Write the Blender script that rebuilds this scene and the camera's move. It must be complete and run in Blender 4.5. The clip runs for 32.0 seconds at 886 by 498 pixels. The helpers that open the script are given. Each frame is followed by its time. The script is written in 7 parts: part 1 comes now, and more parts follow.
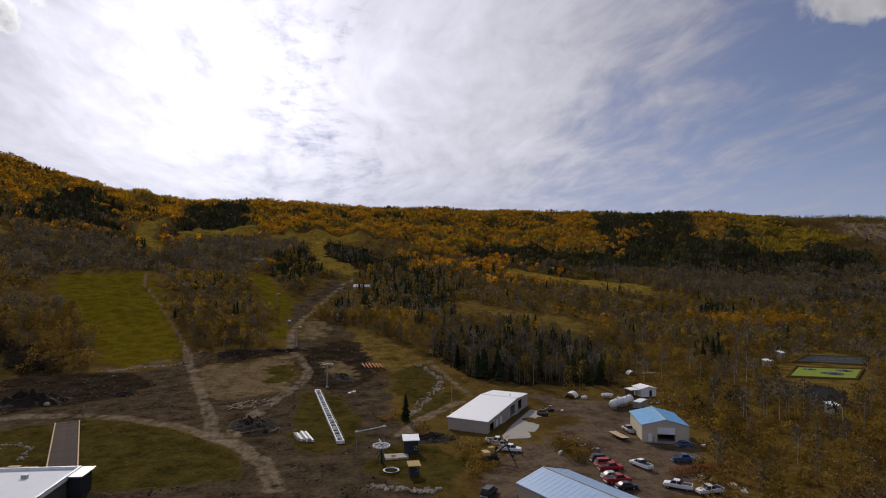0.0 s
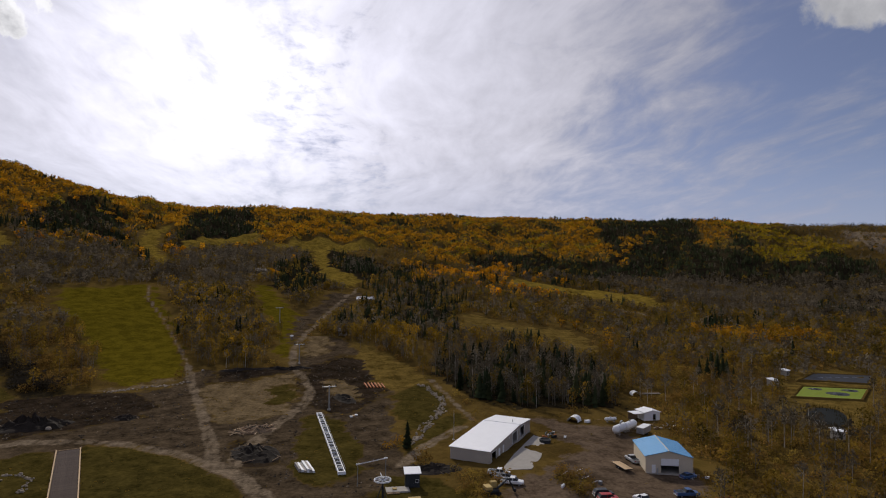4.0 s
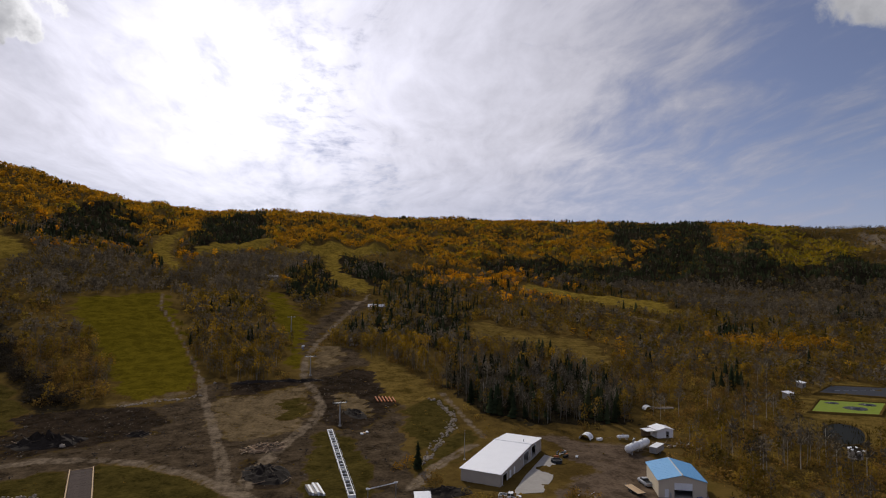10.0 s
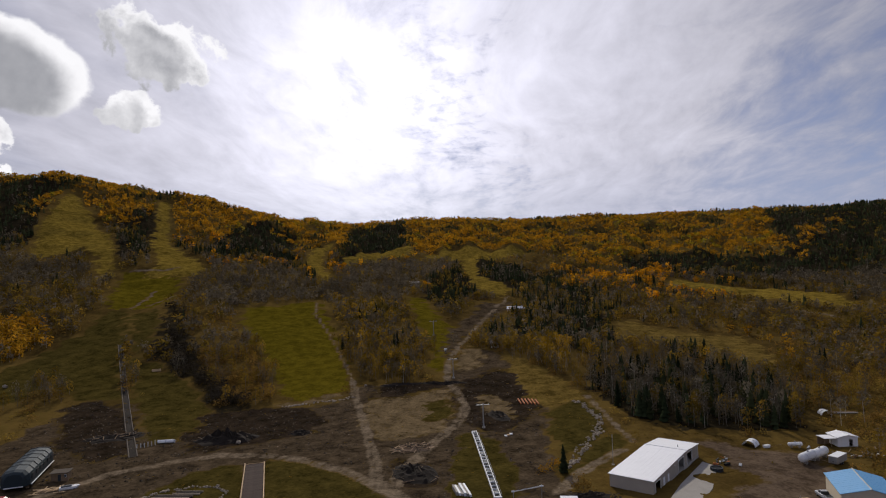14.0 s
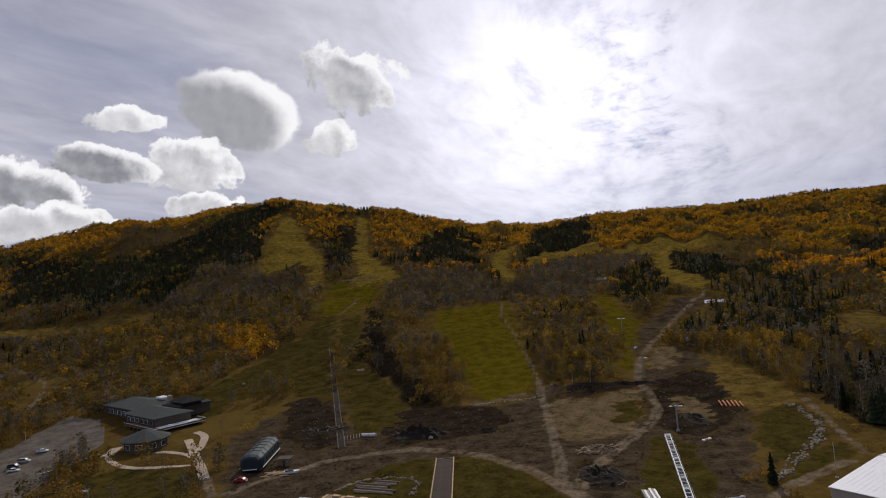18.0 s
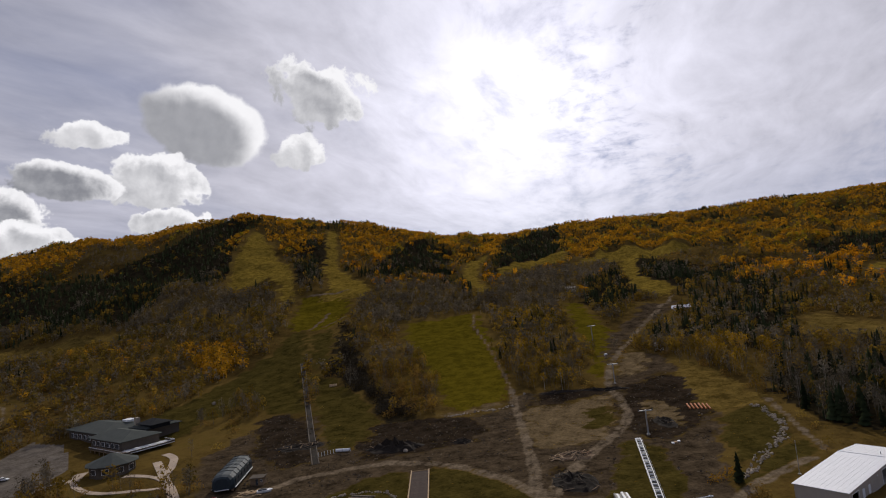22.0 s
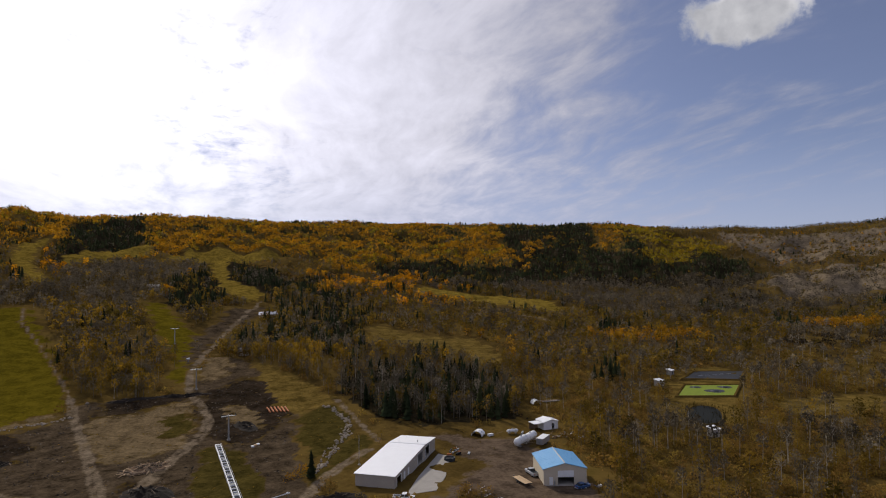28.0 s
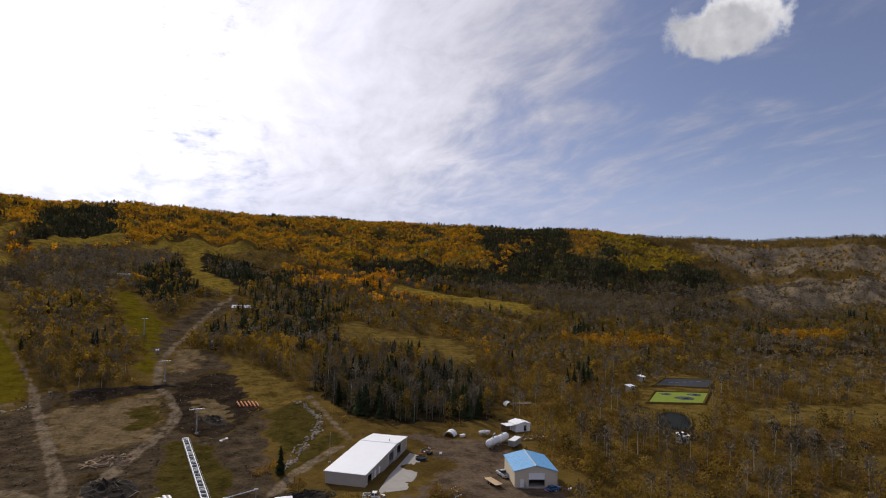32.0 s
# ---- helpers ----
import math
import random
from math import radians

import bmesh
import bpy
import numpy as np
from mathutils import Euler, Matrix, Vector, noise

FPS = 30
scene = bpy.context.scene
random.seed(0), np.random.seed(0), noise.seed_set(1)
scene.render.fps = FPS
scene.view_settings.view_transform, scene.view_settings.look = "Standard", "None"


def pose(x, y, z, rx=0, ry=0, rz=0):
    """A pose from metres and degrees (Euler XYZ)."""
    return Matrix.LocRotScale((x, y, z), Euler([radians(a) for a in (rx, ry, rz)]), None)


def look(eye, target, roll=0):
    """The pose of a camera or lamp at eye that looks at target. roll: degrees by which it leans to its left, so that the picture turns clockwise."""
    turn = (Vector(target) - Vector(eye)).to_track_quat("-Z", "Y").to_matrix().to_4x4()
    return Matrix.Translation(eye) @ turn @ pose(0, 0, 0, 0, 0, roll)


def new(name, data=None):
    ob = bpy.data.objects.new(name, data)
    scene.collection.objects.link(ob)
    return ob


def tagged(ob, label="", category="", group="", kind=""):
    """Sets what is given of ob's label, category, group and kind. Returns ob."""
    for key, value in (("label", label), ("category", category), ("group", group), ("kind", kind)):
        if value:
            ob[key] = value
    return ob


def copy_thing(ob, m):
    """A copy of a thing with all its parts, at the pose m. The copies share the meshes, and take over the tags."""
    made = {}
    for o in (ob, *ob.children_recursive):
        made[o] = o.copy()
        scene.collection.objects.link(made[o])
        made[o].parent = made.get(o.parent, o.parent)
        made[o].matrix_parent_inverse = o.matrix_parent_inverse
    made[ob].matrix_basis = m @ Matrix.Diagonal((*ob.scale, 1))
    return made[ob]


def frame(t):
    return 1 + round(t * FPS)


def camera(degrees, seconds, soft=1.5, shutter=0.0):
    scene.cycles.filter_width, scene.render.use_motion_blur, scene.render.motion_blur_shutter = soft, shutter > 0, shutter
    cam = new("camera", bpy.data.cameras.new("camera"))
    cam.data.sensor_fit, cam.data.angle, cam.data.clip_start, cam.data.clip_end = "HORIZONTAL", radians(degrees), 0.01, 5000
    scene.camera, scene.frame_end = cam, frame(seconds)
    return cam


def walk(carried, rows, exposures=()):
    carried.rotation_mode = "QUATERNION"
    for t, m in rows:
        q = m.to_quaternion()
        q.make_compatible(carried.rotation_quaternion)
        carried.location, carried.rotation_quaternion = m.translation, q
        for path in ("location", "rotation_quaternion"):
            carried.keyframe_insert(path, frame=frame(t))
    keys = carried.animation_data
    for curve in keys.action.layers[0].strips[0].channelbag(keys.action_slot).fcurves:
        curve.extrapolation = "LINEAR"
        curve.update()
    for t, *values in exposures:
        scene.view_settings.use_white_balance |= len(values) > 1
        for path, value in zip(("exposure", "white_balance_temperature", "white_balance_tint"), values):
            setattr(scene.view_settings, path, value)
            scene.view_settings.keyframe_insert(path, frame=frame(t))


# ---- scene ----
cam = camera(73.49, 32.0, soft=1.1)
PATH = [
    (0, pose(0.00, -0.00, 46.06, 91.423, -0.580, -0.445)),
    (0.5, pose(0.05, 0.02, 46.84, 91.596, -0.579, -0.162)),
    (1, pose(0.10, 0.05, 47.61, 91.468, -0.960, 0.190)),
    (1.5, pose(0.10, 0.09, 48.41, 91.727, -0.414, 0.642)),
    (2, pose(0.09, 0.14, 49.21, 91.480, -0.642, 1.153)),
    (2.5, pose(0.26, 0.12, 50.06, 91.271, -0.545, 1.596)),
    (3, pose(0.42, 0.10, 50.91, 91.427, -0.805, 0.895)),
    (3.5, pose(0.35, 0.25, 51.78, 91.384, -0.731, -0.047)),
    (4, pose(0.28, 0.40, 52.64, 91.861, -0.716, -0.105)),
    (4.5, pose(0.41, 0.52, 53.71, 91.715, -0.442, 0.344)),
    (6.5, pose(0.77, 0.61, 57.43, 91.664, 0.233, 1.260)),
    (7, pose(0.80, 0.65, 58.27, 91.609, 0.059, 1.485)),
    (7.5, pose(0.78, 0.65, 58.58, 91.709, -0.465, 1.259)),
    (8, pose(0.77, 0.65, 58.88, 90.834, 0.880, 0.654)),
    (8.5, pose(0.79, 0.81, 58.59, 91.023, -0.067, 0.586)),
    (9, pose(0.81, 0.98, 58.29, 92.362, -0.421, 0.580)),
    (9.5, pose(0.69, 0.96, 58.23, 92.450, -0.579, 0.997)),
    (10, pose(0.57, 0.95, 58.16, 91.953, -0.655, 1.004)),
    (10.5, pose(0.61, 1.03, 58.13, 91.872, -0.030, 0.344)),
    (11, pose(0.66, 1.12, 58.10, 92.266, -0.420, 0.592)),
    (11.5, pose(0.86, 1.06, 58.02, 91.732, 0.307, 1.692)),
    (12, pose(1.05, 0.99, 57.92, 92.233, 1.860, 2.033)),
    (12.5, pose(1.18, 1.10, 57.90, 92.353, 1.456, 3.191)),
    (13, pose(1.31, 1.20, 57.87, 92.633, 1.623, 6.489)),
    (13.5, pose(1.50, 1.20, 57.94, 92.096, 1.770, 10.337)),
    (14, pose(1.71, 1.52, 58.03, 92.307, 1.998, 14.301)),
    (14.5, pose(2.25, 1.70, 58.02, 92.469, 2.451, 17.361)),
    (15, pose(2.38, 1.33, 58.32, 91.939, 2.166, 19.508)),
    (15.5, pose(2.26, 1.43, 58.38, 92.657, 2.626, 23.260)),
    (17.5, pose(5.83, 2.72, 57.57, 93.449, 3.870, 31.191)),
    (18, pose(6.26, 3.02, 57.53, 93.403, 4.873, 32.361)),
    (18.5, pose(6.49, 2.95, 57.43, 93.159, 4.726, 32.633)),
    (19, pose(6.72, 2.88, 57.33, 93.492, 5.452, 32.540)),
    (19.5, pose(6.82, 2.59, 57.51, 93.959, 5.808, 32.495)),
    (20, pose(6.93, 2.29, 57.70, 92.718, 4.789, 32.311)),
    (20.5, pose(7.07, 2.04, 57.55, 92.707, 4.874, 31.968)),
    (21, pose(7.20, 1.80, 57.39, 91.839, 4.927, 31.394)),
    (21.5, pose(7.19, 1.77, 57.44, 92.374, 4.982, 30.608)),
    (22, pose(7.18, 1.75, 57.49, 94.287, 6.298, 29.628)),
    (22.5, pose(7.33, 1.49, 57.56, 92.520, 2.021, 29.318)),
    (23, pose(7.47, 1.23, 57.62, 93.041, 2.883, 29.698)),
    (23.5, pose(7.63, 1.17, 57.55, 92.285, 3.880, 29.565)),
    (24, pose(7.78, 1.12, 57.48, 92.833, 5.316, 29.012)),
    (24.5, pose(7.54, 0.80, 57.45, 93.391, 4.435, 28.714)),
    (26.5, pose(3.33, -1.79, 59.66, 90.928, 1.686, 9.002)),
    (27, pose(3.01, -1.53, 59.27, 91.867, 1.616, 3.150)),
    (27.5, pose(2.51, -1.46, 58.87, 91.890, 0.349, -2.743)),
    (28, pose(2.00, -1.43, 58.58, 92.252, 0.682, -8.949)),
    (28.5, pose(1.49, -1.09, 58.57, 92.518, -1.177, -14.079)),
    (29, pose(0.99, -0.75, 58.57, 92.234, -1.577, -17.144)),
    (29.5, pose(1.13, -0.73, 58.65, 92.467, -1.896, -16.611)),
    (30, pose(1.26, -0.71, 58.73, 92.149, -2.147, -14.018)),
    (30.5, pose(1.37, -0.63, 58.75, 91.673, -4.034, -11.667)),
    (31, pose(1.47, -0.54, 58.76, 92.147, -1.021, -10.226)),
    (31.5, pose(1.48, -0.51, 58.48, 92.052, -2.229, -10.276)),
    (32, pose(1.48, -0.48, 58.22, 92.282, -1.439, -11.215)),
]
walk(cam, PATH, ((0, 0.08), (14, 0.06), (20, 0.0), (24.5, 0.0), (27, 0.02), (28.5, 0.40), (32, 0.42)))

# ---- world, sun, exposure ----
SUN_AZ, SUN_EL = 20.0, 33.0          # degrees left of the first view, and above the horizon


def nodes_of(tree):
    tree.nodes.clear()
    return tree.nodes, tree.links


class Net:
    """Short hand for building node trees."""
    def __init__(self, tree):
        self.nodes, self.links = nodes_of(tree)

    def put(self, kind, ins=(), **props):
        n = self.nodes.new(kind)
        for k, v in props.items():
            setattr(n, k, v)
        items = ins.items() if isinstance(ins, dict) else enumerate(ins)
        for k, v in items:
            if v is None:
                continue
            if isinstance(v, bpy.types.NodeSocket):
                self.links.new(v, n.inputs[k])
            else:
                n.inputs[k].default_value = v
        return n

    def m(self, op, a, b=None, c=None, clamp=False):
        return self.put("ShaderNodeMath", (a, b, c), operation=op, use_clamp=clamp).outputs[0]

    def v(self, op, a, b=None):
        n = self.put("ShaderNodeVectorMath", (a, b), operation=op)
        return n.outputs["Value"] if op in ("DOT_PRODUCT", "LENGTH", "DISTANCE") else n.outputs[0]

    def step(self, x, lo, hi, a=0.0, b=1.0):
        return self.put("ShaderNodeMapRange", (x, lo, hi, a, b), interpolation_type="SMOOTHSTEP").outputs[0]

    def noise(self, vec, scale, detail=4.0, rough=0.55, dist=0.0, out=0):
        return self.put("ShaderNodeTexNoise", {"Vector": vec, "Scale": scale, "Detail": detail, "Roughness": rough, "Distortion": dist}).outputs[out]

    def mix(self, f, a, b):
        n = self.put("ShaderNodeMix", data_type="RGBA")
        for s, v in ((n.inputs[0], f), (n.inputs[6], a), (n.inputs[7], b)):
            if isinstance(v, bpy.types.NodeSocket):
                self.links.new(v, s)
            else:
                s.default_value = v if isinstance(v, (int, float)) else (*v[:3], 1.0)
        return n.outputs[2]

    def ramp(self, x, stops):
        n = self.put("ShaderNodeValToRGB", (x,))
        e = n.color_ramp.elements
        while len(e) < len(stops):
            e.new(0.5)
        for k, (p, c) in zip(e, stops):
            k.position, k.color = p, (*c, 1.0)
        return n.outputs[0]


def heading(az, el):
    a, e = radians(az), radians(el)
    return Vector((-math.sin(a) * math.cos(e), math.cos(a) * math.cos(e), math.sin(e)))


world = bpy.data.worlds.new("sky")
world.use_nodes = True
scene.world = world
w = Net(world.node_tree)
way = w.put("ShaderNodeTexCoord").outputs["Generated"]
sky = w.put("ShaderNodeTexSky", sky_type="NISHITA", sun_disc=False, sun_elevation=radians(SUN_EL), sun_rotation=radians(-SUN_AZ), altitude=2400.0)
clear = w.put("ShaderNodeMix", data_type="RGBA", blend_type="MULTIPLY")
w.links.new(sky.outputs[0], clear.inputs[6])
clear.inputs[0].default_value, clear.inputs[7].default_value = 1.0, (0.056, 0.050, 0.056, 1.0)
# thin high cloud: streaks on a flat layer far above, torn along the wind
x, y, z = w.put("ShaderNodeSeparateXYZ", (way,)).outputs
lift = w.m("ADD", w.m("MAXIMUM", z, 0.0), 0.16)
flat = w.put("ShaderNodeCombineXYZ", (w.m("DIVIDE", x, lift), w.m("DIVIDE", y, lift), 0.0)).outputs[0]
turned = w.put("ShaderNodeVectorRotate", {"Vector": flat, "Angle": radians(84)}, rotation_type="Z_AXIS").outputs[0]
bent = w.v("ADD", turned, w.v("MULTIPLY", w.v("SUBTRACT", w.noise(flat, 0.8, 2.0, 0.5, 0.0, 1), (0.5, 0.5, 0.5)), (0.5, 0.5, 0.0)))
streak = w.noise(w.v("MULTIPLY", bent, (0.36, 1.1, 1.0)), 1.3, 5.0, 0.5, 0.25)
feather = w.noise(w.v("MULTIPLY", bent, (0.62, 1.25, 1.0)), 5.0, 7.0, 0.6, 0.2)
sun_way = heading(SUN_AZ, 17.0)
near_sun = w.m("MAXIMUM", w.v("DOT_PRODUCT", way, tuple(sun_way)), 0.0)
west = w.step(w.v("DOT_PRODUCT", way, tuple(heading(76, 20))), 0.78, 0.97, 0.0, 0.30)
fan = w.step(w.v("DOT_PRODUCT", way, tuple(heading(-8, 21))), 0.93, 0.995, 0.0, 0.24)
east = w.step(w.v("DOT_PRODUCT", way, tuple(heading(-48, 12))), 0.88, 0.99, 0.0, -0.16)
veil = w.m("ADD", w.m("ADD", west, w.m("MULTIPLY", w.step(near_sun, 0.80, 0.99), 0.42)), w.m("MULTIPLY", streak, 0.95))
veil = w.m("ADD", w.m("ADD", veil, fan), east)
grain = w.step(w.v("DOT_PRODUCT", way, tuple(heading(52, 14))), 0.86, 0.97, 0.95, 0.16)
veil = w.m("ADD", veil, w.m("MULTIPLY", w.m("SUBTRACT", feather, 0.5), grain))
# a flock of small cells beside the sun's glare
cells = w.noise(flat, 12.0, 6.0, 0.62, 0.4)
flock = w.step(w.v("DOT_PRODUCT", way, tuple(heading(4, 19))), 0.955, 0.992)
veil = w.m("ADD", veil, w.m("MULTIPLY", w.m("MULTIPLY", w.m("SUBTRACT", cells, 0.52), 1.1), flock))
veil = w.step(veil, 0.28, 0.90, 0.04, 1.0)
glow = w.m("ADD", w.m("MULTIPLY", w.m("POWER", near_sun, 44.0), 0.46), w.m("MULTIPLY", w.m("POWER", near_sun, 11.0), 0.22))
white = w.m("MULTIPLY", w.m("ADD", 0.53, glow), w.m("ADD", w.m("ADD", 0.46, w.m("MULTIPLY", feather, 0.66)), w.m("MULTIPLY", streak, 0.38)))
white = w.m("MULTIPLY", white, w.step(w.v("DOT_PRODUCT", way, tuple(heading(60, 17))), 0.88, 0.98, 1.0, 0.96))
white = w.m("MULTIPLY", white, w.step(w.v("DOT_PRODUCT", way, tuple(heading(-52, 20))), 0.72, 0.97, 1.0, 0.60))
tint = w.put("ShaderNodeCombineColor", (w.m("MULTIPLY", white, 0.965), w.m("MULTIPLY", white, 0.955), w.m("MULTIPLY", white, 1.10))).outputs[0]
thin = w.mix(w.step(w.v("DOT_PRODUCT", way, tuple(heading(-55, 15))), 0.75, 0.98, 0.36, 0.12), clear.outputs[2], (0.33, 0.36, 0.53))
air = w.mix(veil, thin, tint)
haze = w.step(z, 0.0, 0.22, 0.6, 0.0)
air = w.mix(haze, air, w.put("ShaderNodeCombineColor", (w.m("ADD", 0.29, w.m("MULTIPLY", glow, 0.95)), w.m("ADD", 0.325, w.m("MULTIPLY", glow, 0.93)), w.m("ADD", 0.48, w.m("MULTIPLY", glow, 0.80)))).outputs[0])


def cumulus(behind, az, el, wide, high, dark, rough=0.5, tilt=0.0, light=0.93, soft=0.14):
    """One heaped cloud at a heading, with a bright puffed rim and a grey middle. wide and high in degrees."""
    a, c = radians(az), heading(az, el)
    side, up = Vector((math.cos(a), math.sin(a), 0.0)), heading(az, el + 90)
    t = radians(tilt)
    s2, u2 = side * math.cos(t) + up * math.sin(t), up * math.cos(t) - side * math.sin(t)
    puffs = w.noise(way, 26.0, 7.0, 0.56, 0.15)
    lumps = w.noise(way, 10.0, 2.0, 0.5)
    px = w.m("DIVIDE", w.v("DOT_PRODUCT", way, tuple(s2)), radians(wide))
    py = w.m("DIVIDE", w.m("SUBTRACT", w.v("DOT_PRODUCT", way, tuple(u2)), c.dot(u2)), radians(high))
    px = w.m("SUBTRACT", px, c.dot(s2) / radians(wide))
    d = w.m("SQRT", w.m("ADD", w.m("MULTIPLY", px, px), w.m("MULTIPLY", py, py)))
    d = w.m("ADD", d, w.m("MULTIPLY", w.m("SUBTRACT", puffs, 0.5), 4.2 * rough))
    d = w.m("ADD", d, w.m("MULTIPLY", w.m("SUBTRACT", lumps, 0.5), 2.4 * rough))
    front = w.step(w.v("DOT_PRODUCT", way, tuple(c)), 0.5, 0.7)
    body = w.m("MULTIPLY", w.step(d, 1.06, 1.06 - soft), front)
    # relief: puffs that face the sun are bright, the hollows behind them grey
    moved = w.v("ADD", way, tuple((side * 0.75 + up * 0.65) * 0.014))
    relief = w.m("SUBTRACT", puffs, w.noise(moved, 26.0, 7.0, 0.56, 0.15))
    low = w.m("ADD", w.m("ADD", w.m("MULTIPLY", d, 0.85), w.m("MULTIPLY", py, 0.42)), w.m("MULTIPLY", px, 0.30))
    core = w.m("MULTIPLY", w.step(low, 1.06, 0.45), dark)
    core = w.m("SUBTRACT", core, w.m("MULTIPLY", relief, 2.2 * rough), clamp=True)
    shade = w.mix(core, (light, light * 0.99, light * 1.02), (0.25, 0.255, 0.285))
    return w.mix(body, behind, shade)


for spec in ((50.1, 17.2, 5.2, 3.5, 0.85, 0.10, -18), (39.5, 19.7, 4.4, 2.9, 0.62, 0.34, -14), (41.8, 14.4, 2.4, 1.6, 0.4, 0.40, 0),
             (59.8, 16.2, 3.1, 1.2, 0.4, 0.34, 0), (54.6, 12.2, 3.8, 2.6, 0.5, 0.42, 0), (61.5, 12.4, 3.9, 1.6, 0.95, 0.30, -8), (54.2, 8.8, 3.2, 1.5, 0.45, 0.45, 0),
             (67.6, 10.6, 5.2, 1.9, 0.9, 0.36, -12), (66.0, 7.6, 5.0, 1.6, 0.5, 0.4, 0), (-36.9, 21.5, 4.5, 2.7, 0.6, 0.34, 6, 0.62, 0.4)):
    air = cumulus(air, *spec)
back = w.put("ShaderNodeBackground", (air, 1.0))
w.put("ShaderNodeOutputWorld", (back.outputs[0],))

sun = new("sun", bpy.data.lights.new("sun", "SUN"))
sun.data.energy, sun.data.angle, sun.data.color = 2.4, radians(2.0), (1.0, 0.93, 0.82)
sun.matrix_world = look(heading(SUN_AZ, SUN_EL) * 500, (0, 0, 0))
scene.view_settings.exposure = 0.0

# ---- materials ----
def material(name):
    mat = bpy.data.materials.new(name)
    mat.use_nodes = True
    return mat, Net(mat.node_tree)


def finish(n, colour, rough=0.8, metal=0.0, bump=None, strength=0.3, dist=0.05, spec=0.3):
    ins = {"Base Color": colour if isinstance(colour, bpy.types.NodeSocket) else (*colour, 1.0), "Roughness": rough, "Metallic": metal, "Specular IOR Level": spec}
    if bump is not None:
        ins["Normal"] = n.put("ShaderNodeBump", {"Strength": strength, "Distance": dist, "Height": bump}).outputs[0]
    s = n.put("ShaderNodeBsdfPrincipled", ins)
    n.put("ShaderNodeOutputMaterial", (s.outputs[0],))


def scaled(c, k):
    return tuple(min(1.0, v * k) for v in c)


def plain(name, c, rough=0.7, metal=0.0, grain=6.0, spread=0.25, ribs=0.0, spec=0.06):
    """A worn surface of one colour: stains, fine grain, and ribs of pressed sheet where ribs gives their spacing."""
    mat, n = material(name)
    at = n.put("ShaderNodeTexCoord").outputs["Object"]
    stain, fine = n.noise(at, 0.45, 5.0, 0.6), n.noise(at, grain, 3.0)
    lot = n.put("ShaderNodeObjectInfo").outputs["Random"]
    f = n.m("ADD", n.m("MULTIPLY", stain, 0.6), n.m("MULTIPLY", fine, 0.4))
    f = n.m("ADD", f, n.m("MULTIPLY", n.m("SUBTRACT", lot, 0.5), 0.25))
    col = n.ramp(f, ((0.25, scaled(c, 1 - spread)), (0.7, scaled(c, 1 + spread * 0.6))))
    bump = fine
    if ribs:
        rib = n.put("ShaderNodeTexWave", {"Vector": at, "Scale": 0.314 / ribs, "Distortion": 0.0}, wave_type="BANDS", bands_direction="X").outputs[1]
        bump = n.m("ADD", n.m("MULTIPLY", fine, 0.15), n.step(rib, 0.75, 0.95))
    finish(n, col, rough, metal, bump, 0.35, 0.03, spec)
    return mat


def leaves(name, stops, gloss=0.6, through_light=0.45):
    """Foliage: each tree has its own tone, each leaf cluster its own lightness; light comes through it."""
    mat, n = material(name)
    tone = n.put("ShaderNodeAttribute", attribute_name="tone").outputs["Fac"]
    bit = n.put("ShaderNodeNewGeometry").outputs["Random Per Island"]
    lot = n.put("ShaderNodeObjectInfo").outputs["Random"]
    f = n.m("PINGPONG", n.m("ADD", tone, lot), 1.0)
    col = n.ramp(f, stops)
    own = n.step(n.m("FRACT", n.m("MULTIPLY", tone, 53.7)), 0.0, 1.0, 0.52, 1.22)
    col = n.put("ShaderNodeVectorMath", (col, n.put("ShaderNodeCombineXYZ", (own, own, own)).outputs[0]), operation="MULTIPLY").outputs[0]
    col = n.mix(n.m("MULTIPLY", bit, 0.4), col, scaled(stops[0][1], 0.5))
    d = n.put("ShaderNodeBsdfDiffuse", (col,))
    t = n.put("ShaderNodeBsdfTranslucent", (col,))
    s = n.put("ShaderNodeMixShader", (through_light, d.outputs[0], t.outputs[0]))
    n.put("ShaderNodeOutputMaterial", (s.outputs[0],))
    return mat


M = {}
M["spruce"] = leaves("spruce_needles", ((0.0, (0.018, 0.025, 0.012)), (0.5, (0.034, 0.043, 0.020)), (1.0, (0.060, 0.066, 0.027))), 0.5, 0.15)
M["gold"] = leaves("gold_leaves", ((0.0, (0.5, 0.175, 0.01)), (0.35, (0.76, 0.335, 0.014)), (0.7, (0.62, 0.31, 0.016)), (1.0, (0.36, 0.2, 0.02))))
M["dusk"] = leaves("dark_twigs", ((0.0, (0.030, 0.025, 0.018)), (0.5, (0.052, 0.043, 0.030)), (1.0, (0.08, 0.062, 0.038))), 0.5, 0.15)
M["sedge"] = leaves("dull_scrub", ((0.0, (0.14, 0.098, 0.020)), (0.5, (0.24, 0.162, 0.032)), (1.0, (0.36, 0.235, 0.045))))
M["lime"] = leaves("yellow_green_leaves", ((0.0, (0.2, 0.165, 0.014)), (0.5, (0.34, 0.265, 0.018)), (1.0, (0.5, 0.31, 0.02))))
M["orange"] = leaves("orange_leaves", ((0.0, (0.30, 0.125, 0.012)), (0.5, (0.48, 0.225, 0.016)), (1.0, (0.42, 0.235, 0.02))))
M["olive"] = leaves("olive_leaves", ((0.0, (0.098, 0.074, 0.016)), (0.5, (0.18, 0.124, 0.022)), (1.0, (0.305, 0.180, 0.026))))
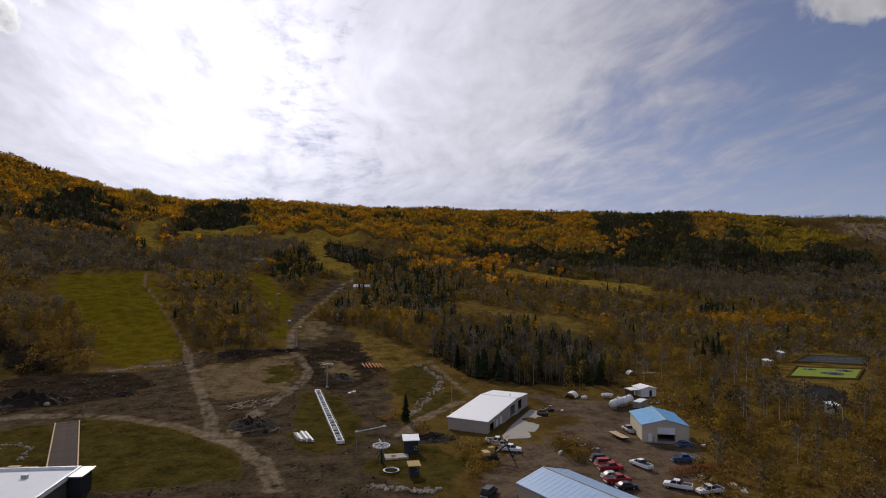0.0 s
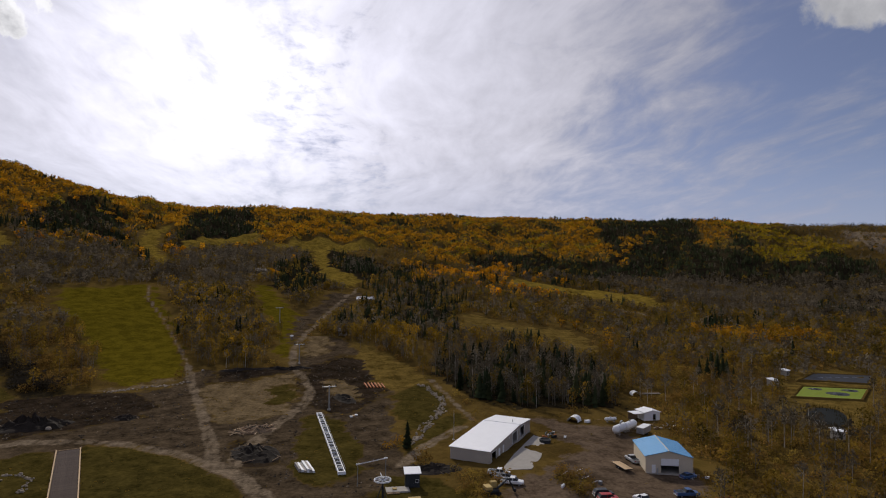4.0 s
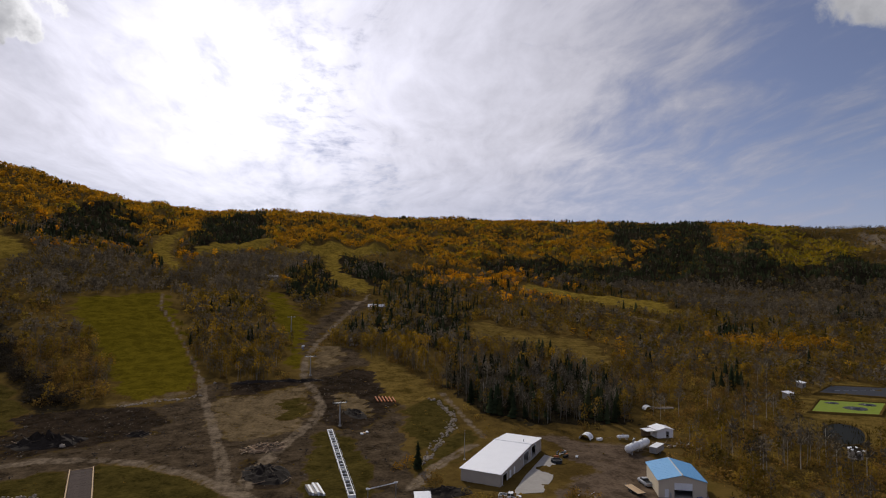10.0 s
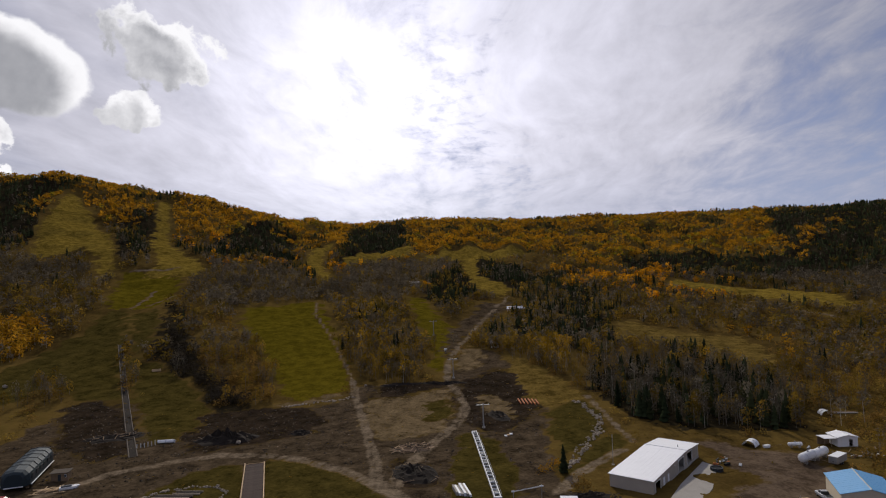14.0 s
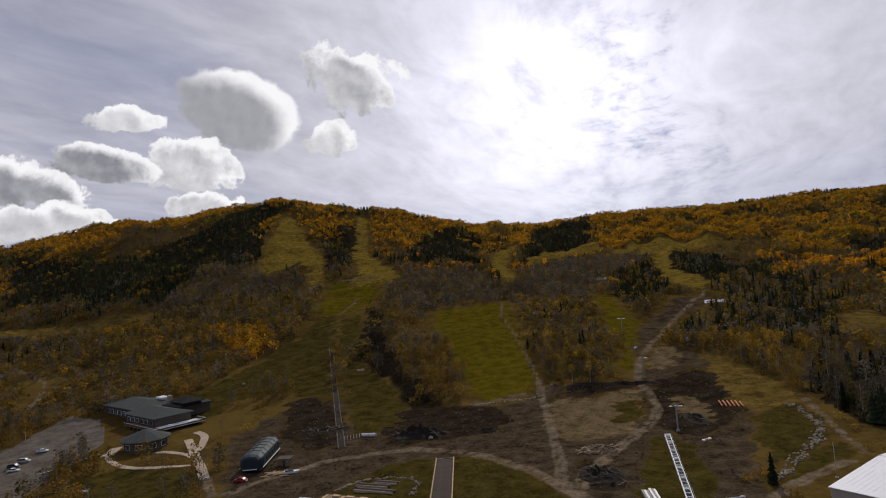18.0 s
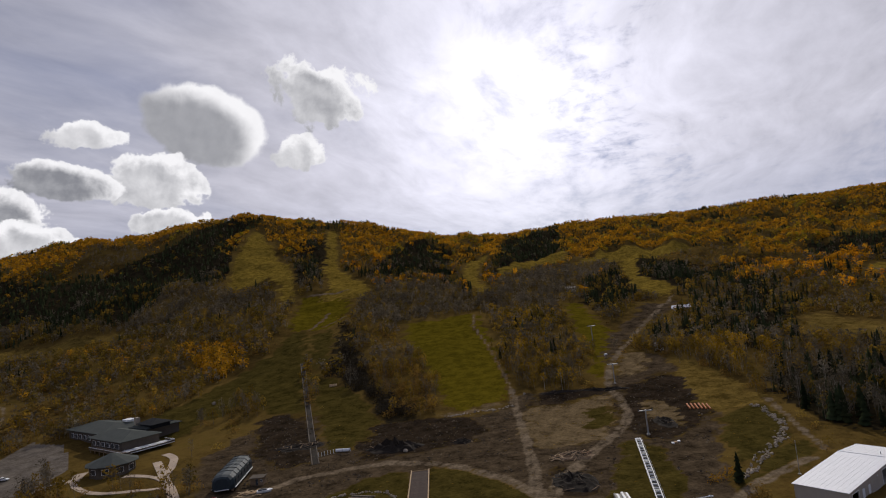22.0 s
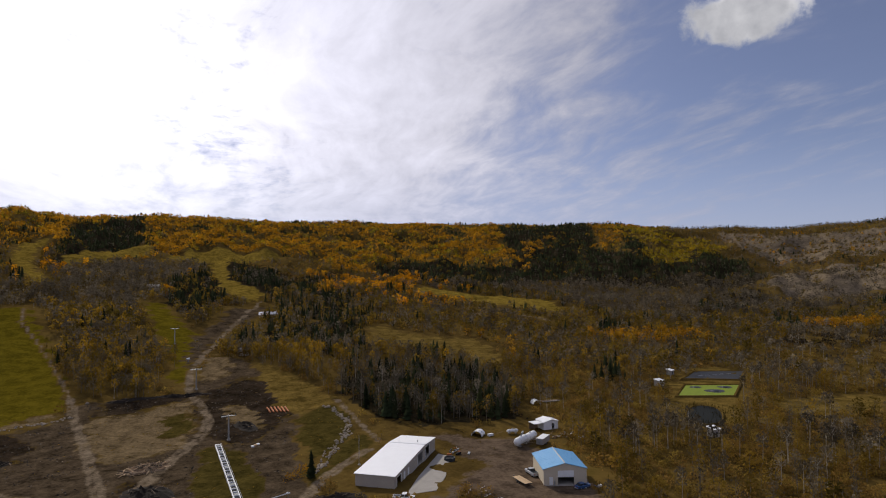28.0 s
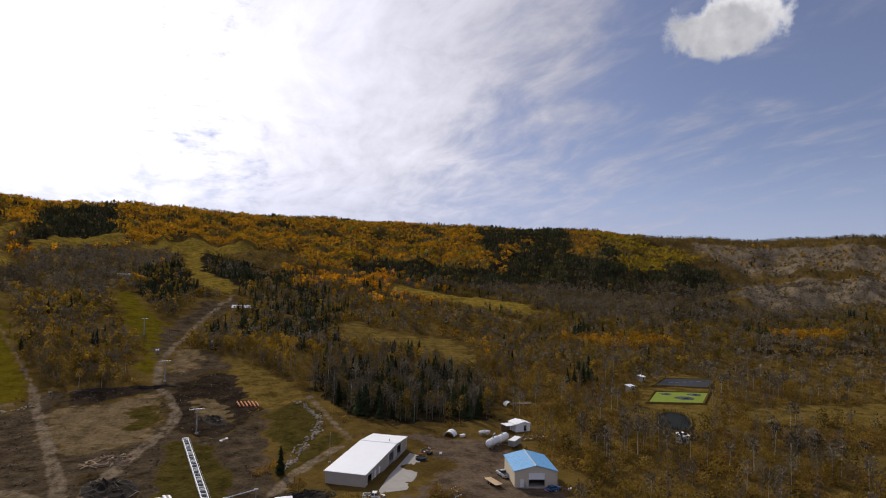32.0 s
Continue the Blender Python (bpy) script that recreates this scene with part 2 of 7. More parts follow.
M["grey"] = leaves("bare_twigs", ((0.0, (0.095, 0.078, 0.054)), (0.5, (0.15, 0.122, 0.082)), (1.0, (0.235, 0.19, 0.125))), 0.5, 0.2)
M["brown"] = leaves("rust_brush", ((0.0, (0.12, 0.069, 0.02)), (0.5, (0.205, 0.118, 0.03)), (1.0, (0.30, 0.175, 0.042))), 0.5, 0.3)
M["bark_pale"] = plain("aspen_bark", (0.34, 0.305, 0.245), 0.85, grain=9.0, spread=0.4)
M["bark_grey"] = plain("grey_aspen_bark", (0.17, 0.145, 0.11), 0.85, grain=9.0, spread=0.4)
M["amber"] = leaves("amber_leaves", ((0.0, (0.17, 0.105, 0.016)), (0.5, (0.30, 0.185, 0.020)), (1.0, (0.42, 0.24, 0.022))))
M["bark_dark"] = plain("spruce_bark", (0.09, 0.07, 0.05), 0.9)
M["white_metal"] = plain("white_sheet_metal", (0.86, 0.855, 0.85), 0.4, 0.0, 3.0, 0.05, 0.9, 0.5)
M["white_paint"] = plain("white_paint", (0.78, 0.78, 0.77), 0.45, 0.0, 5.0, 0.12)
M["tan_metal"] = plain("tan_sheet_metal", (0.40, 0.35, 0.29), 0.5, 0.0, 3.0, 0.1, 0.6)
M["cream_metal"] = plain("cream_sheet_metal", (0.58, 0.50, 0.38), 0.5, 0.0, 3.0, 0.1, 0.6)
M["blue_roof"] = plain("blue_metal_roof", (0.13, 0.36, 0.62), 0.35, 0.0, 3.0, 0.08, 0.9, 0.5)
M["pale_blue_roof"] = plain("pale_blue_metal_roof", (0.34, 0.47, 0.66), 0.32, 0.0, 3.0, 0.08, 0.9, 0.5)
M["steel"] = plain("galvanised_steel", (0.42, 0.43, 0.44), 0.4, 0.7)
M["dark_steel"] = plain("dark_steel", (0.05, 0.055, 0.06), 0.45, 0.4)
M["hull"] = plain("dark_teal_hull", (0.022, 0.034, 0.040), 0.5, 0.0, 4.0, 0.2, 0.0, 0.25)
M["rubber"] = plain("black_rubber", (0.02, 0.02, 0.021), 0.8)
M["glass"] = plain("dark_car_glass", (0.02, 0.025, 0.03), 0.4, 0.0, 4.0, 0.1, 0.0, 0.35)
M["red"] = plain("red_car_paint", (0.35, 0.02, 0.02), 0.42, 0.0, 4.0, 0.1, 0.0, 0.4)
M["tail"] = plain("red_lens", (0.4, 0.01, 0.01), 0.45)
M["lens"] = plain("clear_lens", (0.6, 0.6, 0.58), 0.45)
M["blue"] = plain("blue_car_paint", (0.04, 0.10, 0.24), 0.42, 0.0, 4.0, 0.1, 0.0, 0.4)
M["dark_paint"] = plain("black_car_paint", (0.025, 0.027, 0.03), 0.42, 0.0, 4.0, 0.1, 0.0, 0.4)
M["silver"] = plain("silver_car_paint", (0.42, 0.43, 0.45), 0.5, 0.2)
M["orange_paint"] = plain("worn_orange_paint", (0.42, 0.14, 0.05), 0.6, 0.0, 4.0, 0.3)
M["yellow_paint"] = plain("worn_yellow_paint", (0.45, 0.32, 0.12), 0.6, 0.0, 4.0, 0.3)
M["wood"] = plain("weathered_wood", (0.26, 0.18, 0.11), 0.85, 0.0, 8.0, 0.35)
M["fresh_wood"] = plain("fresh_sawn_wood", (0.52, 0.37, 0.22), 0.8, 0.0, 8.0, 0.25)
M["deck"] = plain("brown_deck", (0.062, 0.044, 0.036), 0.85, 0.0, 6.0, 0.25)
M["shingle"] = plain("grey_green_shingles", (0.062, 0.068, 0.062), 0.85, 0.0, 7.0, 0.3)
M["dark_shingle"] = plain("black_shingles", (0.025, 0.026, 0.028), 0.85, 0.0, 7.0, 0.3)
M["stucco"] = plain("grey_brown_siding", (0.11, 0.09, 0.07), 0.85)
M["concrete"] = plain("concrete", (0.36, 0.33, 0.29), 0.85, 0.0, 5.0, 0.2)
M["paver"] = plain("tan_paving", (0.42, 0.33, 0.25), 0.85, 0.0, 5.0, 0.2)
M["stone"] = plain("field_stone", (0.32, 0.265, 0.20), 0.9, 0.0, 5.0, 0.45)
M["soil"] = plain("dark_soil", (0.030, 0.024, 0.019), 0.95, 0.0, 4.0, 0.4)
M["membrane"] = plain("white_roof_membrane", (0.68, 0.69, 0.72), 0.6, 0.0, 1.5, 0.07)
M["algae"] = plain("green_algae", (0.19, 0.24, 0.03), 0.7, 0.0, 0.6, 0.2)
M["liner"] = plain("black_pond_liner", (0.045, 0.045, 0.047), 0.5, 0.0, 2.0, 0.3)


def water_material():
    mat, n = material("dark_water")
    at = n.put("ShaderNodeTexCoord").outputs["Object"]
    finish(n, (0.020, 0.021, 0.018), 0.55, 0.0, n.noise(at, 1.5, 3.0), 0.2, 0.05, 0.02)
    return mat


M["water"] = water_material()


def ground_material():
    mat, n = material("ground_cover")
    at = n.put("ShaderNodeTexCoord").outputs["Object"]
    big, mid, fine = n.noise(at, 0.018, 5.0, 0.6), n.noise(at, 0.16, 6.0, 0.65), n.noise(at, 0.9, 6.0, 0.72)
    mixed = n.m("ADD", n.m("MULTIPLY", mid, 0.55), n.m("MULTIPLY", fine, 0.45))
    col = n.ramp(n.m("ADD", n.m("MULTIPLY", big, 0.5), n.m("MULTIPLY", mixed, 0.5)),
                 ((0.34, (0.026, 0.017, 0.006)), (0.45, (0.070, 0.045, 0.013)), (0.55, (0.118, 0.076, 0.021)), (0.68, (0.072, 0.052, 0.011))))

    def two(lo, hi):
        return n.ramp(mixed, ((0.40, scaled(lo, 0.5)), (0.61, scaled(hi, 0.72))))
    # the last tone is dark brown litter with the crowns' shade put into it
    kinds = {"green": two((0.108, 0.084, 0.008), (0.168, 0.126, 0.012)), "lawn": two((0.050, 0.040, 0.010), (0.108, 0.080, 0.020)), "run": two((0.165, 0.11, 0.018), (0.34, 0.23, 0.04)), "pad": two((0.11, 0.074, 0.018), (0.25, 0.165, 0.042)),
             "dirt": two((0.046, 0.033, 0.020), (0.132, 0.094, 0.056)), "soil": two((0.022, 0.016, 0.010), (0.060, 0.042, 0.027)), "tan": two((0.12, 0.084, 0.042), (0.26, 0.185, 0.098)),
             "gravel": two((0.105, 0.073, 0.047), (0.20, 0.142, 0.095)), "road": two((0.155, 0.116, 0.076), (0.29, 0.22, 0.146)),
             "asphalt": two((0.15, 0.125, 0.10), (0.235, 0.20, 0.165)), "concrete": two((0.36, 0.30, 0.235), (0.50, 0.43, 0.34)), "flag": two((0.30, 0.21, 0.14), (0.44, 0.32, 0.22)), "pale": two((0.20, 0.15, 0.095), (0.31, 0.24, 0.158)), "shaded_litter": two((0.022, 0.018, 0.010), (0.055, 0.042, 0.022))}
    for k, c in kinds.items():
        a = n.put("ShaderNodeAttribute", attribute_name=k).outputs["Fac"]
        hard = k in ("asphalt", "concrete", "flag")
        edge = n.m("ADD", a, n.m("MULTIPLY", n.m("SUBTRACT", mixed, 0.5), 0.12 if hard else 0.8 if k == "road" else 1.8))
        f = n.step(edge, 0.42, 0.58) if hard else n.step(edge, 0.3, 0.72)
        col = n.mix(f, col, c)
    finish(n, col, 0.95, 0.0, n.m("ADD", n.m("MULTIPLY", fine, 0.5), mid), 0.35, 0.6, 0.0)
    return mat


M["ground"] = ground_material()


# ---- the lie of the land ----
# heights along rays from the middle of the site: heading, then the height at each distance
REACH = (0, 120, 250, 330, 470, 620, 900, 1250, 1600, 2100, 2600)
SLOPES = (
    (-180, 0, 0, 0, 0, -4, -8, -12, -20, -30, -40, -50),
    (-80, 0, -1, -4, -5, -5, -4, 8, 60, 120, 150, 120),
    (-48, 0, -1, -5, -6, -5, 0, 20, 70, 150, 130, 90),
    (-35, 0, 0, -5, -5, -3, 4, 28, 85, 156, 130, 90),
    (-28, 0, 0, -4, -4, 0, 10, 34, 98, 165, 130, 90),
    (-18, 0, 0, -3, -1, 4, 16, 42, 112, 182, 140, 90),
    (-9, 0, 0, -1, 2, 8, 22, 50, 112, 183, 140, 90),
    (2, 0, 0, 0, 5, 14, 28, 60, 118, 190, 140, 90),
    (13, 0, 0, 0, 5, 18, 38, 76, 138, 199, 140, 90),
    (22, 0, 0, 0, 6, 24, 46, 86, 140, 185, 130, 90),
    (29, 0, 0, 0, 6, 28, 53, 98, 172, 180, 120, 90),
    (36, 0, 0, 0, 6, 30, 60, 126, 216, 160, 100, 80),
    (43, 0, 0, 0, 5, 26, 58, 137, 234, 150, 90, 70),
    (47, 0, 0, 0, 4, 24, 56, 137, 240, 150, 90, 70),
    (52, 0, 0, 0, 3, 20, 50, 127, 234, 150, 90, 70),
    (57, 0, 0, 0, 2, 14, 40, 113, 221, 170, 120, 90),
    (62, 0, 0, -1, 0, 8, 28, 88, 185, 228, 150, 90),
    (70, 0, 0, -2, -2, 4, 16, 60, 130, 192, 150, 90),
    (90, 0, 0, -3, -4, 0, 8, 30, 70, 110, 90, 60),
    (180, 0, 0, 0, 0, -4, -8, -12, -20, -30, -40, -50),
)


# how far the crest stands above or below the rays' heights: heading, metres
CREST = ((-80, 0), (-60, -35), (-53, -33), (-50.5, -11), (-48, 6), (-46, 11), (-43, 0), (-40, -3), (-28, -1), (-25.5, 6), (-23, 1), (-18, -5), (-9, -2), (-1, 2), (5, -3), (9, -7),
         (13, -2), (17, 4), (23, 3), (26, 6), (32, 2), (39.5, 0), (43, 5), (45, 11), (49.5, 12), (52, 10), (56, 1), (57.5, 5), (60, 23), (62, 25), (64.5, 18), (67, 13), (70, 15), (90, 10), (120, 0))


def rumple(x, y, size, seed):
    """Soft uneven waves, about -1 to 1, of the given size in metres."""
    out, k, amp = np.zeros_like(x), 2 * np.pi / size, 0.55
    for i in range(5):
        a = seed * 1.7 + i * 2.4
        out += amp * np.sin(k * (x * np.cos(a) + y * np.sin(a)) + seed + 1.3 * np.sin(k * 0.6 * (y * np.cos(a) - x * np.sin(a)) + i))
        k, amp = k * 1.7, amp * 0.62
    return out


def height(x, y):
    x, y = np.asarray(x, float), np.asarray(y, float)
    r, az = np.hypot(x, y), np.degrees(np.arctan2(-x, y))
    table = np.array(SLOPES, float)
    h = np.array([np.interp(az, table[:, 0], table[:, 1 + i]) for i in range(len(REACH))])
    i = np.clip(np.searchsorted(REACH, r, side="right") - 1, 0, len(REACH) - 2)
    d = np.array(REACH, float)
    f = np.clip((r - d[i]) / (d[i + 1] - d[i]), 0, 1)
    i0, i3 = np.clip(i - 1, 0, len(REACH) - 1), np.clip(i + 2, 0, len(REACH) - 1)
    pick = lambda j: np.take_along_axis(h.reshape(len(REACH), -1), j.reshape(1, -1), 0).reshape(r.shape)
    h0, h1, h2, h3 = pick(i0), pick(i), pick(i + 1), pick(i3)
    step = d[i + 1] - d[i]
    m1 = (h2 - h0) / (d[i + 1] - d[i0]) * step
    m2 = (h3 - h1) / (d[i3] - d[i]) * step
    z = h1 * (2 * f ** 3 - 3 * f ** 2 + 1) + m1 * (f ** 3 - 2 * f ** 2 + f) + h2 * (3 * f ** 2 - 2 * f ** 3) + m2 * (f ** 3 - f ** 2)
    rise = np.interp(r, (620, 900, 1250, 1600, 2100, 2600), (0, 0.25, 0.8, 1, 0.6, 0.3))
    z = z + rise * np.interp(az, [c[0] for c in CREST], [c[1] for c in CREST])
    far = np.clip((r - 320) / 500, 0, 1)
    z = z + far * (5.0 * rumple(x, y, 210.0, 3.0) + 2.4 * rumple(x, y, 70.0, 8.0))
    folds = np.clip((r - 760) / 200, 0, 1) * np.clip((1560 - r) / 200, 0, 1)
    z = z + folds * np.clip((40 - az) / 16, 0.25, 1) * (6.0 * rumple(az * 16.0, r * 0.22, 90.0, 6.0) + 3.0 * rumple(x, y, 60.0, 2.0))
    cut = np.clip((r - 820) / 200, 0, 1) * np.clip((1500 - r) / 300, 0, 1) * np.clip((az + 26) / 6, 0, 1) * np.clip((40 - az) / 10, 0, 1)
    z = z + cut * 3.0 * rumple(az * 20.0, r * 0.25, 80.0, 4.0)
    for cx, cy, wide, level_z in ((187, 288, 28, -4.7), (216, 331, 24, -3.9), (155, 241, 22, -5.1), (193, 169, 13, -6.0)):
        near = np.clip(1 - (np.hypot(x - cx, y - cy) - wide) / 12.0, 0, 1)
        z = z + (level_z - z) * near
    return z + 0.25 * rumple(x, y, 23.0, 5.0) * np.clip((r - 100) / 60, 0, 1)


# outlines on the ground, in metres
COVER = {
    "lift_left": ("lawn", [(-366, 384), (-353, 391), (-275, 300), (-161, 178), (-181, 190), (-232, 229), (-271, 248), (-262, 220), (-290, 202), (-320, 262), (-328, 310), (-343, 350)]),
    "lift_right": ("lawn", [(-345, 387), (-326, 401), (-278, 333), (-261, 301), (-227, 285), (-194, 261), (-163, 231), (-150, 204), (-149, 184), (-153, 174), (-240, 271)]),
    "field_upper": ("green", [(-455, 501), (-400, 516), (-359, 457), (-336, 398), (-370, 388), (-408, 436)]),
    "field_big": ("green", [(-270, 423), (-254, 461), (-235, 482), (-193, 415), (-158, 355), (-134, 312), (-119, 284), (-116, 268), (-127, 258), (-138, 249), (-176, 302), (-209, 339), (-248, 386)]),
    "field_strip": ("green", [(-173, 549), (-165, 564), (-129, 486), (-101, 435), (-90, 377), (-79, 314), (-88, 316), (-97, 358), (-130, 438)]),
    "run_left": ("run", [(-774, 740), (-759, 742), (-529, 565), (-442, 472), (-455, 466), (-508, 520), (-548, 538), (-541, 509), (-553, 483), (-664, 591)]),
    "run_mid": ("run", [(-706, 855), (-707, 880), (-507, 627), (-413, 558), (-379, 526), (-389, 508), (-424, 489), (-440, 531), (-520, 616)]),
    "run_road": ("run", [(-434, 927), (-420, 919), (-346, 716), (-260, 570), (-268, 562), (-360, 707), (-418, 848)]),
    "run_saddle": ("run", [(-335, 761), (-347, 945), (-292, 952), (-270, 864), (-296, 830), (-310, 721)]),
    "run_center": ("run", [(-219, 967), (-192, 988), (-133, 712), (-89, 664), (-92, 606), (-128, 652)]),
    "run_right": ("run", [(87, 771), (139, 753), (221, 718), (233, 600), (190, 596), (139, 681), (86, 702)]),
    "dirt_base": ("dirt", [(-146, 114), (-187, 146), (-210, 167), (-222, 203), (-231, 231), (-201, 228), (-155, 184), (-147, 199), (-159, 233), (-138, 235), (-120, 245), (-111, 261), (-114, 285), (-101, 281), (-81, 269), (-75, 288), (-76, 324), (-72, 379), (-50, 350), (-33, 284), (-18, 252), (-18, 223), (-12, 182), (-4, 142), (2, 113), (-40, 111), (-99, 109)]),
    "dark_band": ("shaded_litter", [(-326, 401), (-336, 429), (-265, 346), (-212, 287), (-168, 247), (-143, 239), (-135, 212), (-155, 221), (-193, 262), (-227, 285), (-259, 301), (-284, 342)]),
    "dark_flat": ("soil", [(-163, 225), (-144, 239), (-122, 242), (-109, 232), (-103, 210), (-115, 196), (-130, 180), (-143, 183)]),
    "rubble": ("soil", [(-234, 221), (-222, 234), (-187, 213), (-155, 175), (-159, 163), (-189, 176)]),
    "heap_low": ("soil", [(-63, 176), (-59, 186), (-47, 173), (-42, 159), (-48, 157), (-57, 165)]),
    "tan_patch": ("tan", [(-101, 252), (-95, 264), (-80, 267), (-72, 286), (-62, 261), (-55, 227), (-59, 210), (-72, 201), (-88, 220)]),
    "green_wedge": ("lawn", [(-73, 258), (-66, 271), (-57, 230), (-65, 228)]),
    "strip_edge": ("tan", [(-140.8, 246.4), (-125.7, 256.3), (-116.6, 268.7), (-112.6, 264.9), (-118.5, 253.2), (-133.6, 241.4)]),
    "upper_tan": ("tan", [(-78, 336), (-83, 381), (-70, 377), (-63, 333), (-69, 313)]),
    "pit": ("soil", [(-63, 274), (-65, 301), (-59, 311), (-51, 327), (-38, 314), (-30, 284), (-23, 252), (-27, 237), (-30, 218), (-41, 218), (-49, 226)]),
    "pit_island": ("tan", [(-52, 270), (-46, 276), (-36, 256), (-31, 240), (-35, 233), (-44, 246)]),
    "bank_strip": ("soil", [(-105, 262), (-101, 281), (-72, 297), (-68, 287), (-84, 272), (-94, 262)]),
    "bank_gold": ("pad", [(-56, 382), (-40, 349), (-21, 314), (-5, 278), (-7, 270), (-18, 252), (-24, 256), (-31, 278), (-41, 310)]),
    "bank_lawn": ("lawn", [(-18, 252), (-7, 270), (-3, 270), (2, 250), (3, 227), (-4, 202), (-9, 191), (-10, 174), (-12, 184), (-11, 203), (-17, 223)]),
    "bank_low": ("lawn", [(-1, 210), (4, 223), (13, 208), (3, 189), (-4, 176), (-9, 168), (-9, 176), (-3, 198)]),
    "conv_lawn": ("lawn", [(-48, 214), (-44, 217), (-37, 212), (-30, 198), (-21, 170), (-19, 160), (-27.5, 143), (-35, 148), (-42, 172)]),
    "ramp_lawn": ("lawn", [(-105, 178), (-88, 176), (-73, 169), (-59, 157), (-44, 138), (-41, 128), (-99, 109)]),
    "garden_lawn": ("lawn", [(-121, 164), (-109, 172), (-87, 134), (-99, 118), (-121, 134)]),
    "lift_grass": ("lawn", [(-12, 152), (0, 152), (7, 140), (4, 122), (-8, 124), (-16, 136)]),
    "yard": ("gravel", [(28.2, 155.8), (40.8, 177.9), (58.3, 199.7), (67.7, 200.1), (55.8, 160.2), (67.9, 161.5), (67.2, 148.3), (50.4, 118.7), (10.3, 113.8), (10.3, 131.0), (17.3, 146.9), (24.6, 155.6)]),
    "yard_back": ("gravel", [(29.7, 218.8), (42.7, 214.1), (57.4, 210.6), (69.6, 212.0), (66.4, 201.9), (42.8, 179.7), (39.7, 188.8), (36.6, 201.2)]),
    "apron": ("concrete", [(16.5, 157.7), (21.4, 171.6), (30.4, 193.5), (33.8, 190.0), (29.2, 171.2), (25.0, 160.6)]),
    "lodge_drive": ("asphalt", [(-331.5, 144.1), (-353.0, 171.8), (-321.4, 172.6), (-270.6, 147.0), (-253.4, 120.9), (-236.1, 106.0), (-223.9, 92.8), (-203.8, 81.4), (-232.5, 80.5), (-330.9, 114.2), (-315.7, 127.9)]),
    "lodge_lot": ("asphalt", [(-320.5, 110.6), (-284.3, 117.0), (-240.1, 112.9), (-228.6, 99.1), (-205.0, 81.2), (-232.5, 80.5)]),
    "lodge_grass": ("lawn", [(-306.1, 193.2), (-313.8, 238.8), (-299.1, 260.9), (-265.7, 243.5), (-263.2, 202.9), (-245.3, 179.1)]),
    "terrace_lawn": ("lawn", [(-223.1, 107.8), (-220.3, 128.2), (-191.8, 134.2), (-166.6, 122.4), (-155.4, 99.6), (-204.6, 87.9)]),
    "pond_pad": ("pad", [(160, 284), (217, 352), (246, 337), (202, 276), (162, 229), (143, 213), (136, 224), (139, 244)]),
    "right_meadow": ("pad", [(189, 258), (217, 259), (247, 265), (278, 265), (311, 266), (360, 262), (314, 233), (262, 226), (238, 226), (214, 229), (192, 232)]),
    "valley_gold": ("pad", [(20, 500), (56, 461), (99, 452), (103, 390), (86, 320), (62, 372), (40, 404), (18, 454)]),
    "plateau": ("pale", [(593, 765), (716, 851), (807, 833), (948, 824), (1013, 756), (872, 650), (755, 656), (620, 668), (560, 698)]),
    "east_slope": ("pale", [(836, 1246), (1210, 824), (1066, 728), (819, 933), (745, 935), (774, 1107)]),
    "road_clear": ("dirt", [(-89.0, 348.3), (-105, 431), (-100, 488), (-101, 556), (-75, 595), (-74, 520), (-87, 471), (-90, 416), (-80.6, 338.2)]),
    "hill_clear": ("run", [(-250, 859), (-234, 1049), (-156, 1061), (-110, 1052), (-136, 985), (-198, 892)]),
    "left_meadow": ("pad", [(-780, 271), (-676, 328), (-579, 367), (-565, 357), (-657, 287), (-696, 242)]),
}
TRACKS = {
    "road_low": (5.0, [(-152, 120), (-151, 137), (-146, 155), (-134, 169), (-123, 178), (-108, 180), (-93, 178), (-75, 170), (-60, 159), (-49, 150), (-40, 138), (-33, 122)]),
    "road_mid": (4.2, [(-121, 288), (-109, 262), (-89, 223), (-73, 190), (-61, 163), (-51, 151)]),
    "road_loop": (4.6, [(-86, 619), (-85, 507), (-88, 440), (-86, 378), (-81, 329), (-73, 297), (-62, 274), (-54, 250), (-52, 230), (-54, 210), (-55, 192), (-57, 172), (-54, 155)]),
    "meadow_lane": (8.0, [(62, 745), (100, 725), (140, 660), (165, 590), (188, 540)]),
    "bank_track": (3.0, [(-4, 276), (2, 254), (8, 227), (12, 212)]),
    "shed_track": (4.2, [(-10, 160), (-8, 168), (-3, 181), (2, 191), (8, 202)]),
    "field_track": (2.6, [(-235, 482), (-214, 432), (-180, 385), (-146, 331), (-121, 288)]),
    "upper_track": (3.0, [(-353, 394), (-368, 429), (-379, 451)]),
    "upper_line": (3.0, [(-410, 529), (-441, 503), (-462, 472)]),
    "upper_cross": (3.0, [(-355, 455), (-348, 411), (-369, 390)]),
    "left_track": (4.0, [(-644, 240), (-538, 224), (-477, 215), (-399, 171)]),
    "lodge_edge": (3.5, [(-174.9, 129.9), (-152.5, 115.8), (-134.8, 97.9)]),
}
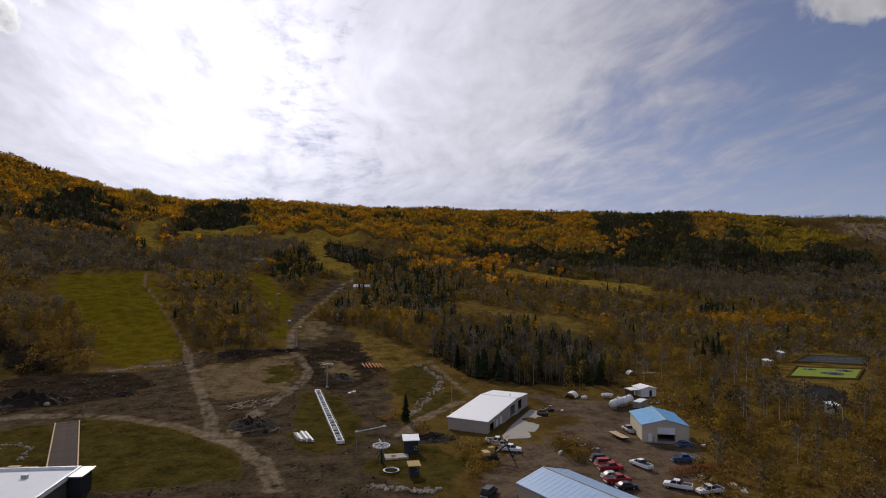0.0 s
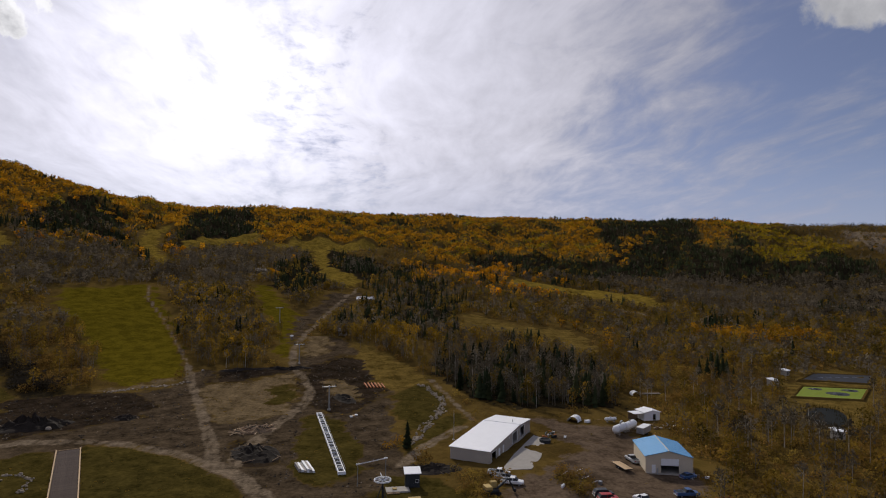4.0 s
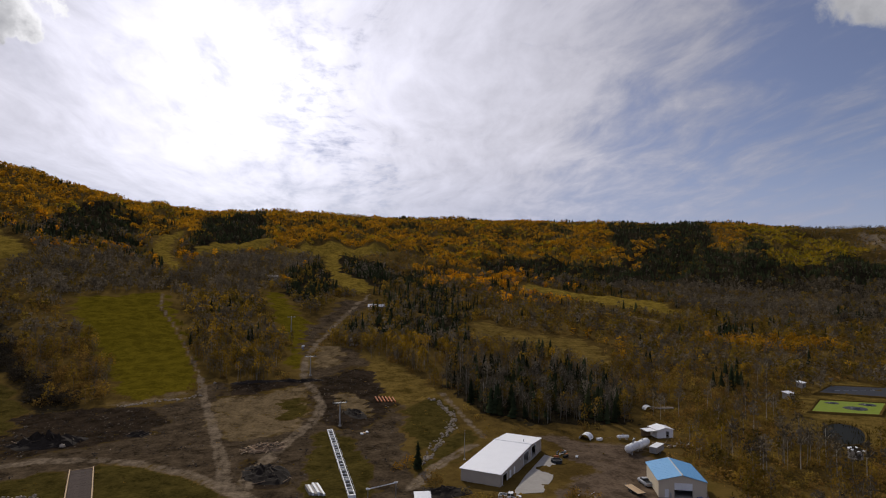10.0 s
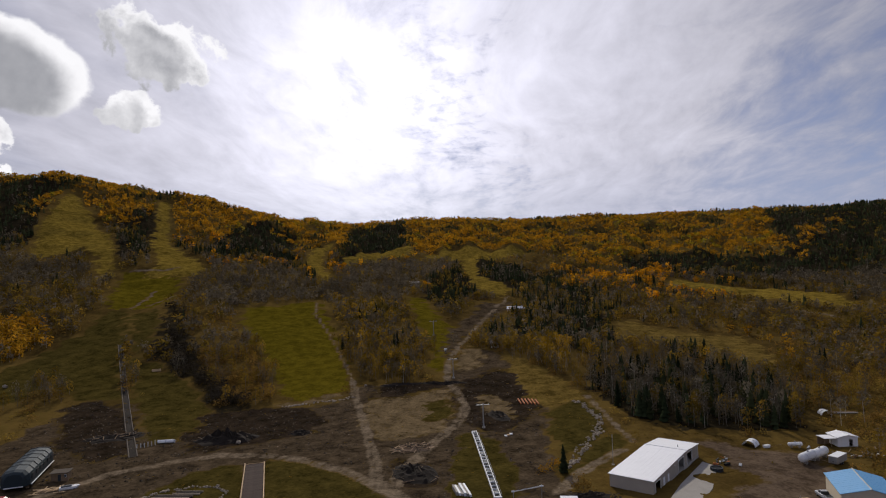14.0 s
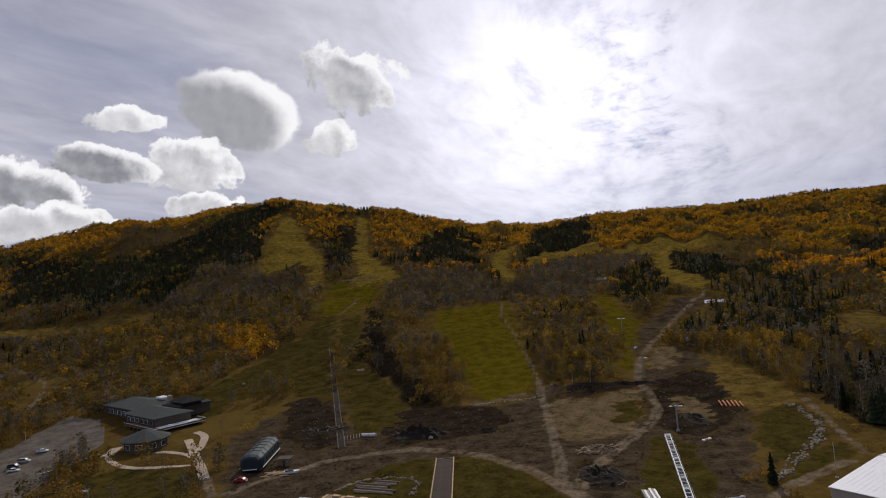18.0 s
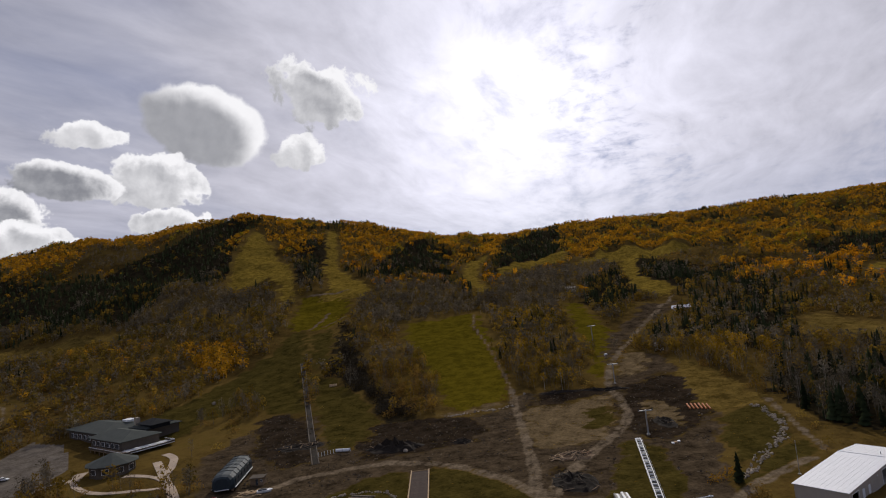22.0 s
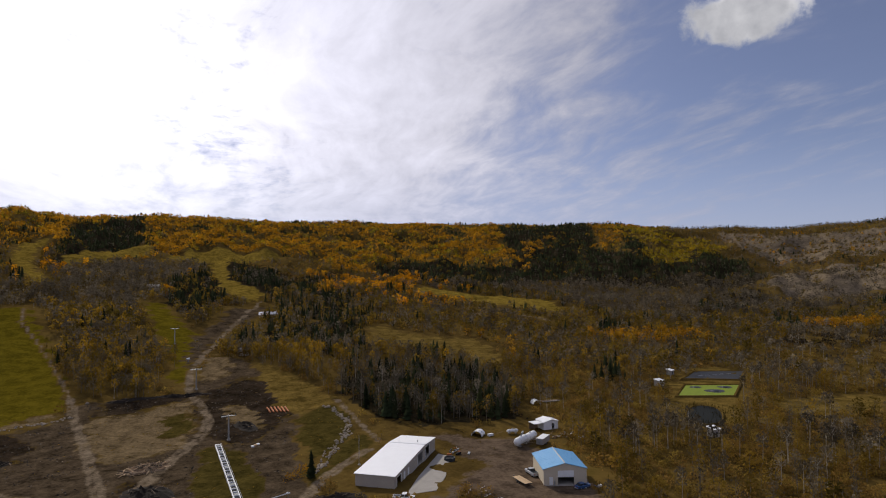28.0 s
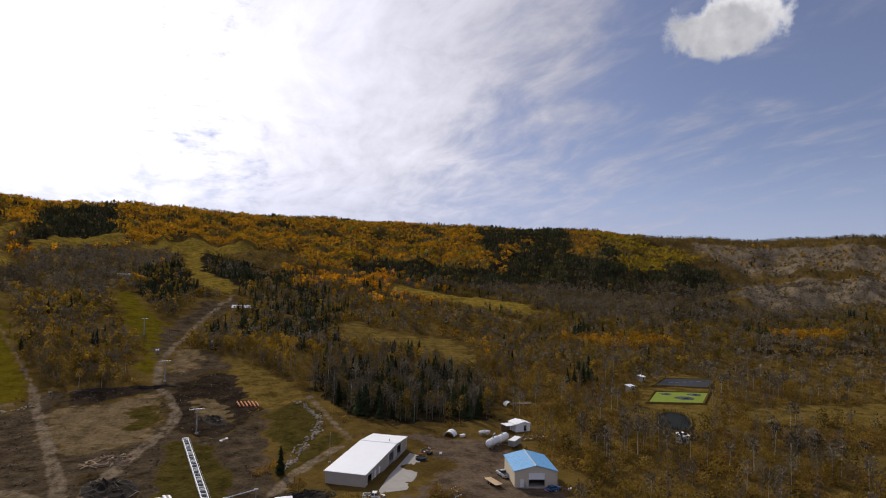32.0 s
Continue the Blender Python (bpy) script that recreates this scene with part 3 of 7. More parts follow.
STANDS = {
    "spruce_block": ("spruce", [(-4, 322), (21, 338), (49, 342), (72, 326), (84, 292), (72, 244), (55, 234), (31, 232), (14, 246), (-2, 286)]),
    "spruce_mid": ("spruce", [(-62, 459), (-36, 486), (5, 534), (14, 413), (5.9, 341.8), (-23, 402), (-51, 403)]),
    "slope_mixed": ("thin_spruce", [(-76, 516), (-34, 587), (-20, 499), (-9, 422), (-22, 414), (-59, 429), (-80, 402)]),
    "knoll_dark": ("spruce", [(-43, 726), (1, 703), (7, 518), (6, 426), (-8, 416), (-20, 499), (-32, 569)]),
    "slope_dark": ("spruce", [(-194, 890), (-198, 995), (-117, 823), (-78, 666), (-95, 640), (-129, 683), (-160, 750)]),
    "foot_dark": ("spruce", [(81, 1012), (160, 1035), (231, 989), (286, 958), (246, 819), (178, 828), (99, 834), (57, 918)]),
    "rust_mid": ("rust", [(74, 465), (140, 460), (114, 372), (80, 362), (65, 404)]),
    "dark_wet": ("dark_wet", [(375, 458), (497, 437), (557, 415), (360, 267), (306, 284), (293, 341)]),
    "left_gold": ("mixed_gold", [(-747, 354), (-493, 347), (-405, 305), (-387, 258), (-512, 264)]),
    "spruce_c": ("spruce", [(-184, 635), (-144, 672), (-117, 609), (-121, 516), (-155, 553)]),
    "spruce_d": ("spruce", [(-199, 981), (-115, 866), (-25, 816), (-27, 690), (-96, 678), (-158, 792)]),
    "hill_dark": ("spruce", [(-1302, 525), (-1017, 469), (-843, 492), (-853, 564), (-839, 637), (-905, 748), (-848, 803), (-782, 728), (-697, 616), (-611, 534), (-608, 501), (-691, 498), (-623, 433), (-620, 388), (-694, 382), (-874, 352)]),
    "hill_top": ("gold", [(-1432, 576), (-1014, 706), (-849, 811), (-905, 748), (-867, 625), (-897, 523), (-1045, 482)]),
    "hill_grey": ("grey", [(-1033, 591), (-869, 627), (-853, 564), (-865, 504), (-949, 513)]),
    "low_grey": ("grey", [(-627, 451), (-582, 513), (-458, 486), (-452, 418), (-528, 399), (-623, 342), (-623, 376)]),
    "run_spruce": ("spruce", [(-654, 704), (-669, 797), (-580, 699), (-491, 565), (-485, 525)]),
    "run_gold": ("gold", [(-731, 904), (-571, 978), (-567, 822), (-586, 760), (-645, 800)]),
    "clump_gold": ("gold", [(-569, 729), (-554, 773), (-502, 723), (-498, 682), (-546, 701)]),
    "upper_gold": ("gold", [(-758, 796), (-735, 827), (-659, 796), (-617, 732), (-683, 748), (-720, 762)]),
    "band_left": ("spruce", [(-483, 674), (-563, 882), (-548, 938), (-488, 918), (-381, 716), (-392, 667), (-414, 599)]),
    "saddle_spruce": ("spruce", [(-403, 927), (-497, 1187), (-481, 1494), (-338, 1074), (-297, 846), (-302, 747), (-332, 736)]),
    "saddle_bare": ("grey", [(-306, 739), (-259, 892), (-200, 972), (-174, 818), (-182, 632), (-216, 537), (-248, 542)]),
    "knot": ("spruce", [(-178, 679), (-170, 807), (-120, 594), (-153, 624)]),
    "pair": ("spruce", [(-199, 572), (-193, 578), (-178, 533), (-185, 533)]),
    "spruce_band_c": ("thin_spruce", [(-189, 948), (-165, 916), (-118, 696), (-63, 676), (7, 671), (27, 569), (15, 414), (-10, 438), (-44, 486), (-81, 640), (-129, 690)]),
    "brown_slope": ("brown", [(-177, 1025), (-49, 1102), (-24, 906), (-58, 757), (-104, 810), (-153, 893)]),
    "gold_clump": ("gold", [(-20, 800), (8, 840), (26, 790), (1, 720), (-16, 752)]),
    "spruce_right2": ("spruce", [(42, 958), (99, 1019), (183, 1060), (227, 968), (189, 803), (109, 811)]),
    "spruce_right": ("spruce", [(166, 956), (209, 925), (287, 1019), (348, 1282), (347, 1488), (486, 1477), (621, 1484), (491, 1119), (517, 1078), (588, 1003), (714, 1113), (677, 921), (649, 821), (521, 744), (441, 779), (309, 813), (191, 811)]),
    "gold_pocket": ("gold", [(407, 1292), (434, 1263), (370, 1107), (287, 937), (278, 968)]),
    "rust_hill": ("orange", [(603, 1425), (611, 1241), (497, 1119)]),
    "lime_hill": ("lime", [(676, 1409), (719, 1350), (753, 1153), (708, 1044), (568, 969), (552, 1057), (579, 1182)]),
    "notch_spruce": ("spruce", [(633, 1285), (600, 1115), (529, 1052), (562, 1157)]),
    "east_bare": ("tan_bare", [(852, 1271), (1228, 837), (1023, 699), (745, 935), (774, 1107)]),
    "rust_slope": ("brown", [(815, 1269), (909, 1235), (826, 1096), (778, 1113)]),
    "plateau_bare": ("tan_bare", [(543, 776), (707, 872), (997, 682), (804, 552), (539, 664), (467, 678)]),
    "grey_band": ("grey", [(295, 776), (423, 720), (459, 715), (465, 675), (540, 655), (459, 564), (320, 543), (240, 629)]),
    "east_clump": ("spruce", [(405, 641), (474, 676), (528, 669), (441, 618), (371, 575)]),
    "spruce_far": ("spruce", [(441, 688), (548, 727), (498, 648), (408, 597)]),
    "bare_mid": ("grey", [(-405, 528), (-361, 619), (-271, 548), (-223, 641), (-184, 635), (-167, 506), (-211, 490), (-237, 479), (-273, 416), (-289, 382), (-366, 477)]),
    "bare_right": ("grey", [(60, 788), (351, 765), (441, 593), (748, 577), (942, 729), (636, 859), (404, 882)]),
    "between_fields": ("wood_mix", [(-228, 486), (-211, 500), (-176, 520), (-134, 436), (-104, 358), (-92, 316), (-84, 292), (-100, 284), (-118, 292), (-144, 335), (-181, 392)]),
    "left_of_field": ("brown", [(-320, 405), (-278, 424), (-252, 388), (-212, 338), (-178, 300), (-140, 248), (-150, 240), (-168, 250), (-212, 290), (-262, 346)]),
    "aspen_row": ("gold_low", [(-56, 392), (-30, 390), (3.3, 370), (-4, 345), (-12, 318), (-21, 318), (-40, 353)]),
    "orange_strip": ("orange", [(206, 500), (233, 470), (278, 471), (308, 474), (283, 435), (233, 429), (192, 447)]),
    "orange_far": ("orange", [(453, 536), (506, 498), (466, 459), (405, 471)]),
    "orange_left": ("orange", [(-447, 337), (-385, 346), (-330, 301), (-333, 278), (-383, 294)]),
    "tall_bare": ("pale", [(245, 361), (324, 411), (506, 387), (348, 264), (207.4, 242.0), (180.4, 253.1)]),
    "near_bare": ("pale", [(143.8, 305.8), (143.4, 250.4), (126.6, 194.6), (189.5, 191.6), (238.0, 177.9), (193.2, 143.4), (72.9, 141.3), (97.7, 208.7)]),
    "dark_strip": ("dusk", [(-330, 405), (-336, 425), (-265, 346), (-212, 290), (-168, 250), (-150, 240), (-165, 236), (-193, 264), (-227, 287), (-259, 303), (-284, 342)]),
    "left_woods": ("brown", [(-498, 197), (-466, 239), (-394, 271), (-337, 253), (-318.6, 210.7), (-372, 193), (-363.0, 162.1), (-377, 148)]),
    "lodge_trees": ("grey", [(-354.1, 183.5), (-308.1, 192.7), (-218.4, 142.6), (-227.5, 132.8), (-276.5, 138.4)]),
}


# ---- helpers for shapes ----
def part(name, bm, mat, parent=None, label="", m=None):
    me = bpy.data.meshes.new(name)
    bm.to_mesh(me)
    bm.free()
    me.materials.append(M[mat] if isinstance(mat, str) else mat)
    ob = new(name, me)
    if parent is not None:
        ob.parent = parent
    if m is not None:
        ob.matrix_basis = m
    return tagged(ob, label)


def thing(name, label, category, m=None, group="", kind=""):
    ob = new(name)
    ob.empty_display_size = 0.2
    if m is not None:
        ob.matrix_basis = m
    return tagged(ob, label, category, group, kind)


def box(bm, x0, x1, y0, y1, z0, z1, bevel=0.0):
    vs = [bm.verts.new(p) for p in ((x0, y0, z0), (x1, y0, z0), (x1, y1, z0), (x0, y1, z0), (x0, y0, z1), (x1, y0, z1), (x1, y1, z1), (x0, y1, z1))]
    fs = [bm.faces.new([vs[i] for i in q]) for q in ((3, 2, 1, 0), (4, 5, 6, 7), (0, 1, 5, 4), (1, 2, 6, 5), (2, 3, 7, 6), (3, 0, 4, 7))]
    if bevel:
        bmesh.ops.bevel(bm, geom=list({e for f in fs for e in f.edges}), offset=bevel, segments=2, affect="EDGES", profile=0.5)
    return bm


def slab(bm, pts, z0, z1):
    """A flat-topped prism over the outline pts; z0 and z1 may be numbers or functions of x, y."""
    f0, f1 = (z if callable(z) else (lambda x, y, z=z: z) for z in (z0, z1))
    lo = [bm.verts.new((x, y, f0(x, y))) for x, y in pts]
    hi = [bm.verts.new((x, y, f1(x, y))) for x, y in pts]
    bm.faces.new(list(reversed(lo)))
    bm.faces.new(hi)
    for i in range(len(pts)):
        j = (i + 1) % len(pts)
        bm.faces.new((lo[i], lo[j], hi[j], hi[i]))
    return bm


def rod(bm, p, q, r0, r1=None, n=8):
    p, q, r1 = Vector(p), Vector(q), r0 if r1 is None else r1
    d = (q - p).normalized()
    u = d.orthogonal().normalized()
    v = d.cross(u)
    rings = [[bm.verts.new(c + (u * math.cos(2 * math.pi * i / n) + v * math.sin(2 * math.pi * i / n)) * r) for i in range(n)] for c, r in ((p, r0), (q, r1))]
    for i in range(n):
        j = (i + 1) % n
        bm.faces.new((rings[0][i], rings[0][j], rings[1][j], rings[1][i]))
    bm.faces.new(list(reversed(rings[0])))
    bm.faces.new(rings[1])
    return bm


def loft(bm, rings, cap=True):
    """Skin through rings of equal count."""
    vs = [[bm.verts.new(p) for p in r] for r in rings]
    for a, b in zip(vs, vs[1:]):
        for i in range(len(a)):
            j = (i + 1) % len(a)
            bm.faces.new((a[i], a[j], b[j], b[i]))
    if cap:
        bm.faces.new(list(reversed(vs[0])))
        bm.faces.new(vs[-1])
    return bm


def B():
    return bmesh.new()


def gz(x, y):
    return float(height(np.array([x]), np.array([y]))[0])


def stand(x, y, turn=0.0, up=0.0):
    return pose(x, y, gz(x, y) + up, 0, 0, turn)


# ---- ground ----
def inside(px, py, poly):
    hit = np.zeros(px.shape, bool)
    p = np.array(poly)
    for (ax, ay), (bx, by) in zip(p, np.roll(p, -1, 0)):
        if ay == by:
            continue
        c = ((ay > py) != (by > py)) & (px < (bx - ax) * (py - ay) / (by - ay) + ax)
        hit ^= c
    return hit


def track_distance(px, py, line):
    best = np.full(px.shape, 1e9)
    for (ax, ay), (bx, by) in zip(line, line[1:]):
        dx, dy = bx - ax, by - ay
        t = np.clip(((px - ax) * dx + (py - ay) * dy) / (dx * dx + dy * dy + 1e-9), 0, 1)
        best = np.minimum(best, np.hypot(px - ax - t * dx, py - ay - t * dy))
    return best


SOFT = ((0.0, 0.0), (1.0, 0.3), (-0.3, 1.0), (-1.0, -0.3), (0.3, -1.0))


def warp(x, y, k):
    return (x + k * (1.8 * rumple(x, y, 26.0, 3.0) + 0.9 * rumple(x, y, 7.0, 1.0)), y + k * (1.8 * rumple(x, y, 24.0, 7.0) + 0.9 * rumple(x, y, 8.0, 2.0)))


def cover_at(sx, sy, fine=True):
    """How much of each kind of cover lies at each place, 0 to 1."""
    out = {k: np.zeros(sx.shape) for k in ("green", "lawn", "run", "pad", "dirt", "soil", "tan", "gravel", "road", "asphalt", "concrete", "flag", "pale", "shaded_litter")}
    k_near = np.clip(np.hypot(sx, sy) / 170, 0.9, 2.5)
    wx, wy = warp(sx, sy, k_near)
    for kind, poly in COVER.values():
        hard = kind in ("asphalt", "concrete", "flag")
        px, py = (sx, sy) if hard else (wx, wy)
        p = np.array(poly)
        near = np.flatnonzero((px > p[:, 0].min() - 6) & (px < p[:, 0].max() + 6) & (py > p[:, 1].min() - 6) & (py < p[:, 1].max() + 6))
        if not len(near):
            continue
        offs = SOFT if fine and not hard else SOFT[:1]
        hit = sum(inside(px[near] + ox * 2.2 * k_near[near], py[near] + oy * 2.2 * k_near[near], poly).astype(float) for ox, oy in offs) / len(offs)
        for k in out:
            if k != kind:
                out[k][near] *= 1 - hit
        out[kind][near] = np.maximum(out[kind][near], hit)
    for wide, line in TRACKS.values():
        d = track_distance(sx + 0.5 * rumple(sx, sy, 15.0, 4.0), sy, line)
        rut = 0.55 * np.exp(-(d / (wide * 0.13)) ** 2) + 0.25 * np.clip(rumple(sx, sy, 11.0, 6.0), 0, 1)
        out["road"] = np.maximum(out["road"], np.clip(1.1 - d / (wide * 0.75) - rut, 0, 1))
        for k in ("green", "lawn", "pad"):
            out[k] = out[k] * (d > wide * 0.5)
    # needle litter under the closed spruce stands, darkened to carry the canopy's shade
    for kind, poly in STANDS.values():
        if kind == "spruce":
            p = np.array(poly)
            near = np.flatnonzero((wx > p[:, 0].min()) & (wx < p[:, 0].max()) & (wy > p[:, 1].min()) & (wy < p[:, 1].max()))
            hit = inside(wx[near], wy[near], poly).astype(float)
            taken = sum(out[k][near] for k in out if k not in ("shaded_litter", "pale"))
            out["shaded_litter"][near] = np.maximum(out["shaded_litter"][near], hit * np.clip(1 - taken, 0, 1))
    return out


def build_ground():
    az = np.concatenate([np.arange(-180, -58, 6.0), np.arange(-58, 80, 0.32), np.arange(80, 180, 6.0)])
    r = [0.0, 25.0, 45.0]
    while r[-1] < 2600:
        r.append(r[-1] * 1.0095 + 0.15)
    r = np.array(r[1:])
    A, Rr = np.meshgrid(np.radians(az), r)
    X, Y = -Rr * np.sin(A), Rr * np.cos(A)
    Z = height(X, Y)
    n, k = X.shape
    verts = np.stack([X.ravel(), Y.ravel(), Z.ravel()], 1)
    verts = np.concatenate([verts, [[0, 0, float(height(np.array([0.0]), np.array([0.1]))[0])]]])
    i = np.arange(n * k).reshape(n, k)
    a, b = i, np.roll(i, -1, 1)
    quads = np.stack([a[:-1], b[:-1], b[1:], a[1:]], -1).reshape(-1, 4)[:, ::-1]
    fan = np.stack([np.full(k, n * k), a[0], b[0]], 1)[:, ::-1]
    me = bpy.data.meshes.new("ground")
    me.vertices.add(len(verts))
    me.vertices.foreach_set("co", verts.ravel())
    nq, nf = len(quads), len(fan)
    me.loops.add(nq * 4 + nf * 3)
    me.loops.foreach_set("vertex_index", np.concatenate([quads.ravel(), fan.ravel()]))
    me.polygons.add(nq + nf)
    me.polygons.foreach_set("loop_start", np.concatenate([np.arange(nq) * 4, nq * 4 + np.arange(nf) * 3]))
    me.update(calc_edges=True)
    me.polygons.foreach_set("use_smooth", np.ones(nq + nf, bool))
    for name, val in cover_at(verts[:, 0], verts[:, 1]).items():
        if name in ("concrete", "flag"):
            continue
        me.attributes.new(name, "FLOAT", "POINT").data.foreach_set("value", val.astype(np.float32))
    me.materials.append(M["ground"])
    return tagged(new("ground", me), "autumn hillsides with dry grass, green ski fields, dark dirt and gravel tracks", "ground", kind="structure")


build_ground()


# ---- trees ----
rng = np.random.default_rng(7)


def tri_mesh(name, V, F, mats, which=None, tone=None):
    me = bpy.data.meshes.new(name)
    me.vertices.add(len(V))
    me.vertices.foreach_set("co", V.astype(np.float32).ravel())
    me.loops.add(len(F) * 3)
    me.loops.foreach_set("vertex_index", F.astype(np.int32).ravel())
    me.polygons.add(len(F))
    me.polygons.foreach_set("loop_start", np.arange(len(F), dtype=np.int32) * 3)
    if which is not None:
        me.polygons.foreach_set("material_index", which.astype(np.int32))
    me.update(calc_edges=True)
    if tone is not None:
        me.attributes.new("tone", "FLOAT", "POINT").data.foreach_set("value", tone.astype(np.float32))
    for k in mats:
        me.materials.append(M[k])
    return me


def stem(p, q, r0, r1, n=3):
    p, q = np.array(p, float), np.array(q, float)
    d = (q - p) / np.linalg.norm(q - p)
    u = np.cross(d, [0.3, 0.9, 0.2])
    u /= np.linalg.norm(u)
    v = np.cross(d, u)
    a = 2 * np.pi * np.arange(n) / n
    ring = np.cos(a)[:, None] * u + np.sin(a)[:, None] * v
    V = np.concatenate([p + ring * r0, q + ring * r1])
    F = []
    for i in range(n):
        j = (i + 1) % n
        F += [(i, j, n + j), (i, n + j, n + i)]
    return V, np.array(F)


def merge(pieces):
    V, F, k = [], [], 0
    for v, f in pieces:
        V.append(v)
        F.append(f + k)
        k += len(v)
    return np.concatenate(V), np.concatenate(F)


def flakes(g, centres, size):
    """A loose leaf cluster at each centre: one tilted ragged triangle each."""
    n = len(centres)
    d = g.normal(size=(n, 3, 3))
    d /= np.linalg.norm(d, axis=2, keepdims=True)
    V = centres[:, None, :] + d * (size * g.uniform(0.6, 1.2, (n, 1, 1)))
    return V.reshape(-1, 3), np.arange(n * 3).reshape(n, 3)


def spruce(g, tiers, sides):
    """A spruce one metre high: ragged drooping whorls round a stem."""
    pieces = []
    for i in range(tiers):
        z0 = 0.06 + 0.88 * (i / tiers) ** 0.92
        z1 = min(1.0, z0 + 1.75 / tiers * (1 - 0.3 * i / tiers))
        rad = 0.175 * (1 - i / tiers) ** 0.8 + 0.012
        a = np.linspace(0, 2 * np.pi, sides, endpoint=False) + g.uniform(0, 2)
        rr = rad * g.uniform(0.55, 1.2, sides)
        ring = np.stack([np.cos(a) * rr, np.sin(a) * rr, z0 + g.uniform(-0.03, 0.02, sides)], 1)
        V = np.concatenate([ring, [[g.normal() * 0.006, g.normal() * 0.006, z1]]])
        F = np.array([(k, (k + 1) % sides, sides) for k in range(sides)])
        pieces.append((V, F))
    crown = merge(pieces)
    return stem((0, 0, 0), (0, 0, 0.3), 0.018, 0.012), crown


def broadleaf(g, n, slim=0.2, base=0.35, size=0.07, limbs=3, thick=0.011):
    """An aspen one metre high: pale stem, forking limbs, a ragged crown of loose clusters."""
    pieces = [stem((0, 0, 0), (g.normal() * 0.02, g.normal() * 0.02, 0.93), thick, thick * 0.3)]
    tips = []
    for i in range(limbs):
        z = g.uniform(base, 0.75)
        a = g.uniform(0, 6.28)
        tip = np.array([np.cos(a) * slim * 0.8, np.sin(a) * slim * 0.8, z + g.uniform(0.12, 0.24)])
        pieces.append(stem((0, 0, z), tip, thick * 0.45, thick * 0.15))
        tips.append(tip)
    zc = base + (1.02 - base) * g.beta(1.6, 1.4, n)
    prof = np.sqrt(np.clip(1 - ((zc - (base + 0.92) / 2) / ((1.1 - base) / 2)) ** 2, 0.05, 1))
    a, q = g.uniform(0, 6.28, n), np.sqrt(g.uniform(0.05, 1, n))
    lob = 1 + 0.35 * np.sin(a * 2 + g.uniform(0, 6)) * np.cos(zc * 9 + g.uniform(0, 6))
    c = np.stack([np.cos(a) * q * prof * slim * lob, np.sin(a) * q * prof * slim * lob, zc], 1)
    return merge(pieces), flakes(g, c, size)


def bush(g, n, size=0.3):
    a, q, z = g.uniform(0, 6.28, n), np.sqrt(g.uniform(0, 1, n)), g.uniform(0.08, 0.85, n)
    c = np.stack([np.cos(a) * q * 0.62 * (1.15 - z * 0.6), np.sin(a) * q * 0.62 * (1.15 - z * 0.6), z], 1)
    return stem((0, 0, 0), (0.05, 0.02, 0.5), 0.02, 0.01), flakes(g, c, size)


def plant(name, where, kinds, mats, label, category="trees"):
    """Many trees as one mesh: where holds x, y, height, spin, width and tone for each."""
    Vs, Fs, Ws, Ts, off = [], [], [], [], 0
    pick = rng.integers(0, len(kinds), len(where))
    for k, (wood, crown) in enumerate(kinds):
        w0 = where[pick == k]
        if not len(w0):
            continue
        V, F = merge([wood, crown])
        mark = np.concatenate([np.zeros(len(wood[1])), np.ones(len(crown[1]))])
        c, s = np.cos(w0[:, 3])[:, None], np.sin(w0[:, 3])[:, None]
        h, wd = w0[:, 2][:, None], (w0[:, 2] * w0[:, 4])[:, None]
        X = w0[:, 0][:, None] + (V[:, 0] * c - V[:, 1] * s) * wd
        Y = w0[:, 1][:, None] + (V[:, 0] * s + V[:, 1] * c) * wd
        Z = height(w0[:, 0], w0[:, 1])[:, None] - 0.1 + V[:, 2] * h
        Vs.append(np.stack([X, Y, Z], -1).reshape(-1, 3))
        Fs.append((F[None] + (np.arange(len(w0)) * len(V))[:, None, None]).reshape(-1, 3) + off)
        Ws.append(np.tile(mark, len(w0)))
        Ts.append(np.repeat(w0[:, 5], len(V)))
        off += len(w0) * len(V)
    if Vs:
        me = tri_mesh(name, np.concatenate(Vs), np.concatenate(Fs), mats, np.concatenate(Ws), np.concatenate(Ts))
        tagged(new(name, me), label, category, kind="stuff")


g = np.random.default_rng(11)
FAR = {"spruce": [spruce(g, 3, 5) for _ in range(4)], "leafy": [broadleaf(g, 14, 0.44, 0.06, 0.29, 0, 0.012) for _ in range(5)],
       "bare": [broadleaf(g, 10, 0.30, 0.15, 0.18, 0, 0.014) for _ in range(5)], "bush": [bush(g, 16, 0.3) for _ in range(4)], "tall": [broadleaf(g, 12, 0.26, 0.4, 0.2, 0, 0.014) for _ in range(4)]}
MIDDLE = {"spruce": [spruce(g, 5, 6) for _ in range(4)], "leafy": [broadleaf(g, 26, 0.36, 0.12, 0.19, 1, 0.012) for _ in range(5)],
          "bare": [broadleaf(g, 22, 0.30, 0.18, 0.15, 1, 0.011) for _ in range(5)], "bush": [bush(g, 18, 0.28) for _ in range(4)], "tall": [broadleaf(g, 22, 0.22, 0.48, 0.13, 1, 0.014) for _ in range(4)]}
NEAR = {"spruce": [spruce(g, 9, 9) for _ in range(4)], "leafy": [broadleaf(g, 130, 0.28, 0.24, 0.068, 7) for _ in range(4)],
        "bare": [broadleaf(g, 64, 0.21, 0.30, 0.045, 12, 0.012) for _ in range(5)], "bush": [bush(g, 90, 0.11) for _ in range(4)], "tall": [broadleaf(g, 80, 0.17, 0.55, 0.06, 4, 0.013) for _ in range(5)]}
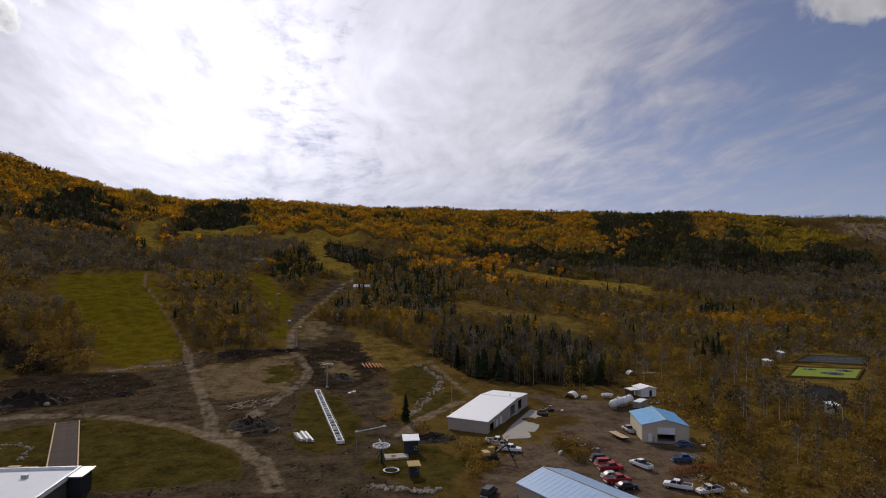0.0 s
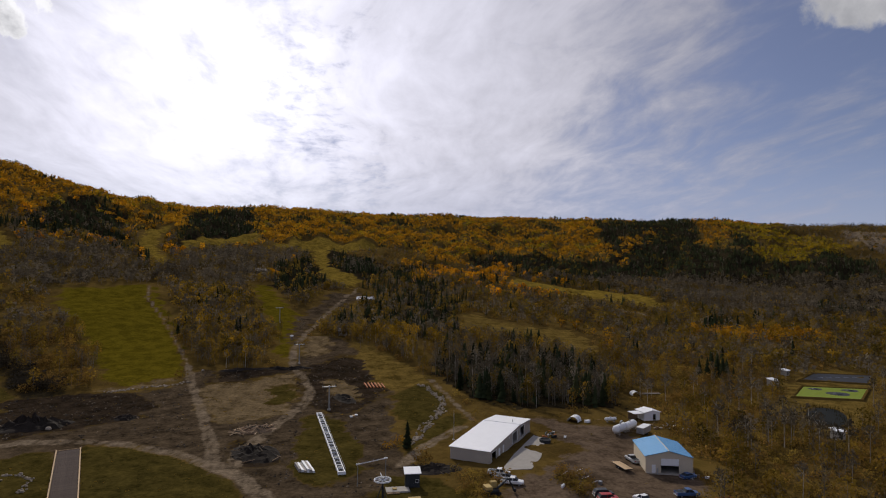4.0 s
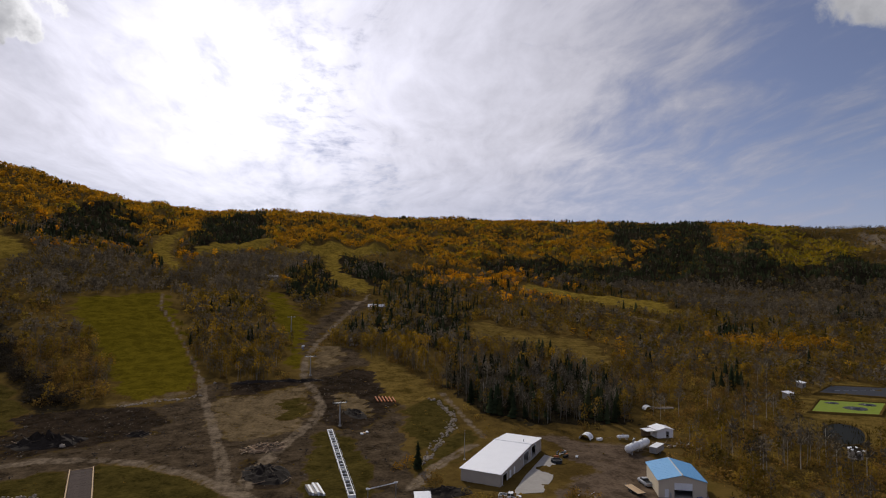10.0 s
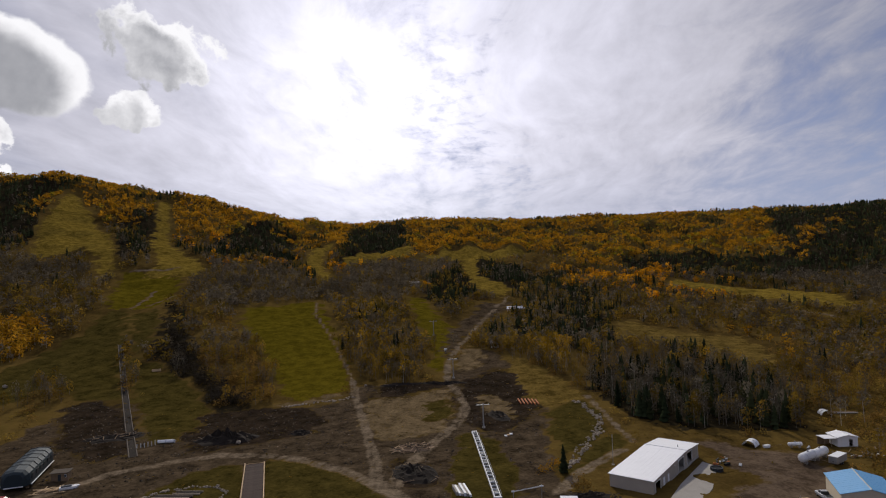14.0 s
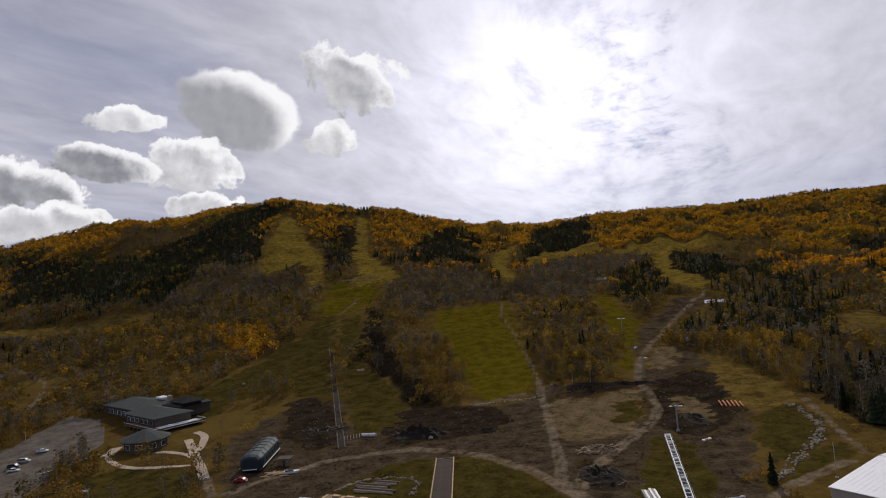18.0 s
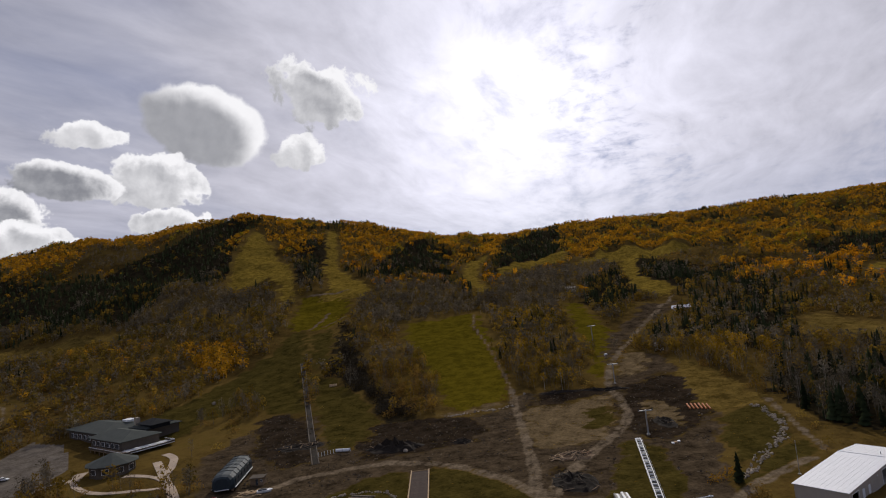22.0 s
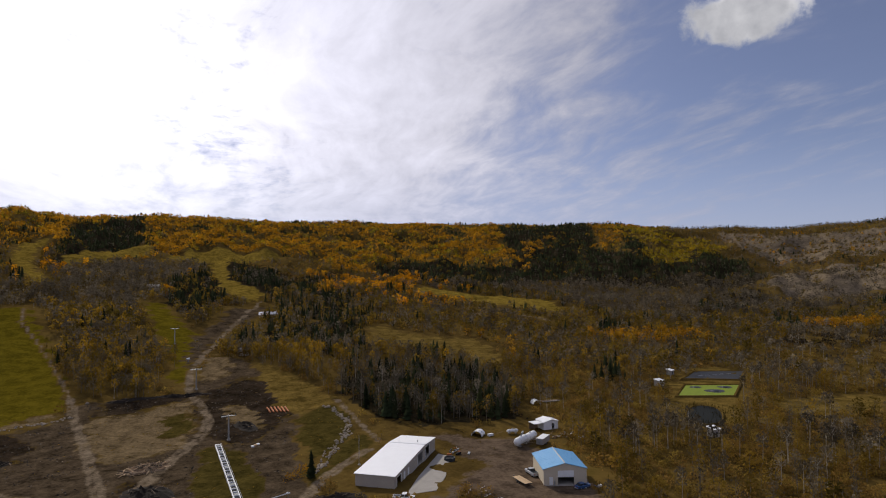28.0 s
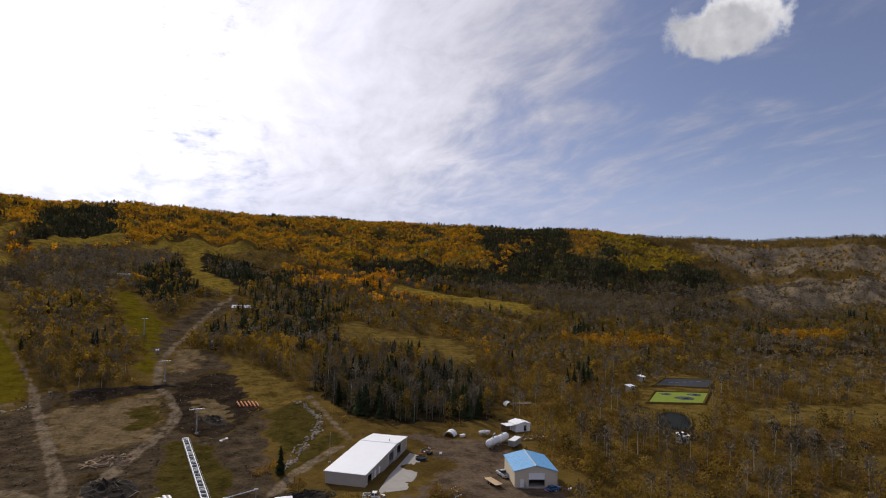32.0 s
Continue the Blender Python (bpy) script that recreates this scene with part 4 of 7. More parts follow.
LOOK = {"spruce": ("spruce", "spruce", "bark_dark"), "gold": ("leafy", "gold", "bark_grey"), "orange": ("leafy", "orange", "bark_pale"), "olive": ("leafy", "olive", "bark_grey"),
        "grey": ("bare", "grey", "bark_grey"), "pale": ("tall", "grey", "bark_pale"), "brown": ("bush", "brown", "bark_dark"), "scrub": ("bush", "sedge", "bark_dark"), "gold_low": ("tall", "amber", "bark_pale"), "lime": ("leafy", "lime", "bark_pale"), "dusk": ("bush", "dusk", "bark_dark")}


def scatter(r0, r1, area, lo=-57, hi=79):
    n = int((r1 ** 2 - r0 ** 2) / 2 * radians(hi - lo) / area)
    r, a = np.sqrt(rng.uniform(r0 ** 2, r1 ** 2, n)), np.radians(rng.uniform(lo, hi, n))
    return -r * np.sin(a), r * np.cos(a)


def open_ground(x, y, margin=0.3):
    r = np.hypot(x, y)
    blocks = lambda c: sum(v for k, v in c.items() if k not in ("pale", "shaded_litter"))
    hit = blocks(cover_at(x, y, False)) > margin
    far = np.flatnonzero(r > 420)
    for ox, oy in ((7, 0), (-7, 0), (0, 9), (0, -9)):
        hit[far] |= blocks(cover_at(x[far] + ox, y[far] + oy, False)) > margin
    return hit


def sort_kinds(x, y):
    """Which tree grows where."""
    r, az, u = np.hypot(x, y), np.degrees(np.arctan2(-x, y)), rng.uniform(0, 1, len(x))
    n1, n2, n3 = rumple(x, y, 190.0, 2.0), rumple(x, y, 120.0, 6.0), rumple(x, y, 60.0, 9.0)
    out = np.full(len(x), "grey", dtype=object)
    # open valley
    v = r < 620
    out[v & (u < 0.40 + 0.2 * np.clip(rumple(x, y, 90.0, 27.0), -1, 1))], out[v & (u > 0.74)] = "olive", "brown"
    right = v & (az < 6)
    leafy = 0.30 + 0.16 * np.clip(rumple(x, y, 85.0, 31.0), -1, 1)
    out[right] = np.where(u[right] < leafy[right], "olive", np.where(u[right] < 0.66, "brown", np.where(u[right] < 0.68, "gold_low", "grey")))
    left = v & (az > 52)
    out[left] = np.where(u[left] < 0.42, "brown", np.where(u[left] < 0.76, "grey", np.where(u[left] < 0.775, "orange", "olive")))
    out[v & (n1 + n3 * 0.5 > 1.0) & (u < 0.8) & (r > 330) & ((az < 8) | (r > 440)) & (az < 50)] = "spruce"
    out[v & (u > 0.99) & (r > 300) & (az < 8)] = "spruce"
    # foot of the hills
    f = (r >= 620) & (r < 900)
    out[f] = np.where(u[f] < 0.42, "grey", np.where(u[f] < 0.78, "olive", np.where(u[f] < 0.86, "gold", np.where(u[f] < 0.92, "brown", "spruce"))))
    out[f & (n2 + n3 * 0.6 > 0.6) & (u < 0.75)] = "spruce"
    out[f & (n1 + 0.5 * n3 < -0.5) & (u < 0.6) & (az > -20) & (az < 26)] = "gold"
    out[f & (out == "gold") & (az > 40)] = "grey"
    out[f & (out == "gold") & (az < -12)] = "olive"
    # upper slopes: gold, orange and green patches between dark gullies
    h = r >= 900
    gully = rumple(az * 20.0, r * 0.25, 80.0, 4.0)
    n4, n5 = rumple(x, y, 170.0, 12.0), rumple(x, y, 330.0, 14.0)
    fold = rumple(az * 16.0, r * 0.22, 90.0, 6.0)
    patch = n1 * 0.5 + n3 * 0.45 + n4 * 0.6 + (u - 0.5) * 0.4
    out[h] = "gold"
    out[h & (patch < -0.30)] = "lime"
    out[h & (patch < -0.55)] = "olive"
    out[h & (patch < -0.80)] = "grey"
    out[h & (fold + 0.5 * n3 < -0.75 + (u - 0.5) * 0.4)] = "brown"
    out[h & (fold + 0.5 * n3 < -1.0 + (u - 0.5) * 0.4)] = "spruce"
    out[h & (patch > 0.6)] = "orange"
    out[h & (patch > 0.15) & (patch < 0.24)] = "brown"
    out[h & (u > 0.965)] = "spruce"
    out[h & (n2 * 0.6 + n5 * 0.5 - gully * 0.4 + n3 * 0.2 > 0.66 + (u - 0.5) * 0.35)] = "spruce"
    out[h & (r > 1570) & (u < 0.75) & (az < 20)] = "spruce"
    east = h & (az < -30)
    out[east] = np.where(u[east] < 0.45, "brown", np.where(u[east] < 0.88, "grey", np.where(u[east] < 0.95, "olive", "spruce")))
    west = h & (az > 56)
    out[west & (u < 0.4)] = "grey"
    qx, qy = warp(x, y, np.clip(r / 160, 1.0, 4.0))
    torn = np.clip((r - 450) / 400, 0, 1)
    kept_x, kept_y = qx, qy
    qx, qy = qx + torn * 22.0 * rumple(x, y, 130.0, 15.0), qy + torn * 34.0 * rumple(x, y, 150.0, 19.0)
    for kind, poly in STANDS.values():
        hit = inside(kept_x, kept_y, poly) if kind in ("orange", "gold_low") else inside(qx, qy, poly)
        if kind == "thin_spruce":
            out[hit] = np.where(u[hit] < 0.5, "spruce", np.where(u[hit] < 0.75, "grey", "olive"))
        elif kind == "wood_mix":
            out[hit] = np.where(u[hit] < 0.48, "grey", np.where(u[hit] < 0.80, "olive", np.where(u[hit] < 0.95, "gold_low", "spruce")))
        elif kind == "rust":
            out[hit] = np.where(u[hit] < 0.62, "brown", np.where(u[hit] < 0.74, "orange", np.where(u[hit] < 0.9, "olive", "grey")))
        elif kind == "dark_wet":
            out[hit] = np.where(u[hit] < 0.5, "dusk", np.where(u[hit] < 0.7, "brown", np.where(u[hit] < 0.82, "pale", "grey")))
        elif kind == "mixed_gold":
            out[hit] = np.where(u[hit] < 0.05, "orange", np.where(u[hit] < 0.5, "olive", np.where(u[hit] < 0.75, "brown", "grey")))
        elif kind == "tan_bare":
            out[hit] = np.where(u[hit] < 0.42, "grey", np.where(u[hit] < 0.68, "brown", np.where(u[hit] < 0.95, "olive", np.where(u[hit] < 0.98, "gold", "spruce"))))
        elif kind == "spruce":
            mixed = hit & (r < 420)
            deep = hit & (r >= 420)
            out[deep] = np.where(n1[deep] > 0, "olive", "grey")
            out[hit & (u < np.where(r < 420, 0.34, np.clip(0.84 + 0.24 * n3 + 0.1 * n2, 0.4, 0.97)))] = "spruce"
            out[mixed & (u >= 0.34) & (u < 0.74)], out[mixed & (u >= 0.74) & (u < 0.86)], out[mixed & (u >= 0.86)] = "grey", "pale", "olive"
        elif kind == "pale":
            out[hit] = np.where(u[hit] < 0.07, "pale", np.where(u[hit] < 0.16, "grey", np.where(u[hit] < 0.46, "brown", np.where(u[hit] < 0.50, "olive", "scrub"))))
        else:
            share = {"gold_low": 0.45, "orange": 0.92, "grey": 0.8, "gold": 0.72, "lime": 0.8, "brown": 0.7, "dusk": 0.95}.get(kind, 0.5)
            out[hit & (u < share)] = kind
            out[hit & (u >= share)] = np.where(rng.uniform(0, 1, (hit & (u >= share)).sum()) < 0.55, "grey", "olive")
    return out


HEIGHTS = {"spruce": (4, 12.5), "gold": (8, 12), "orange": (6, 10), "olive": (6, 10), "grey": (7, 11), "pale": (9, 13), "brown": (2.0, 4.5), "scrub": (1.6, 3.4), "gold_low": (8, 11), "lime": (7, 11), "dusk": (3, 6)}


def stock(x, y, kinds, grow=1.0):
    lo = np.array([HEIGHTS[k][0] for k in kinds])
    hi = np.array([HEIGHTS[k][1] for k in kinds])
    u = rng.uniform(0, 1, len(x))
    wide = np.where(np.isin(kinds, ["brown", "scrub", "dusk"]), rng.uniform(0.9, 1.6, len(x)), rng.uniform(0.8, 1.25, len(x)))
    return np.stack([x, y, (lo + (hi - lo) * u) * grow, rng.uniform(0, 6.28, len(x)), wide, np.clip(0.5 + 0.28 * rumple(x, y, 75.0, 21.0) + 0.5 * (rng.uniform(0, 1, len(x)) - 0.5), 0, 1)], 1)


WORDS = {"spruce": "dark green spruce woods", "gold": "golden autumn aspen woods", "orange": "orange autumn aspen clumps", "olive": "olive-leaved aspen thickets",
         "grey": "bare grey aspen woods", "pale": "bare pale-stemmed aspens", "brown": "rust-brown low brush", "scrub": "low olive scrub", "gold_low": "thinning golden aspens", "lime": "yellow-green aspen woods", "dusk": "dark bare willow thicket"}


def woods(r0, r1, area, grow, name, book):
    x, y = scatter(r0, r1, area)
    keep = ~open_ground(x, y)
    gaps = rumple(x, y, 46.0, 17.0)
    keep &= ~((gaps < -0.3) & (np.hypot(x, y) < 800) & (rng.uniform(0, 1, len(x)) < 0.65))
    x, y = x[keep], y[keep]
    kinds = sort_kinds(x, y)
    data = stock(x, y, kinds, grow)
    data[kinds == "spruce", 4] *= 1.45 if r0 > 800 else 0.95
    for k in sorted(set(kinds)):
        form, leaf, bark = LOOK[k]
        plant(f"{name}_{k}_woods".replace("_gold_low", "_thin_gold"), data[kinds == k], book[form], (bark, leaf), f"{WORDS[k]} on {'the far slopes' if r0 > 800 else 'the valley slopes'}")


woods(860, 1720, 44.0, 0.70, "far", FAR)
woods(380, 860, 21.0, 0.85, "middle", MIDDLE)


# ---- woods near the site ----
def near_woods():
    x, y = scatter(105, 392, 11.0)
    keep = ~open_ground(x, y, 0.2)
    x, y = x[keep], y[keep]
    r, az, u = np.hypot(x, y), np.degrees(np.arctan2(-x, y)), rng.uniform(0, 1, len(x))
    n = rumple(x, y, 45.0, 4.0)
    kinds = sort_kinds(x, y)
    stands = np.zeros(len(x), bool)
    for _, poly in STANDS.values():
        stands |= inside(x, y, poly)
    east = (az < -18.5 - np.clip((230 - r) * 0.05, 0, 6)) & (r > 120)
    west = (az > 52) & (r > 190)
    centre = (az > -20) & (az < 8) & (r > 285)
    top = (r > 330)
    wild = stands | east | west | (centre & (n > -0.4)) | top
    some = (~wild) & (n > 0.35) & (u < 0.35)
    kinds[some] = np.where(rng.uniform(0, 1, some.sum()) < 0.6, "scrub", "brown")
    thin = east & ~stands & (rng.uniform(0, 1, len(x)) < 0.80)
    pick = rng.uniform(0, 1, thin.sum())
    kinds[thin] = np.where(pick < 0.40, "brown", np.where(pick < 0.96, "scrub", "pale"))
    ok = wild | some
    ok &= ~((rumple(x, y, 40.0, 17.0) < -0.25) & ~np.isin(kinds, ["brown", "scrub", "dusk", "spruce"]) & (rng.uniform(0, 1, len(x)) < 0.75))
    for cx, cy, clear in CLEARINGS:
        ok &= np.hypot(x - cx, y - cy) > clear
    ok &= ~((az < 51) & (az > 8) & (r < 300) & ~stands & (u > 0.12))
    x, y, kinds = x[ok], y[ok], kinds[ok]
    return x, y, kinds, stock(x, y, kinds)


CLEARINGS = ((18, 178, 24), (63, 168, 17), (65, 207, 16), (79, 225, 9), (50, 217, 7), (18, 114, 16), (-12, 140, 12), (-95, 108, 34), (-285, 172, 42), (-250, 165, 30), (-235, 145, 22), (-180, 162, 20), (-155, 145, 14),
             (170, 300, 8), (189, 327, 7), (138, 207, 7), (200, 172, 18), (156, 248, 21), (146, 228, 12), (187, 290, 25), (215, 330, 25), (200, 309, 15), (172, 268, 12), (88, 268, 8), (95, 270, 8), (-60, 190, 9), (-31, 264, 8), (-73, 322, 16), (-208, 152, 17), (-192, 146, 14), (-82, 330, 16), (-250, 284, 18), (-262, 300, 14))
nx, ny, nkind, ndata = near_woods()
TREE_WORDS = {"spruce": "dark green pointed spruce", "gold": "golden-leaved aspen with a pale stem", "orange": "orange-leaved aspen with a pale stem", "olive": "olive-leaved aspen with a pale stem",
              "grey": "bare grey aspen with a pale stem", "pale": "tall bare aspen with a white stem", "gold_low": "thinning golden aspen with a white stem"}


def single_trees(limit):
    """The tall trees nearest the yard, the lodge and the ponds, each a tree of its own."""
    r = np.hypot(nx, ny)
    tall = np.isin(nkind, list(TREE_WORDS)) & (r < 345)
    order = np.flatnonzero(tall)[np.argsort(r[tall])]
    chosen = order[:: max(1, len(order) // limit)][:limit]
    masters = {}
    for i in chosen:
        k = nkind[i]
        form, leaf, bark = LOOK[k]
        v = int(rng.integers(0, len(NEAR[form])))
        x, y, h, spin, wide, tone = ndata[i]
        m = Matrix.LocRotScale((x, y, gz(x, y) - 0.1), Euler((0, 0, spin)), None)
        size = 0.5 + round(h * 2) / 2
        key = (k, v, size)
        if key not in masters:
            tree = thing("spruce_tree" if k == "spruce" else "aspen_tree", TREE_WORDS[k] + (" in dry brush" if k != "spruce" else " at the edge of the woods"), "tree", group="trees round the site")
            wood, crown = NEAR[form][v]
            for nm, (V, F), mt in (("trunk", wood, bark), ("crown", crown, leaf)):
                me = tri_mesh(nm, V * np.array([size * wide, size * wide, size]), F, (mt,))
                ob = new(nm, me)
                ob.parent = tree
            tree.matrix_basis = m
            masters[key] = tree
        else:
            copy_thing(masters[key], m)
    return chosen


alone = single_trees(280)
# brush on the weedy islands of the yard
ia, ir = rng.uniform(0, 6.28, 90), np.sqrt(rng.uniform(0, 1, 90))
ix = np.concatenate([34.5 + 4.5 * ir[:55] * np.cos(ia[:55]), 9.0 + 5.0 * ir[55:] * np.cos(ia[55:])])
iy = np.concatenate([150.0 + 9.0 * ir[:55] * np.sin(ia[:55]), 138.0 + 9.0 * ir[55:] * np.sin(ia[55:])])
ik = np.where(rng.uniform(0, 1, 90) < 0.6, "scrub", "brown").astype(object)
for k in ("scrub", "brown"):
    plant(f"yard_{k}_bushes", stock(ix, iy, ik, 0.7)[ik == k], NEAR["bush"], ("bark_dark", LOOK[k][1]), f"{WORDS[k]} on the yard's weedy island", "bushes")
bx, by = np.array([-9.2, -13.5, -12.5, -15.0, -11.5]), np.array([176.0, 178.0, 181.5, 175.0, 184.0])
lone = thing("spruce_tree", "single dark spruce beside the boulder bank", "tree", stand(-9.2, 176.0))
for nm, (V, F), mt in (("trunk", NEAR["spruce"][0][0], "bark_dark"), ("crown", NEAR["spruce"][0][1], "spruce")):
    ob = new(nm, tri_mesh(nm, V * np.array([9.0, 9.0, 8.5]), F, (mt,)))
    ob.parent = lone
plant("bank_bushes", stock(bx[1:], by[1:], np.array(["scrub"] * 4, dtype=object), 1.0), NEAR["bush"], ("bark_dark", "gold"), "yellowing bushes beside the boulder bank", "bushes")
rest = np.ones(len(nx), bool)
rest[alone] = False
for k in sorted(set(nkind)):
    form, leaf, bark = LOOK[k]
    sel = rest & (nkind == k)
    book = dict(NEAR)
    book["leafy"] = [broadleaf(g, 110, 0.28, 0.22, 0.072, 5) for _ in range(4)]
    book["spruce"] = [spruce(g, 7, 8) for _ in range(4)]
    book["bush"] = [bush(g, 80, 0.12) for _ in range(4)]
    plant(f"near_{k}_brush" if k in ("brown", "scrub", "dusk") else f"near_{k}_trees".replace("gold_low", "thin_gold"), ndata[sel], book[form], (bark, leaf), f"{WORDS[k]} round the site")

# grass tufts and low weeds, too many to count
tx, ty = scatter(105, 300, 5.0)
tc = cover_at(tx, ty)
bare = tc["dirt"] + tc["soil"] + tc["gravel"] + tc["road"] + tc["asphalt"] + tc["concrete"] + tc["flag"]
ok = (bare < 0.2) | (rng.uniform(0, 1, len(tx)) < 0.10)
ok &= rumple(tx, ty, 30.0, 1.0) > -0.3
ok &= ~((tc["green"] + tc["lawn"] > 0.5) & (rng.uniform(0, 1, len(tx)) < 0.7))
for cx, cy, clear in CLEARINGS[:12]:
    ok &= np.hypot(tx - cx, ty - cy) > clear * 0.8
tx, ty = tx[ok], ty[ok]
tuft = np.stack([tx, ty, rng.uniform(0.2, 0.55, len(tx)), rng.uniform(0, 6.28, len(tx)), rng.uniform(1.0, 2.6, len(tx)), rng.uniform(0, 1, len(tx))], 1)
half = rng.uniform(0, 1, len(tx)) < 0.5
plant("dry_grass", tuft[half], [bush(g, 14, 0.26) for _ in range(3)], ("bark_dark", "olive"), "dry olive grass tufts and weeds", "grass")
plant("rust_grass", tuft[~half], [bush(g, 14, 0.26) for _ in range(3)], ("bark_dark", "olive"), "dry rust-brown grass tufts", "grass")



# broken ground: clods, roots and stones strewn over the dug soil
def clods(name, where, mat, label):
    n = len(where)
    base = np.array([(1, 0, 0), (-0.4, 0.9, 0), (-0.6, -0.8, 0), (0.1, 0.05, 0.75), (0.35, -0.5, 0.45)])
    F0 = np.array([(0, 1, 3), (1, 2, 3), (2, 4, 3), (4, 0, 3), (2, 0, 4)])
    V = base[None] * rng.uniform(0.6, 1.4, (n, 5, 3))
    a = rng.uniform(0, 6.28, n)[:, None]
    s = where[:, 2][:, None]
    X = where[:, 0][:, None] + (V[..., 0] * np.cos(a) - V[..., 1] * np.sin(a)) * s
    Y = where[:, 1][:, None] + (V[..., 0] * np.sin(a) + V[..., 1] * np.cos(a)) * s
    Z = height(where[:, 0], where[:, 1])[:, None] - 0.05 + V[..., 2] * s
    me = tri_mesh(name, np.stack([X, Y, Z], -1).reshape(-1, 3), (F0[None] + (np.arange(n) * 5)[:, None, None]).reshape(-1, 3), (mat,))
    tagged(new(name, me), label, "clods", kind="stuff")


cx, cy = scatter(105, 330, 3.0, -30, 50)
cc = cover_at(cx, cy)
lump = rumple(cx, cy, 19.0, 3.0)
dug = ((cc["soil"] > 0.4) & (lump > -0.5)) | ((cc["dirt"] > 0.5) & (lump > 0.15))
dug &= cc["road"] < 0.15
cx, cy = cx[dug], cy[dug]
pick = rng.uniform(0, 1, len(cx))
size = rng.uniform(0.12, 0.55, len(cx)) ** 1.3 + 0.1
for k, mat, lo, hi, words in (("soil_clods", "soil", 0.0, 0.80, "dark soil clods strewn over the dug ground"), ("strewn_stones", "stone", 0.80, 0.84, "pale stones strewn over the dug ground"),
                              ("strewn_roots", "bark_dark", 0.84, 1.0, "broken roots and wood strewn over the dug ground")):
    s = (pick >= lo) & (pick < hi)
    clods(k, np.stack([cx[s], cy[s], size[s] * (0.5 if mat == "stone" else 1.0)], 1), mat, words)

# ---- buildings of the yard ----
def wall_with_openings(bm, length, top, thick, holes):
    """A wall along x from 0 to length; top gives its height at x; holes are (x0, x1, z0, z1)."""
    cuts = sorted({0.0, length, *[h[0] for h in holes], *[h[1] for h in holes], *[length * k / 8 for k in range(1, 8)]})
    for a, b in zip(cuts, cuts[1:]):
        mid = (a + b) / 2
        spans, z = [], 0.0
        for h in sorted(holes, key=lambda q: q[2]):
            if h[0] <= mid <= h[1]:
                if h[2] > z:
                    spans.append((z, h[2], h[2]))
                z = h[3]
        spans.append((z, top(a), top(b)))
        for z0, za, zb in spans:
            vs = [bm.verts.new(p) for p in ((a, 0, z0), (b, 0, z0), (b, thick, z0), (a, thick, z0), (a, 0, za), (b, 0, zb), (b, thick, zb), (a, thick, za))]
            for q in ((3, 2, 1, 0), (4, 5, 6, 7), (0, 1, 5, 4), (1, 2, 6, 5), (2, 3, 7, 6), (3, 0, 4, 7)):
                bm.faces.new([vs[i] for i in q])
    bmesh.ops.remove_doubles(bm, verts=bm.verts, dist=0.0005)
    return bm


def gable_shed(name, label, m, wide, deep, eave, ridge, ridge_at, wall, roof, holes=(), sides=(), trim="white_paint", roof_label=""):
    """A sheet-metal shed. Its gable front lies along x, the building runs back along y. holes: openings of the front."""
    ob = thing(name, label, "building", m)
    cut = wide * ridge_at
    top = lambda x: eave + (ridge - eave) * (x / cut if x < cut else (wide - x) / (wide - cut))
    part("front_wall", wall_with_openings(B(), wide, top, 0.2, holes), wall, ob)
    part("back_wall", wall_with_openings(B(), wide, top, 0.2, ()), wall, ob, m=pose(0, deep - 0.2, 0))
    for x0 in (0.0, wide - 0.2):
        bm = box(B(), x0, x0 + 0.2, 0.203, deep - 0.203, 0, eave - 0.02)
        part("side_wall", bm, wall, ob)
    part("floor_slab", box(B(), 0.21, wide - 0.21, -0.25, deep - 0.21, -0.9, 0.04), "concrete", ob)
    over, t = 0.35, 0.12
    for a, b in ((0.0, cut), (cut, wide)):
        za, zb = top(a), top(b)
        s = (zb - za) / (b - a)
        if a == 0.0:
            a, za = a - over, za - s * over
        else:
            b, zb = b + over, zb + s * over
        bm = B()
        vs = [bm.verts.new(p) for p in ((a, -over, za), (b, -over, zb), (b, deep + over, zb), (a, deep + over, za), (a, -over, za + t), (b, -over, zb + t), (b, deep + over, zb + t), (a, deep + over, za + t))]
        for q in ((3, 2, 1, 0), (4, 5, 6, 7), (0, 1, 5, 4), (1, 2, 6, 5), (2, 3, 7, 6), (3, 0, 4, 7)):
            bm.faces.new([vs[i] for i in q])
        sheet = part("roof_slope", bm, roof, ob, roof_label)
        # standing seams
        seams = B()
        k = -over + 0.6
        while k < deep + over:
            rod(seams, (a, k, za + t), (b, k, zb + t), 0.03, n=4)
            k += 1.2
        part("roof_seams", seams, roof, sheet)
    part("ridge_cap", rod(B(), (cut, -over - 0.02, ridge + t), (cut, deep + over + 0.02, ridge + t), 0.13, n=6), trim if trim != "white_paint" else roof, ob)
    for x0, x1, z0, z1 in holes:
        bm = B()
        for a, b, c, d in ((x0 - 0.15, x0, z0, z1 + 0.15), (x1, x1 + 0.15, z0, z1 + 0.15), (x0, x1, z1, z1 + 0.15)):
            box(bm, a, b, -0.04, 0.0 - 0.002, c, d)
        part("opening_trim", bm, trim, ob)
    for x0, x1, z0, z1, kind in sides:
        leaf = part("door", box(B(), x0, x1, -0.07, -0.003, z0, z1, 0.01), kind, ob, "closed steel side door")
        part("door_handle", box(B(), x1 - 0.2, x1 - 0.08, -0.12, -0.071, (z0 + z1) / 2, (z0 + z1) / 2 + 0.05), "steel", leaf)
    return ob


